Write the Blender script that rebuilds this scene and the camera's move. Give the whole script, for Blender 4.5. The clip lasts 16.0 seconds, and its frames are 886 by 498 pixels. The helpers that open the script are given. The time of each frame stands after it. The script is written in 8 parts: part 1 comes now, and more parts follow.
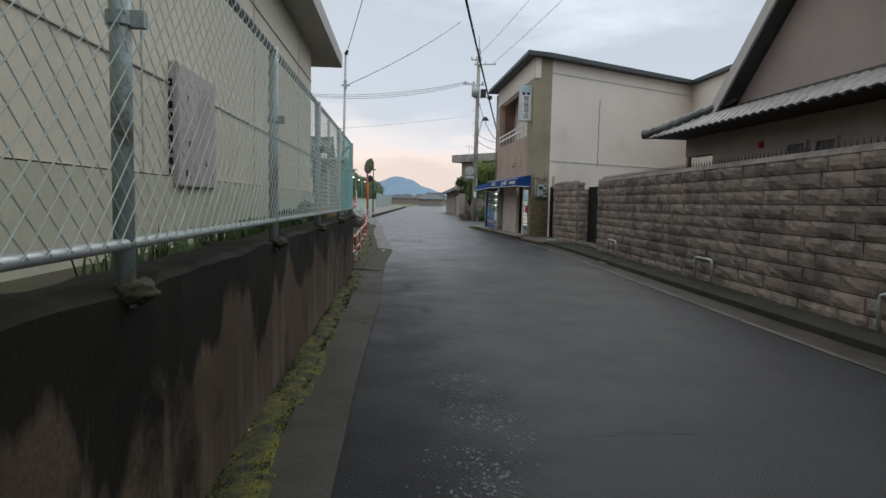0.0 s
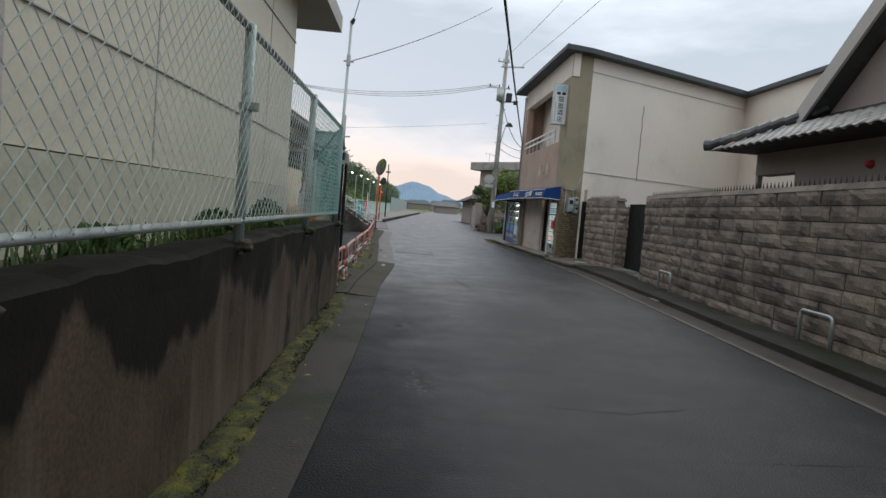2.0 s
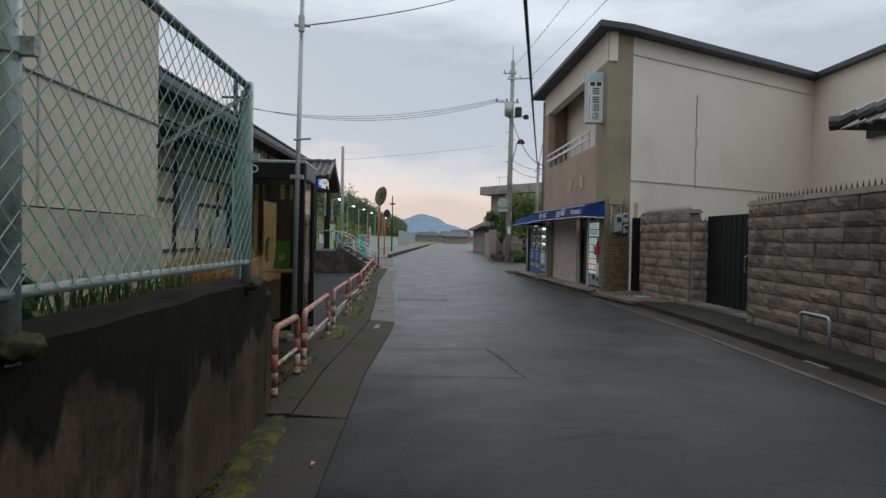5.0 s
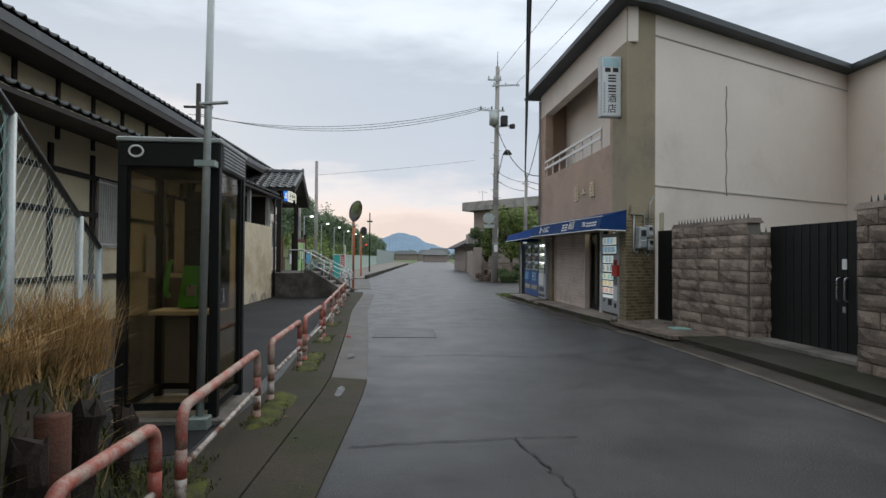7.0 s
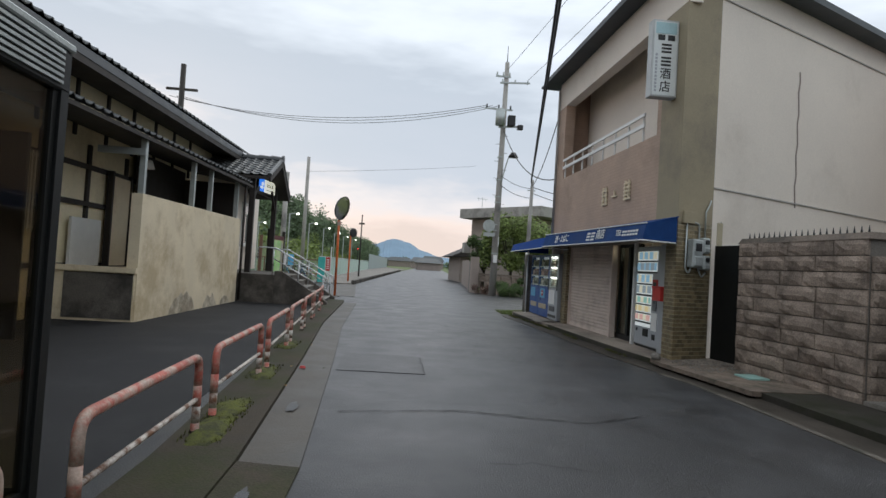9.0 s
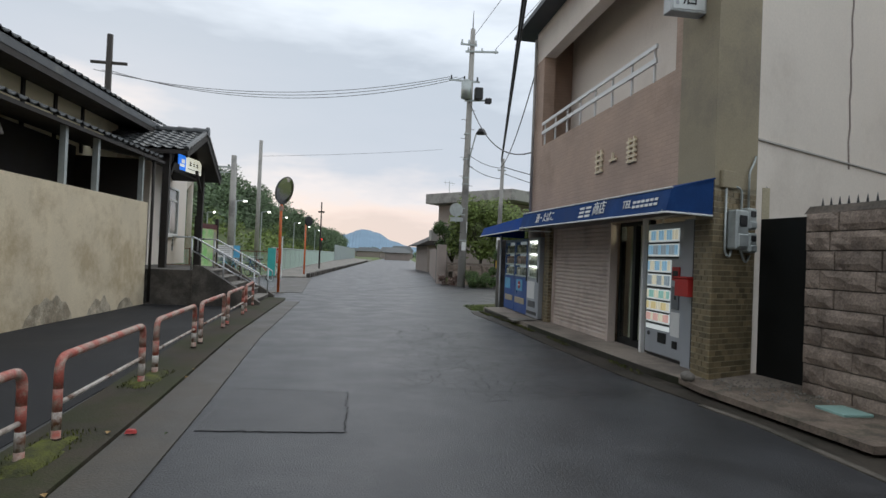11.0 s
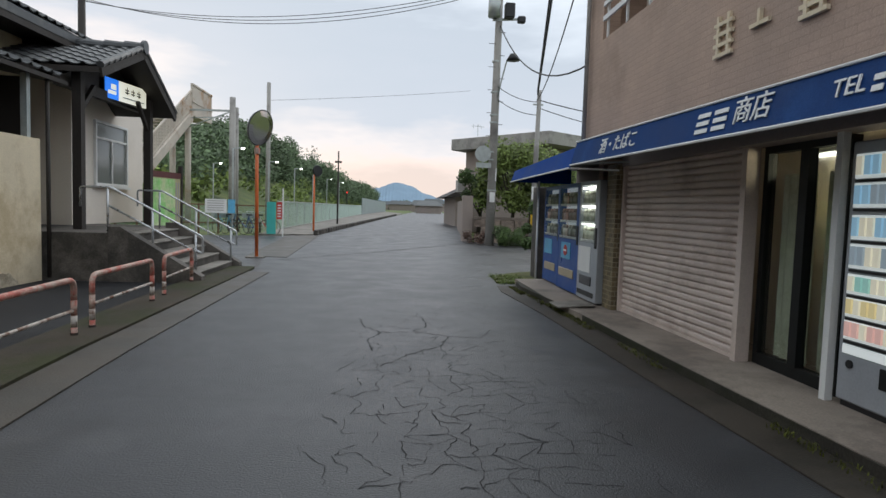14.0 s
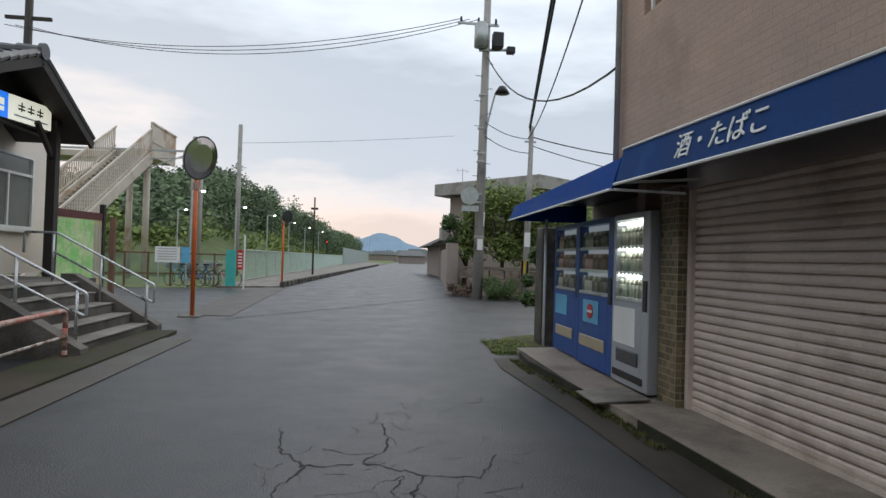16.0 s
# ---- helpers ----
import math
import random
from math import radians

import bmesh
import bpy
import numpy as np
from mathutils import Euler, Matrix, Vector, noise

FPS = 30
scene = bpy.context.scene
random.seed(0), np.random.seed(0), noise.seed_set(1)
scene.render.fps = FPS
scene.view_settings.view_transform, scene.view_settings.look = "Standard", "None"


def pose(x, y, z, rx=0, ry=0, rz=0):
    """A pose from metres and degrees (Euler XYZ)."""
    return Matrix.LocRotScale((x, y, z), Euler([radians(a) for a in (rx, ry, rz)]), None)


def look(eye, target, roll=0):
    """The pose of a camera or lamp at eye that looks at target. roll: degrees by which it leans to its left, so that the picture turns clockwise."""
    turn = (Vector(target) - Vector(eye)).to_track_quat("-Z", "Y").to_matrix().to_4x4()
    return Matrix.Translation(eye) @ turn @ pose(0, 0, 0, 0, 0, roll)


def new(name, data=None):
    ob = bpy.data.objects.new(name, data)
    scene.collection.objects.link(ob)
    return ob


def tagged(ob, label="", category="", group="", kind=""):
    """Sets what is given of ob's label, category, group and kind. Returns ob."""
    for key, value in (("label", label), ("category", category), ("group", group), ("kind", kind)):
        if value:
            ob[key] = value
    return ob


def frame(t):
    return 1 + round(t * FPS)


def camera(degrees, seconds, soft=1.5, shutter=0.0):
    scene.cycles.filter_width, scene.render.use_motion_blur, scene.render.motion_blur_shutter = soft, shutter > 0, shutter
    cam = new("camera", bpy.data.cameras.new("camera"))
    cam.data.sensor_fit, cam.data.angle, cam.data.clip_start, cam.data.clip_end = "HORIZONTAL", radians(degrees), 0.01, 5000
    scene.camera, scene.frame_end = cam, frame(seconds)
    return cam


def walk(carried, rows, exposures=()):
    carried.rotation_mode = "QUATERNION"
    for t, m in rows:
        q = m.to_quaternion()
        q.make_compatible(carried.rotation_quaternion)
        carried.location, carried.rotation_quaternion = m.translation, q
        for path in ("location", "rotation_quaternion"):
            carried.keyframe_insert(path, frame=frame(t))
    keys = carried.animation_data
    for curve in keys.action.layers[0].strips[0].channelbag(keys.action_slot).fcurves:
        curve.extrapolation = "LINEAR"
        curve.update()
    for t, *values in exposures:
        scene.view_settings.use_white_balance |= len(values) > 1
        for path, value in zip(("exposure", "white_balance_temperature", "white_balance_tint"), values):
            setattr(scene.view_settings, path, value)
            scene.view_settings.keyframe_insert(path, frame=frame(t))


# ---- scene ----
cam = camera(72.7, 16.0)
METRES, EYE, TILT, LEAN, TURN = 22.95, 1.35, 0.0, 0.0, -5.4
ROWS = [
    (0.0, 0.0, 0.0, 0.0, 0.09, -4.46, -1.22),
    (0.5, 0.0009, 0.0293, -0.0004, -1.98, -3.47, -1.13),
    (1.0, 0.0006, 0.0587, -0.0001, 1.46, -3.61, -5.31),
    (1.5, 0.0002, 0.0904, -0.0003, 0.19, -4.69, -3.38),
    (2.0, -0.0008, 0.1204, 0.001, 1.55, -3.81, -4.82),
    (2.5, -0.0043, 0.1516, 0.0019, -1.54, -1.68, -1.35),
    (3.0, -0.0046, 0.1809, 0.0026, 3.35, 0.19, -4.0),
    (3.5, -0.007, 0.2122, 0.0023, 1.98, -0.51, -2.55),
    (4.0, -0.0064, 0.2436, 0.0012, 2.2, -1.3, -0.64),
    (6.5, -0.0184, 0.3983, 0.0009, 2.43, 0.46, -2.13),
    (7.0, -0.0222, 0.4305, 0.002, 0.4, 0.82, -0.46),
    (7.5, -0.0225, 0.4604, 0.0025, 3.85, 0.27, -1.84),
    (8.0, -0.0253, 0.494, 0.0022, 0.88, 1.02, -2.08),
    (8.5, -0.0243, 0.5246, 0.0019, 2.51, 1.02, -2.69),
    (9.0, -0.0248, 0.5547, 0.0011, -0.23, 1.68, -3.55),
    (11.5, -0.0036, 0.7159, 0.0014, -3.2, 0.71, -2.45),
    (12.0, 0.002, 0.7471, 0.0015, -1.65, 1.61, -4.28),
    (12.5, 0.0057, 0.778, 0.0031, -2.85, 1.59, -2.39),
    (13.0, 0.0119, 0.8086, 0.003, -0.77, -0.23, -2.85),
    (13.5, 0.0126, 0.8395, 0.0033, -3.02, -1.51, -2.63),
    (14.0, 0.0152, 0.8717, 0.0032, 0.12, -3.81, -1.77),
    (14.5, 0.013, 0.9024, 0.0027, -2.68, -3.72, -0.44),
    (15.0, 0.0156, 0.9337, 0.0019, -1.66, -4.74, 0.74),
    (15.5, 0.0164, 0.9656, 0.0015, -1.96, -1.9, -1.61),
    (16.0, 0.0186, 0.9951, 0.0007, -1.41, 1.02, -1.73),
]
walk(cam, [(t, pose(0, 0, EYE, TILT, LEAN, TURN) @ pose(METRES * x, METRES * y, METRES * z, 90 + pitch, roll, yaw)) for t, x, y, z, yaw, pitch, roll in ROWS],
     exposures=[(0, -0.08, 6330, 7), (1.5, -0.02, 6330, 7), (2.0, 0.0, 6330, 7), (2.5, -0.18, 6330, 7), (3.0, -0.3, 6330, 7), (3.5, -0.42, 6330, 7), (4.2, -0.36, 6330, 7), (6.3, -0.2, 6330, 7), (7.0, -0.1, 6330, 7), (9.0, -0.06, 6330, 7), (12.5, -0.1, 6330, 7), (14.0, 0.02, 6330, 7), (15.0, 0.06, 6330, 7), (16.0, -0.05, 6330, 7)])

# ---------------------------------------------------------------- light
world = bpy.data.worlds.new("sky")
scene.world = world
world.use_nodes = True
wn, wl = world.node_tree.nodes, world.node_tree.links
wn.clear()
w_out = wn.new("ShaderNodeOutputWorld")
w_bg = wn.new("ShaderNodeBackground")
w_sky = wn.new("ShaderNodeTexSky")
w_sky.sky_type = "NISHITA"
w_sky.sun_disc = False
w_sky.sun_elevation = radians(9)
w_sky.sun_rotation = radians(-20)
w_co = wn.new("ShaderNodeTexCoord")
w_sep = wn.new("ShaderNodeSeparateXYZ")
wl.new(w_co.outputs["Generated"], w_sep.inputs[0])
# a closed cloud deck: warm glow low down, grey above, streaks of thicker cloud
w_ramp = wn.new("ShaderNodeValToRGB")
els = w_ramp.color_ramp.elements
els[0].position, els[0].color = 0.0, (0.70, 0.58, 0.54, 1)
els[1].position, els[1].color = 1.0, (0.86, 0.90, 0.96, 1)
for p, c in ((0.05, (0.82, 0.68, 0.63, 1)), (0.10, (0.74, 0.69, 0.70, 1)), (0.17, (0.53, 0.56, 0.63, 1)), (0.30, (0.50, 0.54, 0.61, 1)), (0.42, (0.76, 0.80, 0.87, 1)), (0.58, (0.92, 0.96, 1.02, 1))):
    e = els.new(p)
    e.color = c
w_map = wn.new("ShaderNodeMapping")
w_map.inputs["Scale"].default_value = (1.6, 1.6, 6.0)
w_noise = wn.new("ShaderNodeTexNoise")
w_noise.inputs["Scale"].default_value = 1.3
w_noise.inputs["Detail"].default_value = 5
w_noise.inputs["Roughness"].default_value = 0.57
wl.new(w_co.outputs["Generated"], w_map.inputs[0])
wl.new(w_map.outputs[0], w_noise.inputs["Vector"])
w_add = wn.new("ShaderNodeMath")
w_add.operation = "MULTIPLY_ADD"
w_add.inputs[1].default_value = 0.5
wl.new(w_noise.outputs["Fac"], w_add.inputs[0])
w_off = wn.new("ShaderNodeMath")
w_off.operation = "SUBTRACT"
w_off.inputs[1].default_value = 0.24
w_east = wn.new("ShaderNodeMath")
w_east.operation = "MULTIPLY_ADD"
w_east.inputs[1].default_value = 0.12
wl.new(w_sep.outputs["X"], w_east.inputs[0])
wl.new(w_sep.outputs["Z"], w_east.inputs[2])
wl.new(w_east.outputs[0], w_off.inputs[0])
wl.new(w_off.outputs[0], w_add.inputs[2])
wl.new(w_add.outputs[0], w_ramp.inputs[0])
w_gain = wn.new("ShaderNodeMix")
w_gain.data_type = "RGBA"
w_gain.blend_type = "MULTIPLY"
w_gain.inputs[0].default_value = 1.0
w_gain.inputs[7].default_value = (10.6, 10.6, 10.6, 1)
wl.new(w_ramp.outputs[0], w_gain.inputs[6])
w_mix = wn.new("ShaderNodeMix")
w_mix.data_type = "RGBA"
w_mix.inputs[0].default_value = 0.97
wl.new(w_sky.outputs[0], w_mix.inputs[6])
wl.new(w_gain.outputs[2], w_mix.inputs[7])
wl.new(w_mix.outputs[2], w_bg.inputs[0])
w_bg.inputs[1].default_value = 0.121
wl.new(w_bg.outputs[0], w_out.inputs[0])

sun = new("sun", bpy.data.lights.new("sun", "SUN"))
sun.data.energy, sun.data.angle, sun.data.color = 0.5, radians(30), (1.0, 0.93, 0.86)
sun.matrix_basis = look((0, 0, 0), (-0.35, -0.75, -0.75))

# ---------------------------------------------------------------- materials


def material(name, col, rough=0.7, var=0.12, scale=3.0, fine=60.0, bump=0.15, metal=0.0, col2=None, blotch=0.0, spread=0.0, gloss=0.5, island=False):
    """A surface with variation at two scales: wide blotches and fine grain. col2: what the blotches turn to; spread: change from piece to piece."""
    m = bpy.data.materials.new(name)
    m.use_nodes = True
    n, l = m.node_tree.nodes, m.node_tree.links
    b = n["Principled BSDF"]
    b.inputs["Roughness"].default_value = rough
    b.inputs["Metallic"].default_value = metal
    b.inputs["Specular IOR Level"].default_value = gloss
    geo = n.new("ShaderNodeNewGeometry")
    big = n.new("ShaderNodeTexNoise")
    big.inputs["Scale"].default_value = scale
    big.inputs["Detail"].default_value = 6
    big.inputs["Roughness"].default_value = 0.62
    l.new(geo.outputs["Position"], big.inputs["Vector"])
    small = n.new("ShaderNodeTexNoise")
    small.inputs["Scale"].default_value = fine
    small.inputs["Detail"].default_value = 4
    l.new(geo.outputs["Position"], small.inputs["Vector"])
    ramp = n.new("ShaderNodeMapRange")
    ramp.inputs[1].default_value, ramp.inputs[2].default_value = 0.3, 0.7
    ramp.inputs[3].default_value, ramp.inputs[4].default_value = 1 - var, 1 + var
    l.new(big.outputs["Fac"], ramp.inputs[0])
    ramp2 = n.new("ShaderNodeMapRange")
    ramp2.inputs[1].default_value, ramp2.inputs[2].default_value = 0.3, 0.7
    ramp2.inputs[3].default_value, ramp2.inputs[4].default_value = 1 - var * 0.7, 1 + var * 0.7
    l.new(small.outputs["Fac"], ramp2.inputs[0])
    mul = n.new("ShaderNodeMath")
    mul.operation = "MULTIPLY"
    l.new(ramp.outputs[0], mul.inputs[0])
    l.new(ramp2.outputs[0], mul.inputs[1])
    last = mul.outputs[0]
    if spread:
        if island:
            src = geo.outputs["Random Per Island"]
        else:
            src = n.new("ShaderNodeObjectInfo").outputs["Random"]
        r3 = n.new("ShaderNodeMapRange")
        r3.inputs[3].default_value, r3.inputs[4].default_value = 1 - spread, 1 + spread
        l.new(src, r3.inputs[0])
        mm = n.new("ShaderNodeMath")
        mm.operation = "MULTIPLY"
        l.new(last, mm.inputs[0])
        l.new(r3.outputs[0], mm.inputs[1])
        last = mm.outputs[0]
    mix = n.new("ShaderNodeMix")
    mix.data_type = "RGBA"
    mix.inputs[6].default_value = (*col, 1)
    mix.inputs[7].default_value = (*(col2 or col), 1)
    if blotch:
        th = n.new("ShaderNodeMapRange")
        th.inputs[1].default_value, th.inputs[2].default_value = 0.62 - blotch * 0.25, 0.72 - blotch * 0.2
        bn = n.new("ShaderNodeTexNoise")
        bn.inputs["Scale"].default_value = scale * 0.6
        bn.inputs["Detail"].default_value = 8
        bn.inputs["Roughness"].default_value = 0.7
        shift = n.new("ShaderNodeVectorMath")
        shift.inputs[1].default_value = (7.3, 3.1, 5.7)
        l.new(geo.outputs["Position"], shift.inputs[0])
        l.new(shift.outputs[0], bn.inputs["Vector"])
        l.new(bn.outputs["Fac"], th.inputs[0])
        l.new(th.outputs[0], mix.inputs[0])
    else:
        mix.inputs[0].default_value = 0.0
    sc = n.new("ShaderNodeVectorMath")
    sc.operation = "SCALE"
    l.new(mix.outputs[2], sc.inputs[0])
    l.new(last, sc.inputs["Scale"])
    l.new(sc.outputs[0], b.inputs["Base Color"])
    rr = n.new("ShaderNodeMapRange")
    rr.inputs[1].default_value, rr.inputs[2].default_value = 0.3, 0.7
    rr.inputs[3].default_value, rr.inputs[4].default_value = max(rough - 0.1, 0.02), min(rough + 0.1, 1)
    l.new(big.outputs["Fac"], rr.inputs[0])
    l.new(rr.outputs[0], b.inputs["Roughness"])
    if bump:
        bp = n.new("ShaderNodeBump")
        bp.inputs["Strength"].default_value = bump
        bp.inputs["Distance"].default_value = 0.01
        l.new(small.outputs["Fac"], bp.inputs["Height"])
        l.new(bp.outputs[0], b.inputs["Normal"])
    return m


def glow(name, col, power, body=(0.8, 0.8, 0.8)):
    m = material(name, body, 0.4, 0.02, bump=0)
    b = m.node_tree.nodes["Principled BSDF"]
    b.inputs["Emission Color"].default_value = (*col, 1)
    b.inputs["Emission Strength"].default_value = power
    return m


def glass(name, tint=(0.8, 0.85, 0.85), rough=0.02, ior=1.5):
    """A thin pane: part clear with a tint, part mirror-like gloss."""
    m = bpy.data.materials.new(name)
    m.use_nodes = True
    n, l = m.node_tree.nodes, m.node_tree.links
    n.remove(n["Principled BSDF"])
    out = n["Material Output"]
    tr = n.new("ShaderNodeBsdfTransparent")
    tr.inputs[0].default_value = (*tint, 1)
    gl = n.new("ShaderNodeBsdfGlossy")
    gl.inputs["Roughness"].default_value = rough
    gl.inputs[0].default_value = (0.9, 0.9, 0.9, 1)
    lw = n.new("ShaderNodeLayerWeight")
    lw.inputs[0].default_value = 0.5
    pw = n.new("ShaderNodeMath")
    pw.operation = "POWER"
    pw.inputs[1].default_value = 4.0
    l.new(lw.outputs["Facing"], pw.inputs[0])
    fr = n.new("ShaderNodeMath")
    fr.operation = "MULTIPLY_ADD"
    fr.inputs[1].default_value = (ior - 1) * 1.1
    fr.inputs[2].default_value = 0.02
    l.new(pw.outputs[0], fr.inputs[0])
    mx = n.new("ShaderNodeMixShader")
    l.new(fr.outputs[0], mx.inputs[0])
    l.new(tr.outputs[0], mx.inputs[1])
    l.new(gl.outputs[0], mx.inputs[2])
    l.new(mx.outputs[0], out.inputs[0])
    return m


ASPHALT = material("asphalt", (0.037, 0.038, 0.041), 0.4, 0.26, 1.4, 75, 0.6, col2=(0.055, 0.055, 0.058), blotch=0.3, gloss=0.5)


def dimmed(m):
    """Makes the old stretch of road at the street's start darker than the rest, and paints ragged shade along its west
    gutter.
    """
    n, l = m.node_tree.nodes, m.node_tree.links
    b = n["Principled BSDF"]
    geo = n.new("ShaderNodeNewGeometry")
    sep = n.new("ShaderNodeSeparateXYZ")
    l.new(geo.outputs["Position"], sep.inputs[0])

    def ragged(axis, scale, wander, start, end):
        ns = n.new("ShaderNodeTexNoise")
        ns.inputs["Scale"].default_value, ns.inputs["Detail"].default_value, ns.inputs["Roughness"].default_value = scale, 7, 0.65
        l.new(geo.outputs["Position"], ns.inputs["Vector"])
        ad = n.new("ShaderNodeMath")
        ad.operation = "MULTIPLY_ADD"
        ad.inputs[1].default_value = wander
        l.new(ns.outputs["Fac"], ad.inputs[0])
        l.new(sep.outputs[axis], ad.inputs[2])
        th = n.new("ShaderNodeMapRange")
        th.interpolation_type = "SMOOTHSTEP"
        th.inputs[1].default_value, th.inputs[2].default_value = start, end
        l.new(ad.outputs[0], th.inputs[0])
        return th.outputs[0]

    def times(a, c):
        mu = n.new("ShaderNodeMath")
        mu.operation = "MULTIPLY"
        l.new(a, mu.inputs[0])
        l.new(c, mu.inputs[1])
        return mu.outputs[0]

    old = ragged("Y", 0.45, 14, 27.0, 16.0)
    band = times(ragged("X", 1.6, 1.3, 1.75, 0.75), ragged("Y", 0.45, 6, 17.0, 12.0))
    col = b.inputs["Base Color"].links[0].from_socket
    # dimness of the enclosed street start is put into the colour here
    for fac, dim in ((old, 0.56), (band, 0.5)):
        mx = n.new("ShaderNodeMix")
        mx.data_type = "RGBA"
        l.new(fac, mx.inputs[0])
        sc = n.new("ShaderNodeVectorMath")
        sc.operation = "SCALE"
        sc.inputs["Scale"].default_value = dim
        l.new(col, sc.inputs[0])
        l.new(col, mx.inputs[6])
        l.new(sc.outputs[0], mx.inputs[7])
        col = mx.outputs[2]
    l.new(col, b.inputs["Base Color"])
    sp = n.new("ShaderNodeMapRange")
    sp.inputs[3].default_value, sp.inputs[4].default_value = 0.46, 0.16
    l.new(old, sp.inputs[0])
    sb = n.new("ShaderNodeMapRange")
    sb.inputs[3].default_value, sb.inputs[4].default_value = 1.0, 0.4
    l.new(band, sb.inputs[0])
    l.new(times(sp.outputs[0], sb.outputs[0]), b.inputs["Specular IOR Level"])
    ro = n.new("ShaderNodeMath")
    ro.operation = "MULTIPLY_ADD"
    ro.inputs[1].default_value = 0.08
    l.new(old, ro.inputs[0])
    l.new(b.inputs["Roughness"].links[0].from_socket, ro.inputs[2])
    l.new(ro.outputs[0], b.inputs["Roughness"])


dimmed(ASPHALT)
ASPHALT_NEW = material("asphalt_patch", (0.042, 0.042, 0.045), 0.45, 0.2, 0.9, 150, 0.5)
ASPHALT_WET = material("asphalt_damp", (0.022, 0.022, 0.024), 0.75, 0.28, 0.6, 130, 0.6, col2=(0.034, 0.034, 0.036), blotch=0.4, gloss=0.22)
GUTTER_E = material("dirty_gutter", (0.052, 0.043, 0.034), 0.6, 0.3, 1.6, 70, 0.4, col2=(0.03, 0.026, 0.02), blotch=0.6, gloss=0.25)
GUTTER = material("gutter_concrete", (0.058, 0.048, 0.036), 0.52, 0.3, 1.6, 70, 0.4, col2=(0.045, 0.04, 0.032), blotch=0.6, gloss=0.45)
WORNPAINT = material("worn_paint", (0.13, 0.13, 0.13), 0.75, 0.25, 9, 90, 0.0, col2=(0.04, 0.04, 0.04), blotch=0.8, gloss=0.25)
TAR = material("crack_dark", (0.012, 0.012, 0.012), 0.8, 0.2, 3, 80, 0.2)
CONCRETE = material("concrete", (0.21, 0.19, 0.165), 0.75, 0.22, 1.6, 70, 0.35, col2=(0.11, 0.098, 0.082), blotch=0.6)
CONCRETE_DK = material("concrete_stained", (0.125, 0.11, 0.095), 0.8, 0.28, 1.4, 45, 0.5, col2=(0.045, 0.04, 0.034), blotch=0.8)
KERB = material("kerb_stone", (0.11, 0.094, 0.077), 0.75, 0.3, 2.5, 60, 0.4, col2=(0.055, 0.05, 0.038), blotch=0.6)
EARTH = material("earth", (0.075, 0.06, 0.045), 0.95, 0.3, 1.5, 40, 0.6, col2=(0.07, 0.085, 0.03), blotch=0.7)
GRASS = material("grass", (0.1, 0.12, 0.035), 0.9, 0.35, 0.5, 20, 0.3, col2=(0.07, 0.1, 0.025), blotch=0.8, spread=0.35, island=True)
MOSS = material("moss", (0.085, 0.083, 0.007), 0.95, 0.5, 13, 90, 0.9, col2=(0.026, 0.027, 0.009), blotch=0.85)
MOSS_LT = material("bright_moss", (0.085, 0.092, 0.013), 0.95, 0.4, 9, 90, 0.9, col2=(0.04, 0.042, 0.014), blotch=0.6)
KERB_MOSS = material("mossy_kerb", (0.052, 0.042, 0.03), 0.85, 0.3, 1.5, 60, 0.5, col2=(0.036, 0.038, 0.016), blotch=0.7, gloss=0.3)
PAVE = material("worn_pavement", (0.27, 0.225, 0.185), 0.8, 0.22, 1.6, 70, 0.35, col2=(0.17, 0.14, 0.115), blotch=0.6)
ROT = material("rotten_timber", (0.024, 0.015, 0.011), 0.9, 0.35, 6, 60, 0.6)
BEIGE = material("beige_panel", (0.61, 0.56, 0.44), 0.6, 0.06, 0.7, 30, 0.08, col2=(0.5, 0.46, 0.37), blotch=0.35)
BEIGE_LOW = material("beige_plinth", (0.5, 0.48, 0.37), 0.7, 0.1, 0.8, 30, 0.1, col2=(0.33, 0.33, 0.25), blotch=0.5)
SOFFIT = material("soffit_grey", (0.42, 0.4, 0.37), 0.7, 0.06, 1, 30, 0.05)
DARK = material("dark_metal", (0.02, 0.02, 0.021), 0.42, 0.15, 4, 80, 0.06, gloss=0.4)
BLACK = material("black_paint", (0.008, 0.009, 0.009), 0.5, 0.2, 4, 80, 0.05, gloss=0.3)
GALV = material("galvanised_steel", (0.42, 0.45, 0.44), 0.45, 0.14, 6, 90, 0.08, metal=0.55)
GALV_GREEN = material("weathered_green_steel", (0.33, 0.39, 0.37), 0.5, 0.16, 6, 90, 0.1, metal=0.3, col2=(0.13, 0.12, 0.1), blotch=0.3)
WIRE = material("fence_wire", (0.5, 0.56, 0.52), 0.45, 0.1, 8, 90, 0, metal=0.3)
WIRE_GREEN = material("fence_wire_green", (0.24, 0.43, 0.4), 0.5, 0.1, 8, 90, 0)
STONE = material("split_stone", (0.26, 0.205, 0.165), 0.85, 0.34, 3.0, 45, 0.8, col2=(0.14, 0.107, 0.085), blotch=0.55, spread=0.14)
STONE_OLD = material("weathered_split_stone", (0.2, 0.155, 0.122), 0.85, 0.34, 3.0, 45, 0.8, col2=(0.1, 0.078, 0.062), blotch=0.6, spread=0.14)
STONE_CAP = material("stone_cap", (0.2, 0.16, 0.13), 0.85, 0.25, 2.0, 40, 0.6, col2=(0.1, 0.085, 0.07), blotch=0.6)
JOINT = material("mortar", (0.17, 0.155, 0.135), 0.95, 0.2, 3, 60, 0.4)
WHITEWALL = material("pale_render", (0.76, 0.69, 0.61), 0.8, 0.05, 0.5, 30, 0.12, col2=(0.68, 0.61, 0.53), blotch=0.3)
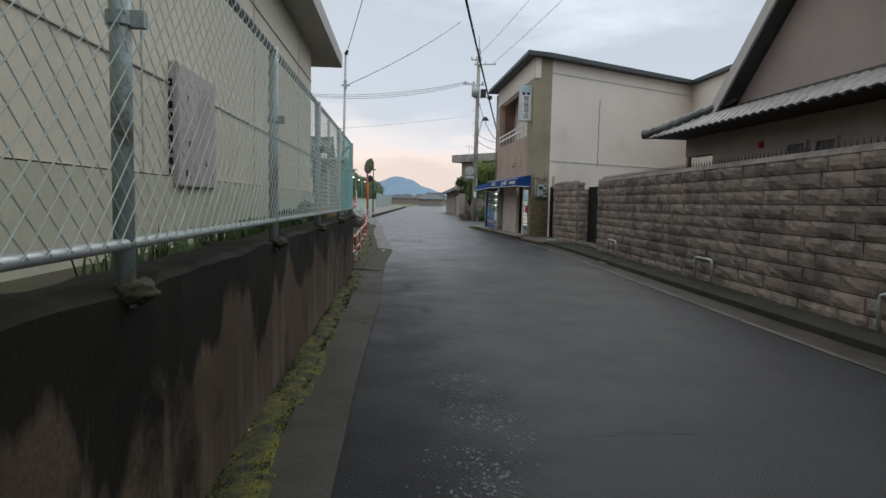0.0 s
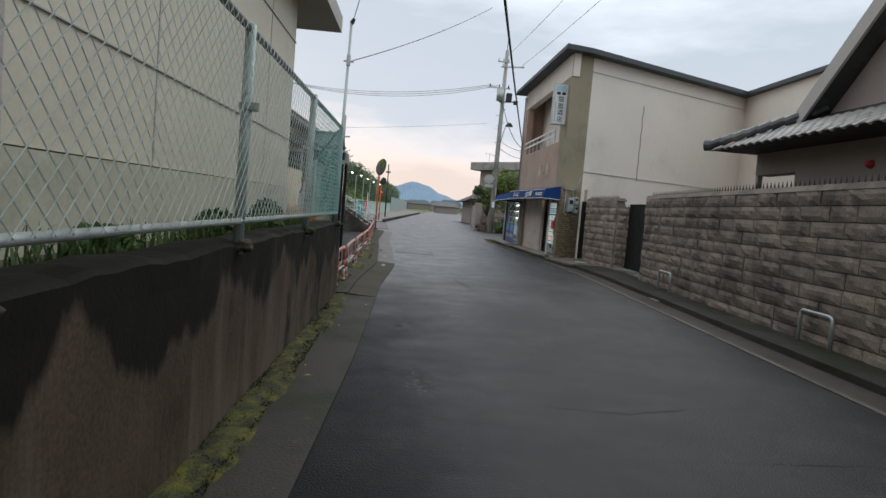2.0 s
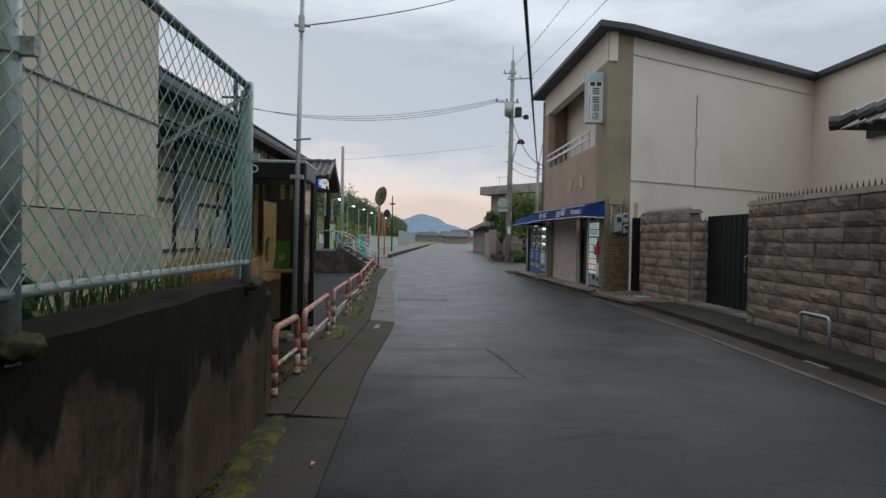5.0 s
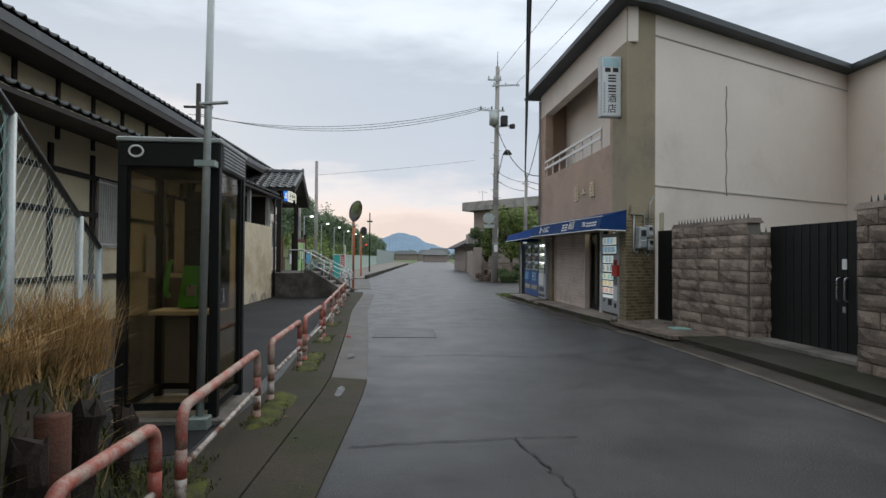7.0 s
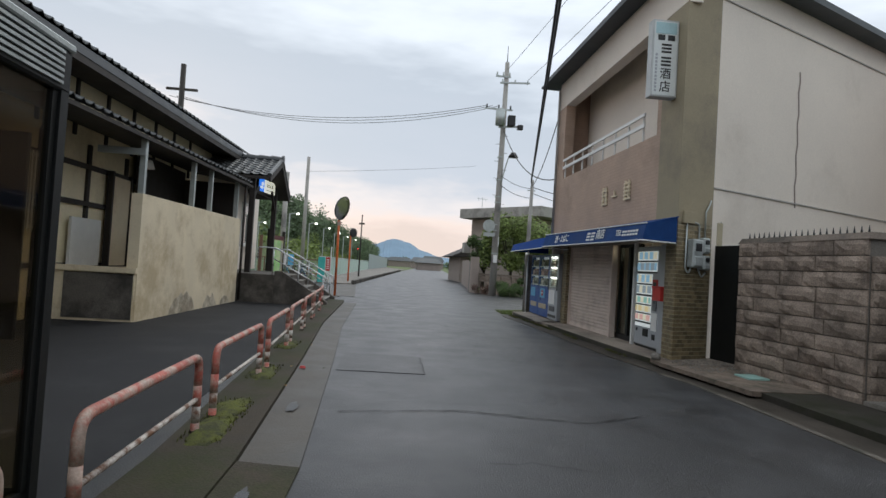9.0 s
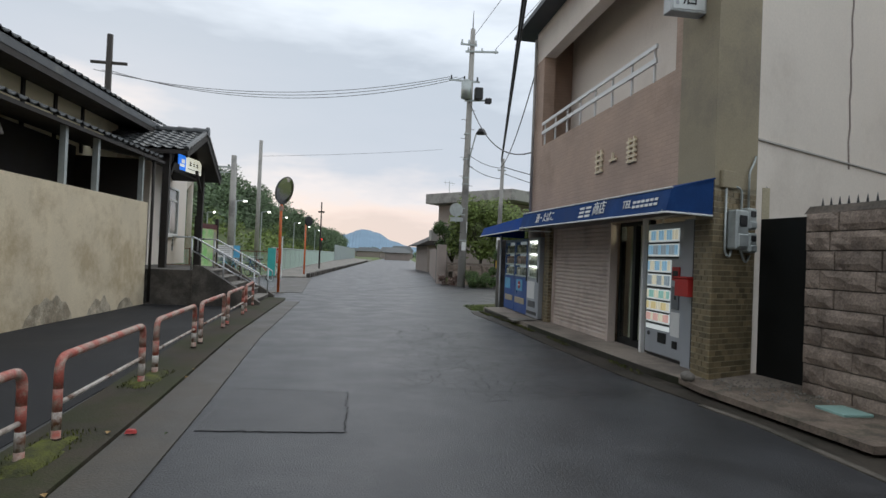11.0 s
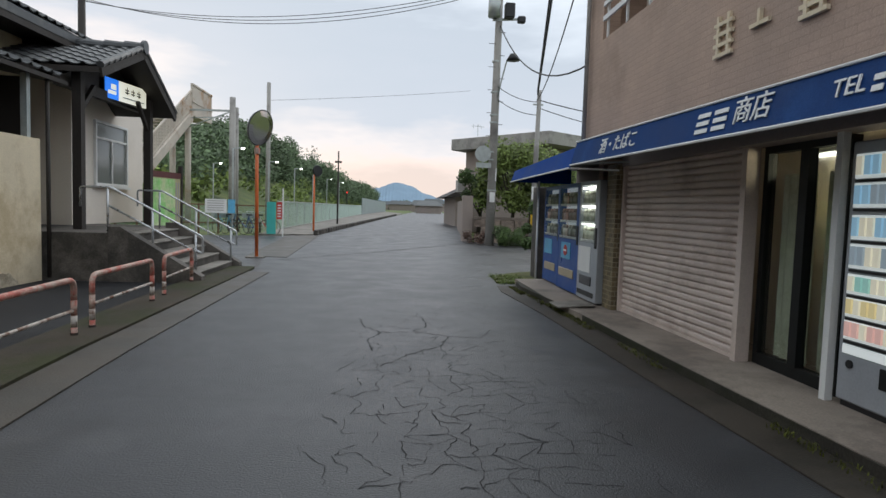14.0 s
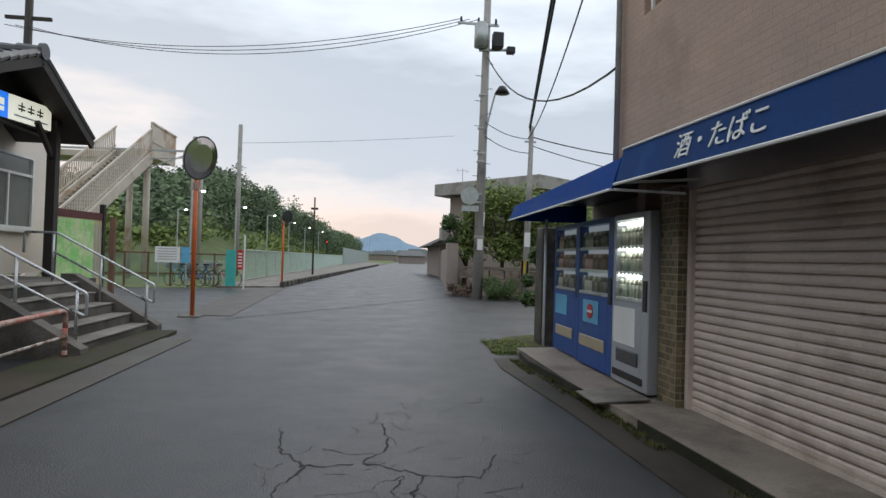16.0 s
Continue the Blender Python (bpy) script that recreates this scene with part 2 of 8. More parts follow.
BROWNWALL = material("brown_tile_wall", (0.45, 0.325, 0.25), 0.75, 0.12, 1.0, 50, 0.25, col2=(0.37, 0.265, 0.2), blotch=0.4)
OLIVEWALL = material("olive_render", (0.31, 0.265, 0.18), 0.8, 0.12, 1.0, 50, 0.2, col2=(0.24, 0.205, 0.15), blotch=0.4)
SLATE = material("dark_roof_edge", (0.045, 0.055, 0.06), 0.55, 0.15, 2, 40, 0.15)
TILE = material("smoked_roof_tile", (0.065, 0.068, 0.07), 0.42, 0.2, 3, 60, 0.2, spread=0.3, col2=(0.12, 0.12, 0.11), blotch=0.3)
TILE_PALE = material("pale_roof_tile", (0.23, 0.215, 0.2), 0.55, 0.2, 3, 60, 0.25, spread=0.2, col2=(0.2, 0.19, 0.18), blotch=0.4)
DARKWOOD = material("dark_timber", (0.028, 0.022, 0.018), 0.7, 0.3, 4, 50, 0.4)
CREAM = material("cream_plaster", (0.8, 0.71, 0.5), 0.85, 0.08, 1, 40, 0.15, col2=(0.66, 0.57, 0.38), blotch=0.4)
OFFWHITE = material("offwhite_plaster", (0.7, 0.6, 0.43), 0.85, 0.09, 0.9, 40, 0.15, col2=(0.5, 0.4, 0.25), blotch=0.5)
GREYWALL = material("grey_house_wall", (0.3, 0.25, 0.22), 0.85, 0.1, 1, 40, 0.15)
AWNING_FADED = material("faded_blue_canvas", (0.012, 0.046, 0.16), 0.75, 0.16, 1.5, 90, 0.15, col2=(0.02, 0.066, 0.2), blotch=0.4, gloss=0.16)
AWNING = material("blue_canvas", (0.005, 0.05, 0.24), 0.75, 0.14, 1.5, 90, 0.15, col2=(0.008, 0.055, 0.24), blotch=0.3, gloss=0.12)
WHITE = material("white_paint", (0.75, 0.75, 0.73), 0.5, 0.05, 3, 60, 0.03)
SHUTTER = material("shutter_slat", (0.6, 0.5, 0.44), 0.5, 0.1, 2, 60, 0.05, col2=(0.44, 0.355, 0.305), blotch=0.35)
SILVER = material("silver_panel", (0.4, 0.42, 0.45), 0.4, 0.08, 2, 60, 0.03, metal=0.3)
VBLUE = material("machine_blue", (0.005, 0.06, 0.27), 0.35, 0.08, 2, 60, 0.02)
BRICKJOINT = material("pale_brick_mortar", (0.36, 0.32, 0.23), 0.95, 0.2, 3, 60, 0.4)
BRICK = material("olive_glazed_brick", (0.18, 0.14, 0.078), 0.42, 0.2, 6, 80, 0.3, spread=0.38)
RED = material("red_paint", (0.45, 0.03, 0.025), 0.5, 0.1, 4, 60, 0.05)
RUSTRED = material("faded_red_paint", (0.42, 0.105, 0.075), 0.6, 0.24, 9, 80, 0.25, col2=(0.44, 0.33, 0.27), blotch=0.78)
RUSTWHITE = material("chipped_white_paint", (0.55, 0.5, 0.45), 0.6, 0.15, 9, 80, 0.25, col2=(0.16, 0.07, 0.035), blotch=0.6)
ORANGE = material("orange_paint", (0.62, 0.13, 0.025), 0.5, 0.12, 5, 60, 0.06, col2=(0.45, 0.1, 0.03), blotch=0.3)
POLE = material("pole_concrete", (0.34, 0.325, 0.3), 0.8, 0.14, 1.2, 60, 0.25, col2=(0.2, 0.19, 0.18), blotch=0.4)
CABLE = material("cable_black", (0.02, 0.02, 0.022), 0.6, 0.1, 3, 60, 0)
STEEL = material("steel_rail", (0.5, 0.51, 0.52), 0.3, 0.08, 5, 80, 0.03, metal=0.8)
LEAF = material("leaf", (0.055, 0.095, 0.02), 0.7, 0.3, 2, 30, 0.1, spread=0.45, island=True)
LEAF_DK = material("leaf_dark", (0.1, 0.145, 0.07), 0.75, 0.3, 0.2, 10, 0.1, spread=0.5, island=True)
BARK = material("bark", (0.06, 0.05, 0.04), 0.9, 0.3, 5, 40, 0.6)
STRAW = material("dry_grass", (0.42, 0.27, 0.11), 0.85, 0.2, 3, 40, 0, spread=0.4, island=True)
# distance haze is mixed into the mountain's blue-grey colour
MOUNTAIN = material("hazed_mountain", (0.2, 0.29, 0.38), 1.0, 0.08, 0.01, 0.05, 0)


def streaked(name, base, dark, pale):
    """Old concrete with black run-off streaks that start at the top edge, and pale lime streaks."""
    m = material(name, base, 0.8, 0.3, 1.4, 50, 0.22, col2=dark, blotch=0.4, gloss=0.15)
    n, l = m.node_tree.nodes, m.node_tree.links
    b = n["Principled BSDF"]
    src = b.inputs["Base Color"].links[0].from_socket
    geo = n.new("ShaderNodeNewGeometry")
    sep = n.new("ShaderNodeSeparateXYZ")
    l.new(geo.outputs["Position"], sep.inputs[0])
    for k, (freq, low, high, col, fall) in enumerate(((1.5, 0.30, 0.42, dark, 0.55), (3.4, 0.2, 0.3, pale, -0.22))):
        com = n.new("ShaderNodeCombineXYZ")
        mz = n.new("ShaderNodeMath")
        mz.operation = "MULTIPLY"
        mz.inputs[1].default_value = 0.12
        l.new(sep.outputs["Z"], mz.inputs[0])
        l.new(sep.outputs["Y"], com.inputs[1])
        l.new(mz.outputs[0], com.inputs[2])
        com.inputs[0].default_value = 3.1 + 5 * k
        ns = n.new("ShaderNodeTexNoise")
        ns.inputs["Scale"].default_value = freq
        ns.inputs["Detail"].default_value = 5
        ns.inputs["Roughness"].default_value = 0.52 if k == 0 else 0.7
        l.new(com.outputs[0], ns.inputs["Vector"])
        ad = n.new("ShaderNodeMath")
        ad.operation = "MULTIPLY_ADD"
        ad.inputs[1].default_value = fall
        l.new(sep.outputs["Z"], ad.inputs[0])
        l.new(ns.outputs["Fac"], ad.inputs[2])
        th = n.new("ShaderNodeMapRange")
        th.inputs[1].default_value, th.inputs[2].default_value = (0.86, 0.90) if k == 0 else (0.40, 0.58)
        th.inputs[4].default_value = 0.93 if k == 0 else 0.5
        l.new(ad.outputs[0], th.inputs[0])
        mx = n.new("ShaderNodeMix")
        mx.data_type = "RGBA"
        mx.inputs[7].default_value = (*col, 1)
        l.new(th.outputs[0], mx.inputs[0])
        l.new(src, mx.inputs[6])
        src = mx.outputs[2]
    l.new(src, b.inputs["Base Color"])
    return m


STREAKED = streaked("runoff_concrete", (0.068, 0.049, 0.034), (0.006, 0.006, 0.004), (0.17, 0.135, 0.105))
CONCRETE_WET = material("mossy_concrete", (0.038, 0.033, 0.026), 0.75, 0.3, 1.8, 60, 0.5, gloss=0.3, col2=(0.02, 0.021, 0.009), blotch=0.7)


def bricked(m, w, h):
    """Adds the fine relief and tone of small wall tiles, too small to pick apart, on walls that run along y."""
    n, l = m.node_tree.nodes, m.node_tree.links
    b = n["Principled BSDF"]
    geo = n.new("ShaderNodeNewGeometry")
    sep = n.new("ShaderNodeSeparateXYZ")
    com = n.new("ShaderNodeCombineXYZ")
    l.new(geo.outputs["Position"], sep.inputs[0])
    l.new(sep.outputs["Y"], com.inputs[0])
    l.new(sep.outputs["Z"], com.inputs[1])
    bt = n.new("ShaderNodeTexBrick")
    bt.inputs["Scale"].default_value = 1.0
    bt.inputs["Brick Width"].default_value, bt.inputs["Row Height"].default_value = w, h
    bt.inputs["Mortar Size"].default_value = 0.006
    bt.inputs["Color1"].default_value, bt.inputs["Color2"].default_value, bt.inputs["Mortar"].default_value = (1, 1, 1, 1), (0.95, 0.95, 0.95, 1), (0.87, 0.87, 0.87, 1)
    l.new(com.outputs[0], bt.inputs["Vector"])
    mx = n.new("ShaderNodeMix")
    mx.data_type = "RGBA"
    mx.blend_type = "MULTIPLY"
    mx.inputs[0].default_value = 1.0
    l.new(b.inputs["Base Color"].links[0].from_socket, mx.inputs[6])
    l.new(bt.outputs["Color"], mx.inputs[7])
    l.new(mx.outputs[2], b.inputs["Base Color"])
    bp = n.new("ShaderNodeBump")
    bp.inputs["Strength"].default_value, bp.inputs["Distance"].default_value = 0.4, 0.006
    bp.invert = True
    l.new(bt.outputs["Fac"], bp.inputs["Height"])
    l.new(b.inputs["Normal"].links[0].from_socket, bp.inputs["Normal"])
    l.new(bp.outputs[0], b.inputs["Normal"])


bricked(BROWNWALL, 0.23, 0.065)
STAIN = material("damp_stain", (0.3, 0.25, 0.18), 0.85, 0.35, 4, 40, 0.2, col2=(0.52, 0.45, 0.34), blotch=0.8)
WATER = material("puddle_water", (0.02, 0.02, 0.02), 0.3, 0.1, 3, 40, 0.0, gloss=0.35)
GLASS = glass("window_glass", (0.85, 0.88, 0.86), 0.02, 1.4)
GLASS_CLEAR = glass("display_glass", (0.9, 0.92, 0.92), 0.02, 1.18)
GLASS_TINT = glass("booth_glass", (0.78, 0.73, 0.64), 0.03, 1.35)
MIRROR = material("mirror_face", (0.5, 0.48, 0.47), 0.06, 0.02, bump=0, metal=1.0)
INTERIOR = material("dim_interior", (0.42, 0.37, 0.26), 0.9, 0.15, 2, 40, 0.1)
LAMP = glow("lamp_white", (1.0, 0.97, 0.88), 5)
PANEL_LIT = glow("lit_panel", (0.9, 0.97, 0.95), 0.32)
PANEL_BRIGHT = glow("bright_panel", (1.0, 0.98, 0.9), 1.1)
# faint glow added so bottles show in the unlit blue machines
PANEL_FILL = glow("fill_panel", (0.85, 0.9, 1.0), 0.22)
SIGN_LIT = glow("lit_sign", (1.0, 0.96, 0.75), 0.55)
SIGN_BLUE = glow("lit_sign_blue", (0.02, 0.2, 0.85), 0.8, (0.02, 0.15, 0.7))
MAPGREEN = material("printed_map", (0.3, 0.66, 0.2), 0.4, 0.15, 3.5, 30, 0, col2=(0.62, 0.72, 0.4), blotch=0.75)

# ---------------------------------------------------------------- building helpers
ORIGIN = {}


def thing(name, at=(0, 0, 0), label="", category="", group="", kind=""):
    ob = new(name)
    ob.empty_display_size = 0.1
    ob.location = at
    ORIGIN[ob.name] = Vector(at)
    return tagged(ob, label, category, group, kind)


def part(name, bm, mat, parent=None, label="", smooth=False, kind=""):
    """Links a bmesh, in the coordinates of the place, as one mesh under a thing or a part."""
    me = bpy.data.meshes.new(name)
    at = ORIGIN[parent.name] if parent else Vector((0, 0, 0))
    if at.length:
        bmesh.ops.translate(bm, verts=bm.verts, vec=-at)
    bm.normal_update()
    if smooth:
        for f in bm.faces:
            f.smooth = True
    bm.to_mesh(me)
    bm.free()
    for m in mat if isinstance(mat, (list, tuple)) else (mat,):
        me.materials.append(m)
    ob = new(name, me)
    if parent:
        ob.parent = parent
        ORIGIN[ob.name] = at
    else:
        ORIGIN[ob.name] = Vector((0, 0, 0))
    return tagged(ob, label, kind=kind)


def mesh(*solids):
    """A bmesh with several solids in it; each solid is a function that adds itself."""
    bm = bmesh.new()
    for s in solids:
        s(bm)
    return bm


def slab(x0, x1, y0, y1, z0, z1, bev=0.0):
    def add(bm):
        r = bmesh.ops.create_cube(bm, size=1)["verts"]
        bmesh.ops.scale(bm, verts=r, vec=(abs(x1 - x0), abs(y1 - y0), abs(z1 - z0)))
        bmesh.ops.translate(bm, verts=r, vec=((x0 + x1) / 2, (y0 + y1) / 2, (z0 + z1) / 2))
        if bev:
            es = list({e for v in r for e in v.link_edges})
            bmesh.ops.bevel(bm, geom=es, offset=bev, segments=1, affect="EDGES")
    return add


def prism(pts, z0, z1):
    """An upright prism over a ground outline."""
    def add(bm):
        lo = [bm.verts.new((x, y, z0)) for x, y in pts]
        hi = [bm.verts.new((x, y, z1)) for x, y in pts]
        k = len(pts)
        bm.faces.new(lo[::-1])
        bm.faces.new(hi)
        for i in range(k):
            bm.faces.new((lo[i], lo[(i + 1) % k], hi[(i + 1) % k], hi[i]))
        bmesh.ops.recalc_face_normals(bm, faces=bm.faces)
    return add


def hull(a, b):
    """A solid between two outlines with equally many corners."""
    def add(bm):
        lo = [bm.verts.new(p) for p in a]
        hi = [bm.verts.new(p) for p in b]
        k = len(a)
        fs = [bm.faces.new(lo[::-1]), bm.faces.new(hi)]
        for i in range(k):
            fs.append(bm.faces.new((lo[i], lo[(i + 1) % k], hi[(i + 1) % k], hi[i])))
        bmesh.ops.recalc_face_normals(bm, faces=fs)
    return add


def rod(p, q, r0, r1=None, seg=10):
    r1 = r0 if r1 is None else r1

    def add(bm):
        a, b = Vector(p), Vector(q)
        d = (b - a).normalized()
        u = d.orthogonal().normalized()
        v = d.cross(u)
        ring = [(math.cos(2 * math.pi * i / seg), math.sin(2 * math.pi * i / seg)) for i in range(seg)]
        lo = [bm.verts.new(a + (u * c + v * s) * r0) for c, s in ring]
        hi = [bm.verts.new(b + (u * c + v * s) * r1) for c, s in ring]
        bm.faces.new(lo[::-1])
        bm.faces.new(hi)
        for i in range(seg):
            bm.faces.new((lo[i], lo[(i + 1) % seg], hi[(i + 1) % seg], hi[i]))
    return add


def tube(pts, r, seg=8):
    """A round bar along a bent line."""
    def add(bm):
        ps = [Vector(p) for p in pts]
        rings = []
        u = None
        for i, p in enumerate(ps):
            d = (ps[min(i + 1, len(ps) - 1)] - ps[max(i - 1, 0)]).normalized()
            if u is None:
                u = d.orthogonal().normalized()
            u = (u - d * u.dot(d)).normalized()
            v = d.cross(u)
            rings.append([bm.verts.new(p + (u * math.cos(2 * math.pi * k / seg) + v * math.sin(2 * math.pi * k / seg)) * r) for k in range(seg)])
        for a, b in zip(rings, rings[1:]):
            for k in range(seg):
                bm.faces.new((a[k], a[(k + 1) % seg], b[(k + 1) % seg], b[k]))
        bm.faces.new(rings[0][::-1])
        bm.faces.new(rings[-1])
    return add


def bent(pts, r=0.1, steps=4):
    """Rounds the corners of a line."""
    ps = [Vector(p) for p in pts]
    out = [ps[0]]
    for a, b, c in zip(ps, ps[1:], ps[2:]):
        p, q = b + (a - b).normalized() * r, b + (c - b).normalized() * r
        for i in range(steps + 1):
            s = i / steps
            out.append(p * (1 - s) ** 2 + b * 2 * s * (1 - s) + q * s * s)
    out.append(ps[-1])
    return out


def beam(p, q, w, h):
    """A squared bar from p to q, w wide and h high."""
    def add(bm):
        a, b = Vector(p), Vector(q)
        d = (b - a).normalized()
        up = Vector((0, 0, 1)) if abs(d.z) < 0.95 else Vector((1, 0, 0))
        s = d.cross(up).normalized()
        t = s.cross(d)
        f = [(-w / 2, -h / 2), (w / 2, -h / 2), (w / 2, h / 2), (-w / 2, h / 2)]
        hull([a + s * i + t * j for i, j in f], [b + s * i + t * j for i, j in f])(bm)
    return add


def strip(rows, thick):
    """A sheet over rows of points (each row two or more), with thickness downwards."""
    def add(bm):
        vs = [[bm.verts.new(p) for p in r] for r in rows]
        lo = [[bm.verts.new((p[0], p[1], p[2] - thick)) for p in r] for r in rows]
        fs = []
        for a, b in ((vs, 0), (lo, 1)):
            for r0, r1 in zip(a, a[1:]):
                for i in range(len(r0) - 1):
                    fs.append(bm.faces.new((r0[i], r0[i + 1], r1[i + 1], r1[i])))
        n = len(rows)
        m = len(rows[0])
        for i in range(n - 1):
            fs.append(bm.faces.new((vs[i][0], vs[i + 1][0], lo[i + 1][0], lo[i][0])))
            fs.append(bm.faces.new((vs[i][m - 1], vs[i + 1][m - 1], lo[i + 1][m - 1], lo[i][m - 1])))
        for j in range(m - 1):
            fs.append(bm.faces.new((vs[0][j], vs[0][j + 1], lo[0][j + 1], lo[0][j])))
            fs.append(bm.faces.new((vs[n - 1][j], vs[n - 1][j + 1], lo[n - 1][j + 1], lo[n - 1][j])))
        bmesh.ops.recalc_face_normals(bm, faces=fs)
    return add


def along(table, y):
    """The value at y from a short table of (y, value)."""
    return float(np.interp(y, [a for a, b in table], [b for a, b in table]))


def setting(name, bm, mat, label, category="", smooth=False):
    ob = part(name, bm, mat, None, smooth=smooth)
    return tagged(ob, label, category or name, kind="structure")


# lines of the plan: x by y
ROAD_L = [(-8, -0.42), (4.6, -0.2), (8, -0.08), (13, -0.02), (15, 0.1), (16.5, 0.18), (21, 0.04), (25.5, -0.15), (33, -0.17), (35.4, -0.5)]
WALL_L = [(-8, -0.98), (11.4, -0.62)]
GUTTER_R = [(-8, 3.75), (5, 4.2), (10.5, 4.5), (17, 4.86), (20.5, 4.9), (22.5, 4.6), (25, 4.5), (28, 4.42), (30.4, 4.25), (31.6, 4.4)]
WALL_R = [(-8, 4.2), (5.7, 5.12), (11, 5.5), (16.55, 5.95)]

# ---------------------------------------------------------------- ground and road
setting("ground", mesh(slab(-3000, 3000, -3000, 3000, -0.5, -0.06)), GRASS, "flat grassy ground reaching the horizon", "ground")
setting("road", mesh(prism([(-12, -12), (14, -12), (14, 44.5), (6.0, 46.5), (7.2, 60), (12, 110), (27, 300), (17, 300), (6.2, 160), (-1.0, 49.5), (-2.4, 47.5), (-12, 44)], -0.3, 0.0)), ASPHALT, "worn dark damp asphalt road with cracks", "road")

YS = [-8 + 0.75 * i for i in range(57)]


def ribbon(name, ys, inner, outer, z0, z1, mat, label, cat, cross=None):
    rows = []
    for y in ys:
        a, b = inner(y), outer(y)
        rows.append([(a + (b - a) * k / 3, y, z0 + (z1 - z0) * k / 3) for k in range(4)])
    return setting(name, mesh(strip(rows, 0.25)), mat, label, cat)


# concrete gutter apron along the west side of the road, moss next to the retaining wall
ribbon("gutter_west", [y for y in YS if y < 12.3], lambda y: along(WALL_L, y) - 0.1, lambda y: along(ROAD_L, y), 0.03, 0.012, CONCRETE_WET, "mossy damp concrete gutter apron under the wall", "gutter")
ribbon("gutter_mud", [y for y in YS if 11.4 < y < 16.8], lambda y: along(ROAD_L, y) - 0.40, lambda y: along(ROAD_L, y), 0.044, 0.014, KERB_MOSS, "muddy edge of the old road by the barriers", "gutter")
ribbon("gutter_apron", [y for y in YS if 16.7 < y < 33], lambda y: along(ROAD_L, y) - 0.40, lambda y: along(ROAD_L, y), 0.028, 0.014, GUTTER, "weathered concrete gutter apron beside the road", "gutter")
ribbon("kerb_west", [y for y in YS if 11 < y < 34], lambda y: along(ROAD_L, y) - 0.95 - 0.012 * max(0, y - 20), lambda y: along(ROAD_L, y) - 0.411, 0.055, 0.05, KERB_MOSS, "low concrete kerb strip carrying the pipe barriers", "kerb")
# east side: gutter, then a low kerb and the narrow pavement in front of wall and shop
ribbon("gutter_east", [y for y in YS if y < 31.6], lambda y: along(GUTTER_R, y), lambda y: along(GUTTER_R, y) + 0.37, 0.012, 0.02, GUTTER_E, "damp concrete gutter beside the road", "gutter")
ribbon("gutter_edge", [y for y in YS if y < 21.5], lambda y: along(GUTTER_R, y) - 0.07, lambda y: along(GUTTER_R, y) - 0.004, 0.012, 0.014, KERB, "thin pale concrete edge of the gutter", "gutter")
ribbon("pavement_shop", [21.6, 23, 25, 27, 29, 31.4], lambda y: along(GUTTER_R, y) + 0.37, lambda y: 6.5, 0.106, 0.13, PAVE, "worn concrete pavement in front of the shop", "pavement")
setting("forecourt", mesh(prism([(-5.6, 12), (-1.0, 14.3), (-1.0, 20), (-1.25, 30.6), (-5.6, 30.6)], -0.01, 0.006)), ASPHALT_WET, "dark asphalt station forecourt behind the barriers", "forecourt")
ribbon("pavement_east", [y for y in YS if y < 31.6], lambda y: along(GUTTER_R, y) + 0.36, lambda y: 14.0, 0.1, 0.12, CONCRETE_WET, "narrow dark pavement below the stone wall", "pavement")

# ---------------------------------------------------------------- west: retaining wall, prefab building


def rough_wall(y0, y1, z0, z1, th):
    """An old cast wall: its face and top edge wander a little."""
    def add(bm):
        ny, nz = int((y1 - y0) / 0.14), 9
        cols = []
        for j in range(ny + 1):
            y = y0 + (y1 - y0) * j / ny
            x = along(WALL_L, y)
            top = z1 + 0.022 * noise.noise(Vector((0, y * 1.7, 1))) + 0.012 * noise.noise(Vector((0, y * 7, 5)))
            col = []
            for k in range(nz + 1):
                z = z0 + (top - z0) * k / nz
                dx = 0.012 * noise.noise(Vector((1, y * 1.3, z * 2))) + 0.006 * noise.noise(Vector((3, y * 6, z * 6)))
                col.append(bm.verts.new((x + dx, y, z)))
            for k, (f, dz) in enumerate(((0.03, 0.022), (0.12, 0.03), (0.24, 0.02), (th, 0.0))):
                col.append(bm.verts.new((x - f, y, top + dz + 0.014 * noise.noise(Vector((k, y * 5, 2))))))
            col.append(bm.verts.new((x - th, y, z0)))
            cols.append(col)
        for a, b in zip(cols, cols[1:]):
            for k in range(len(a) - 1):
                bm.faces.new((a[k], b[k], b[k + 1], a[k + 1]))
        bm.faces.new(cols[-1])
        bm.faces.new(cols[0][::-1])
        bmesh.ops.recalc_face_normals(bm, faces=bm.faces)
    return add


setting("retaining_wall", mesh(rough_wall(-8, 11.4, -0.1, 1.05, 0.32)), STREAKED, "stained damp concrete retaining wall with moss", "retaining wall")
setting("raised_yard", mesh(prism([(-1.25, -8), (-0.9, 11.3), (-6, 11.3), (-6, -8)], -0.1, 0.98)), EARTH, "raised earth strip behind the retaining wall", "yard")

prefab = thing("prefab_building", (-4, 4, 0.98), "beige panelled low building with flat overhanging eaves", "building")
A, B = (-1.86, -9), (-1.42, 11.45)
part("wall", mesh(prism([A, B, (-7, 11.6), (-7, -9)], 1.5, 4.35)), BEIGE, prefab)
part("plinth", mesh(prism([(A[0] + 0.025, A[1]), (B[0] + 0.025, B[1] + 0.02), (-7, 11.62), (-7, -9)], 0.9, 1.49)), BEIGE_LOW, prefab, "duller beige plinth")
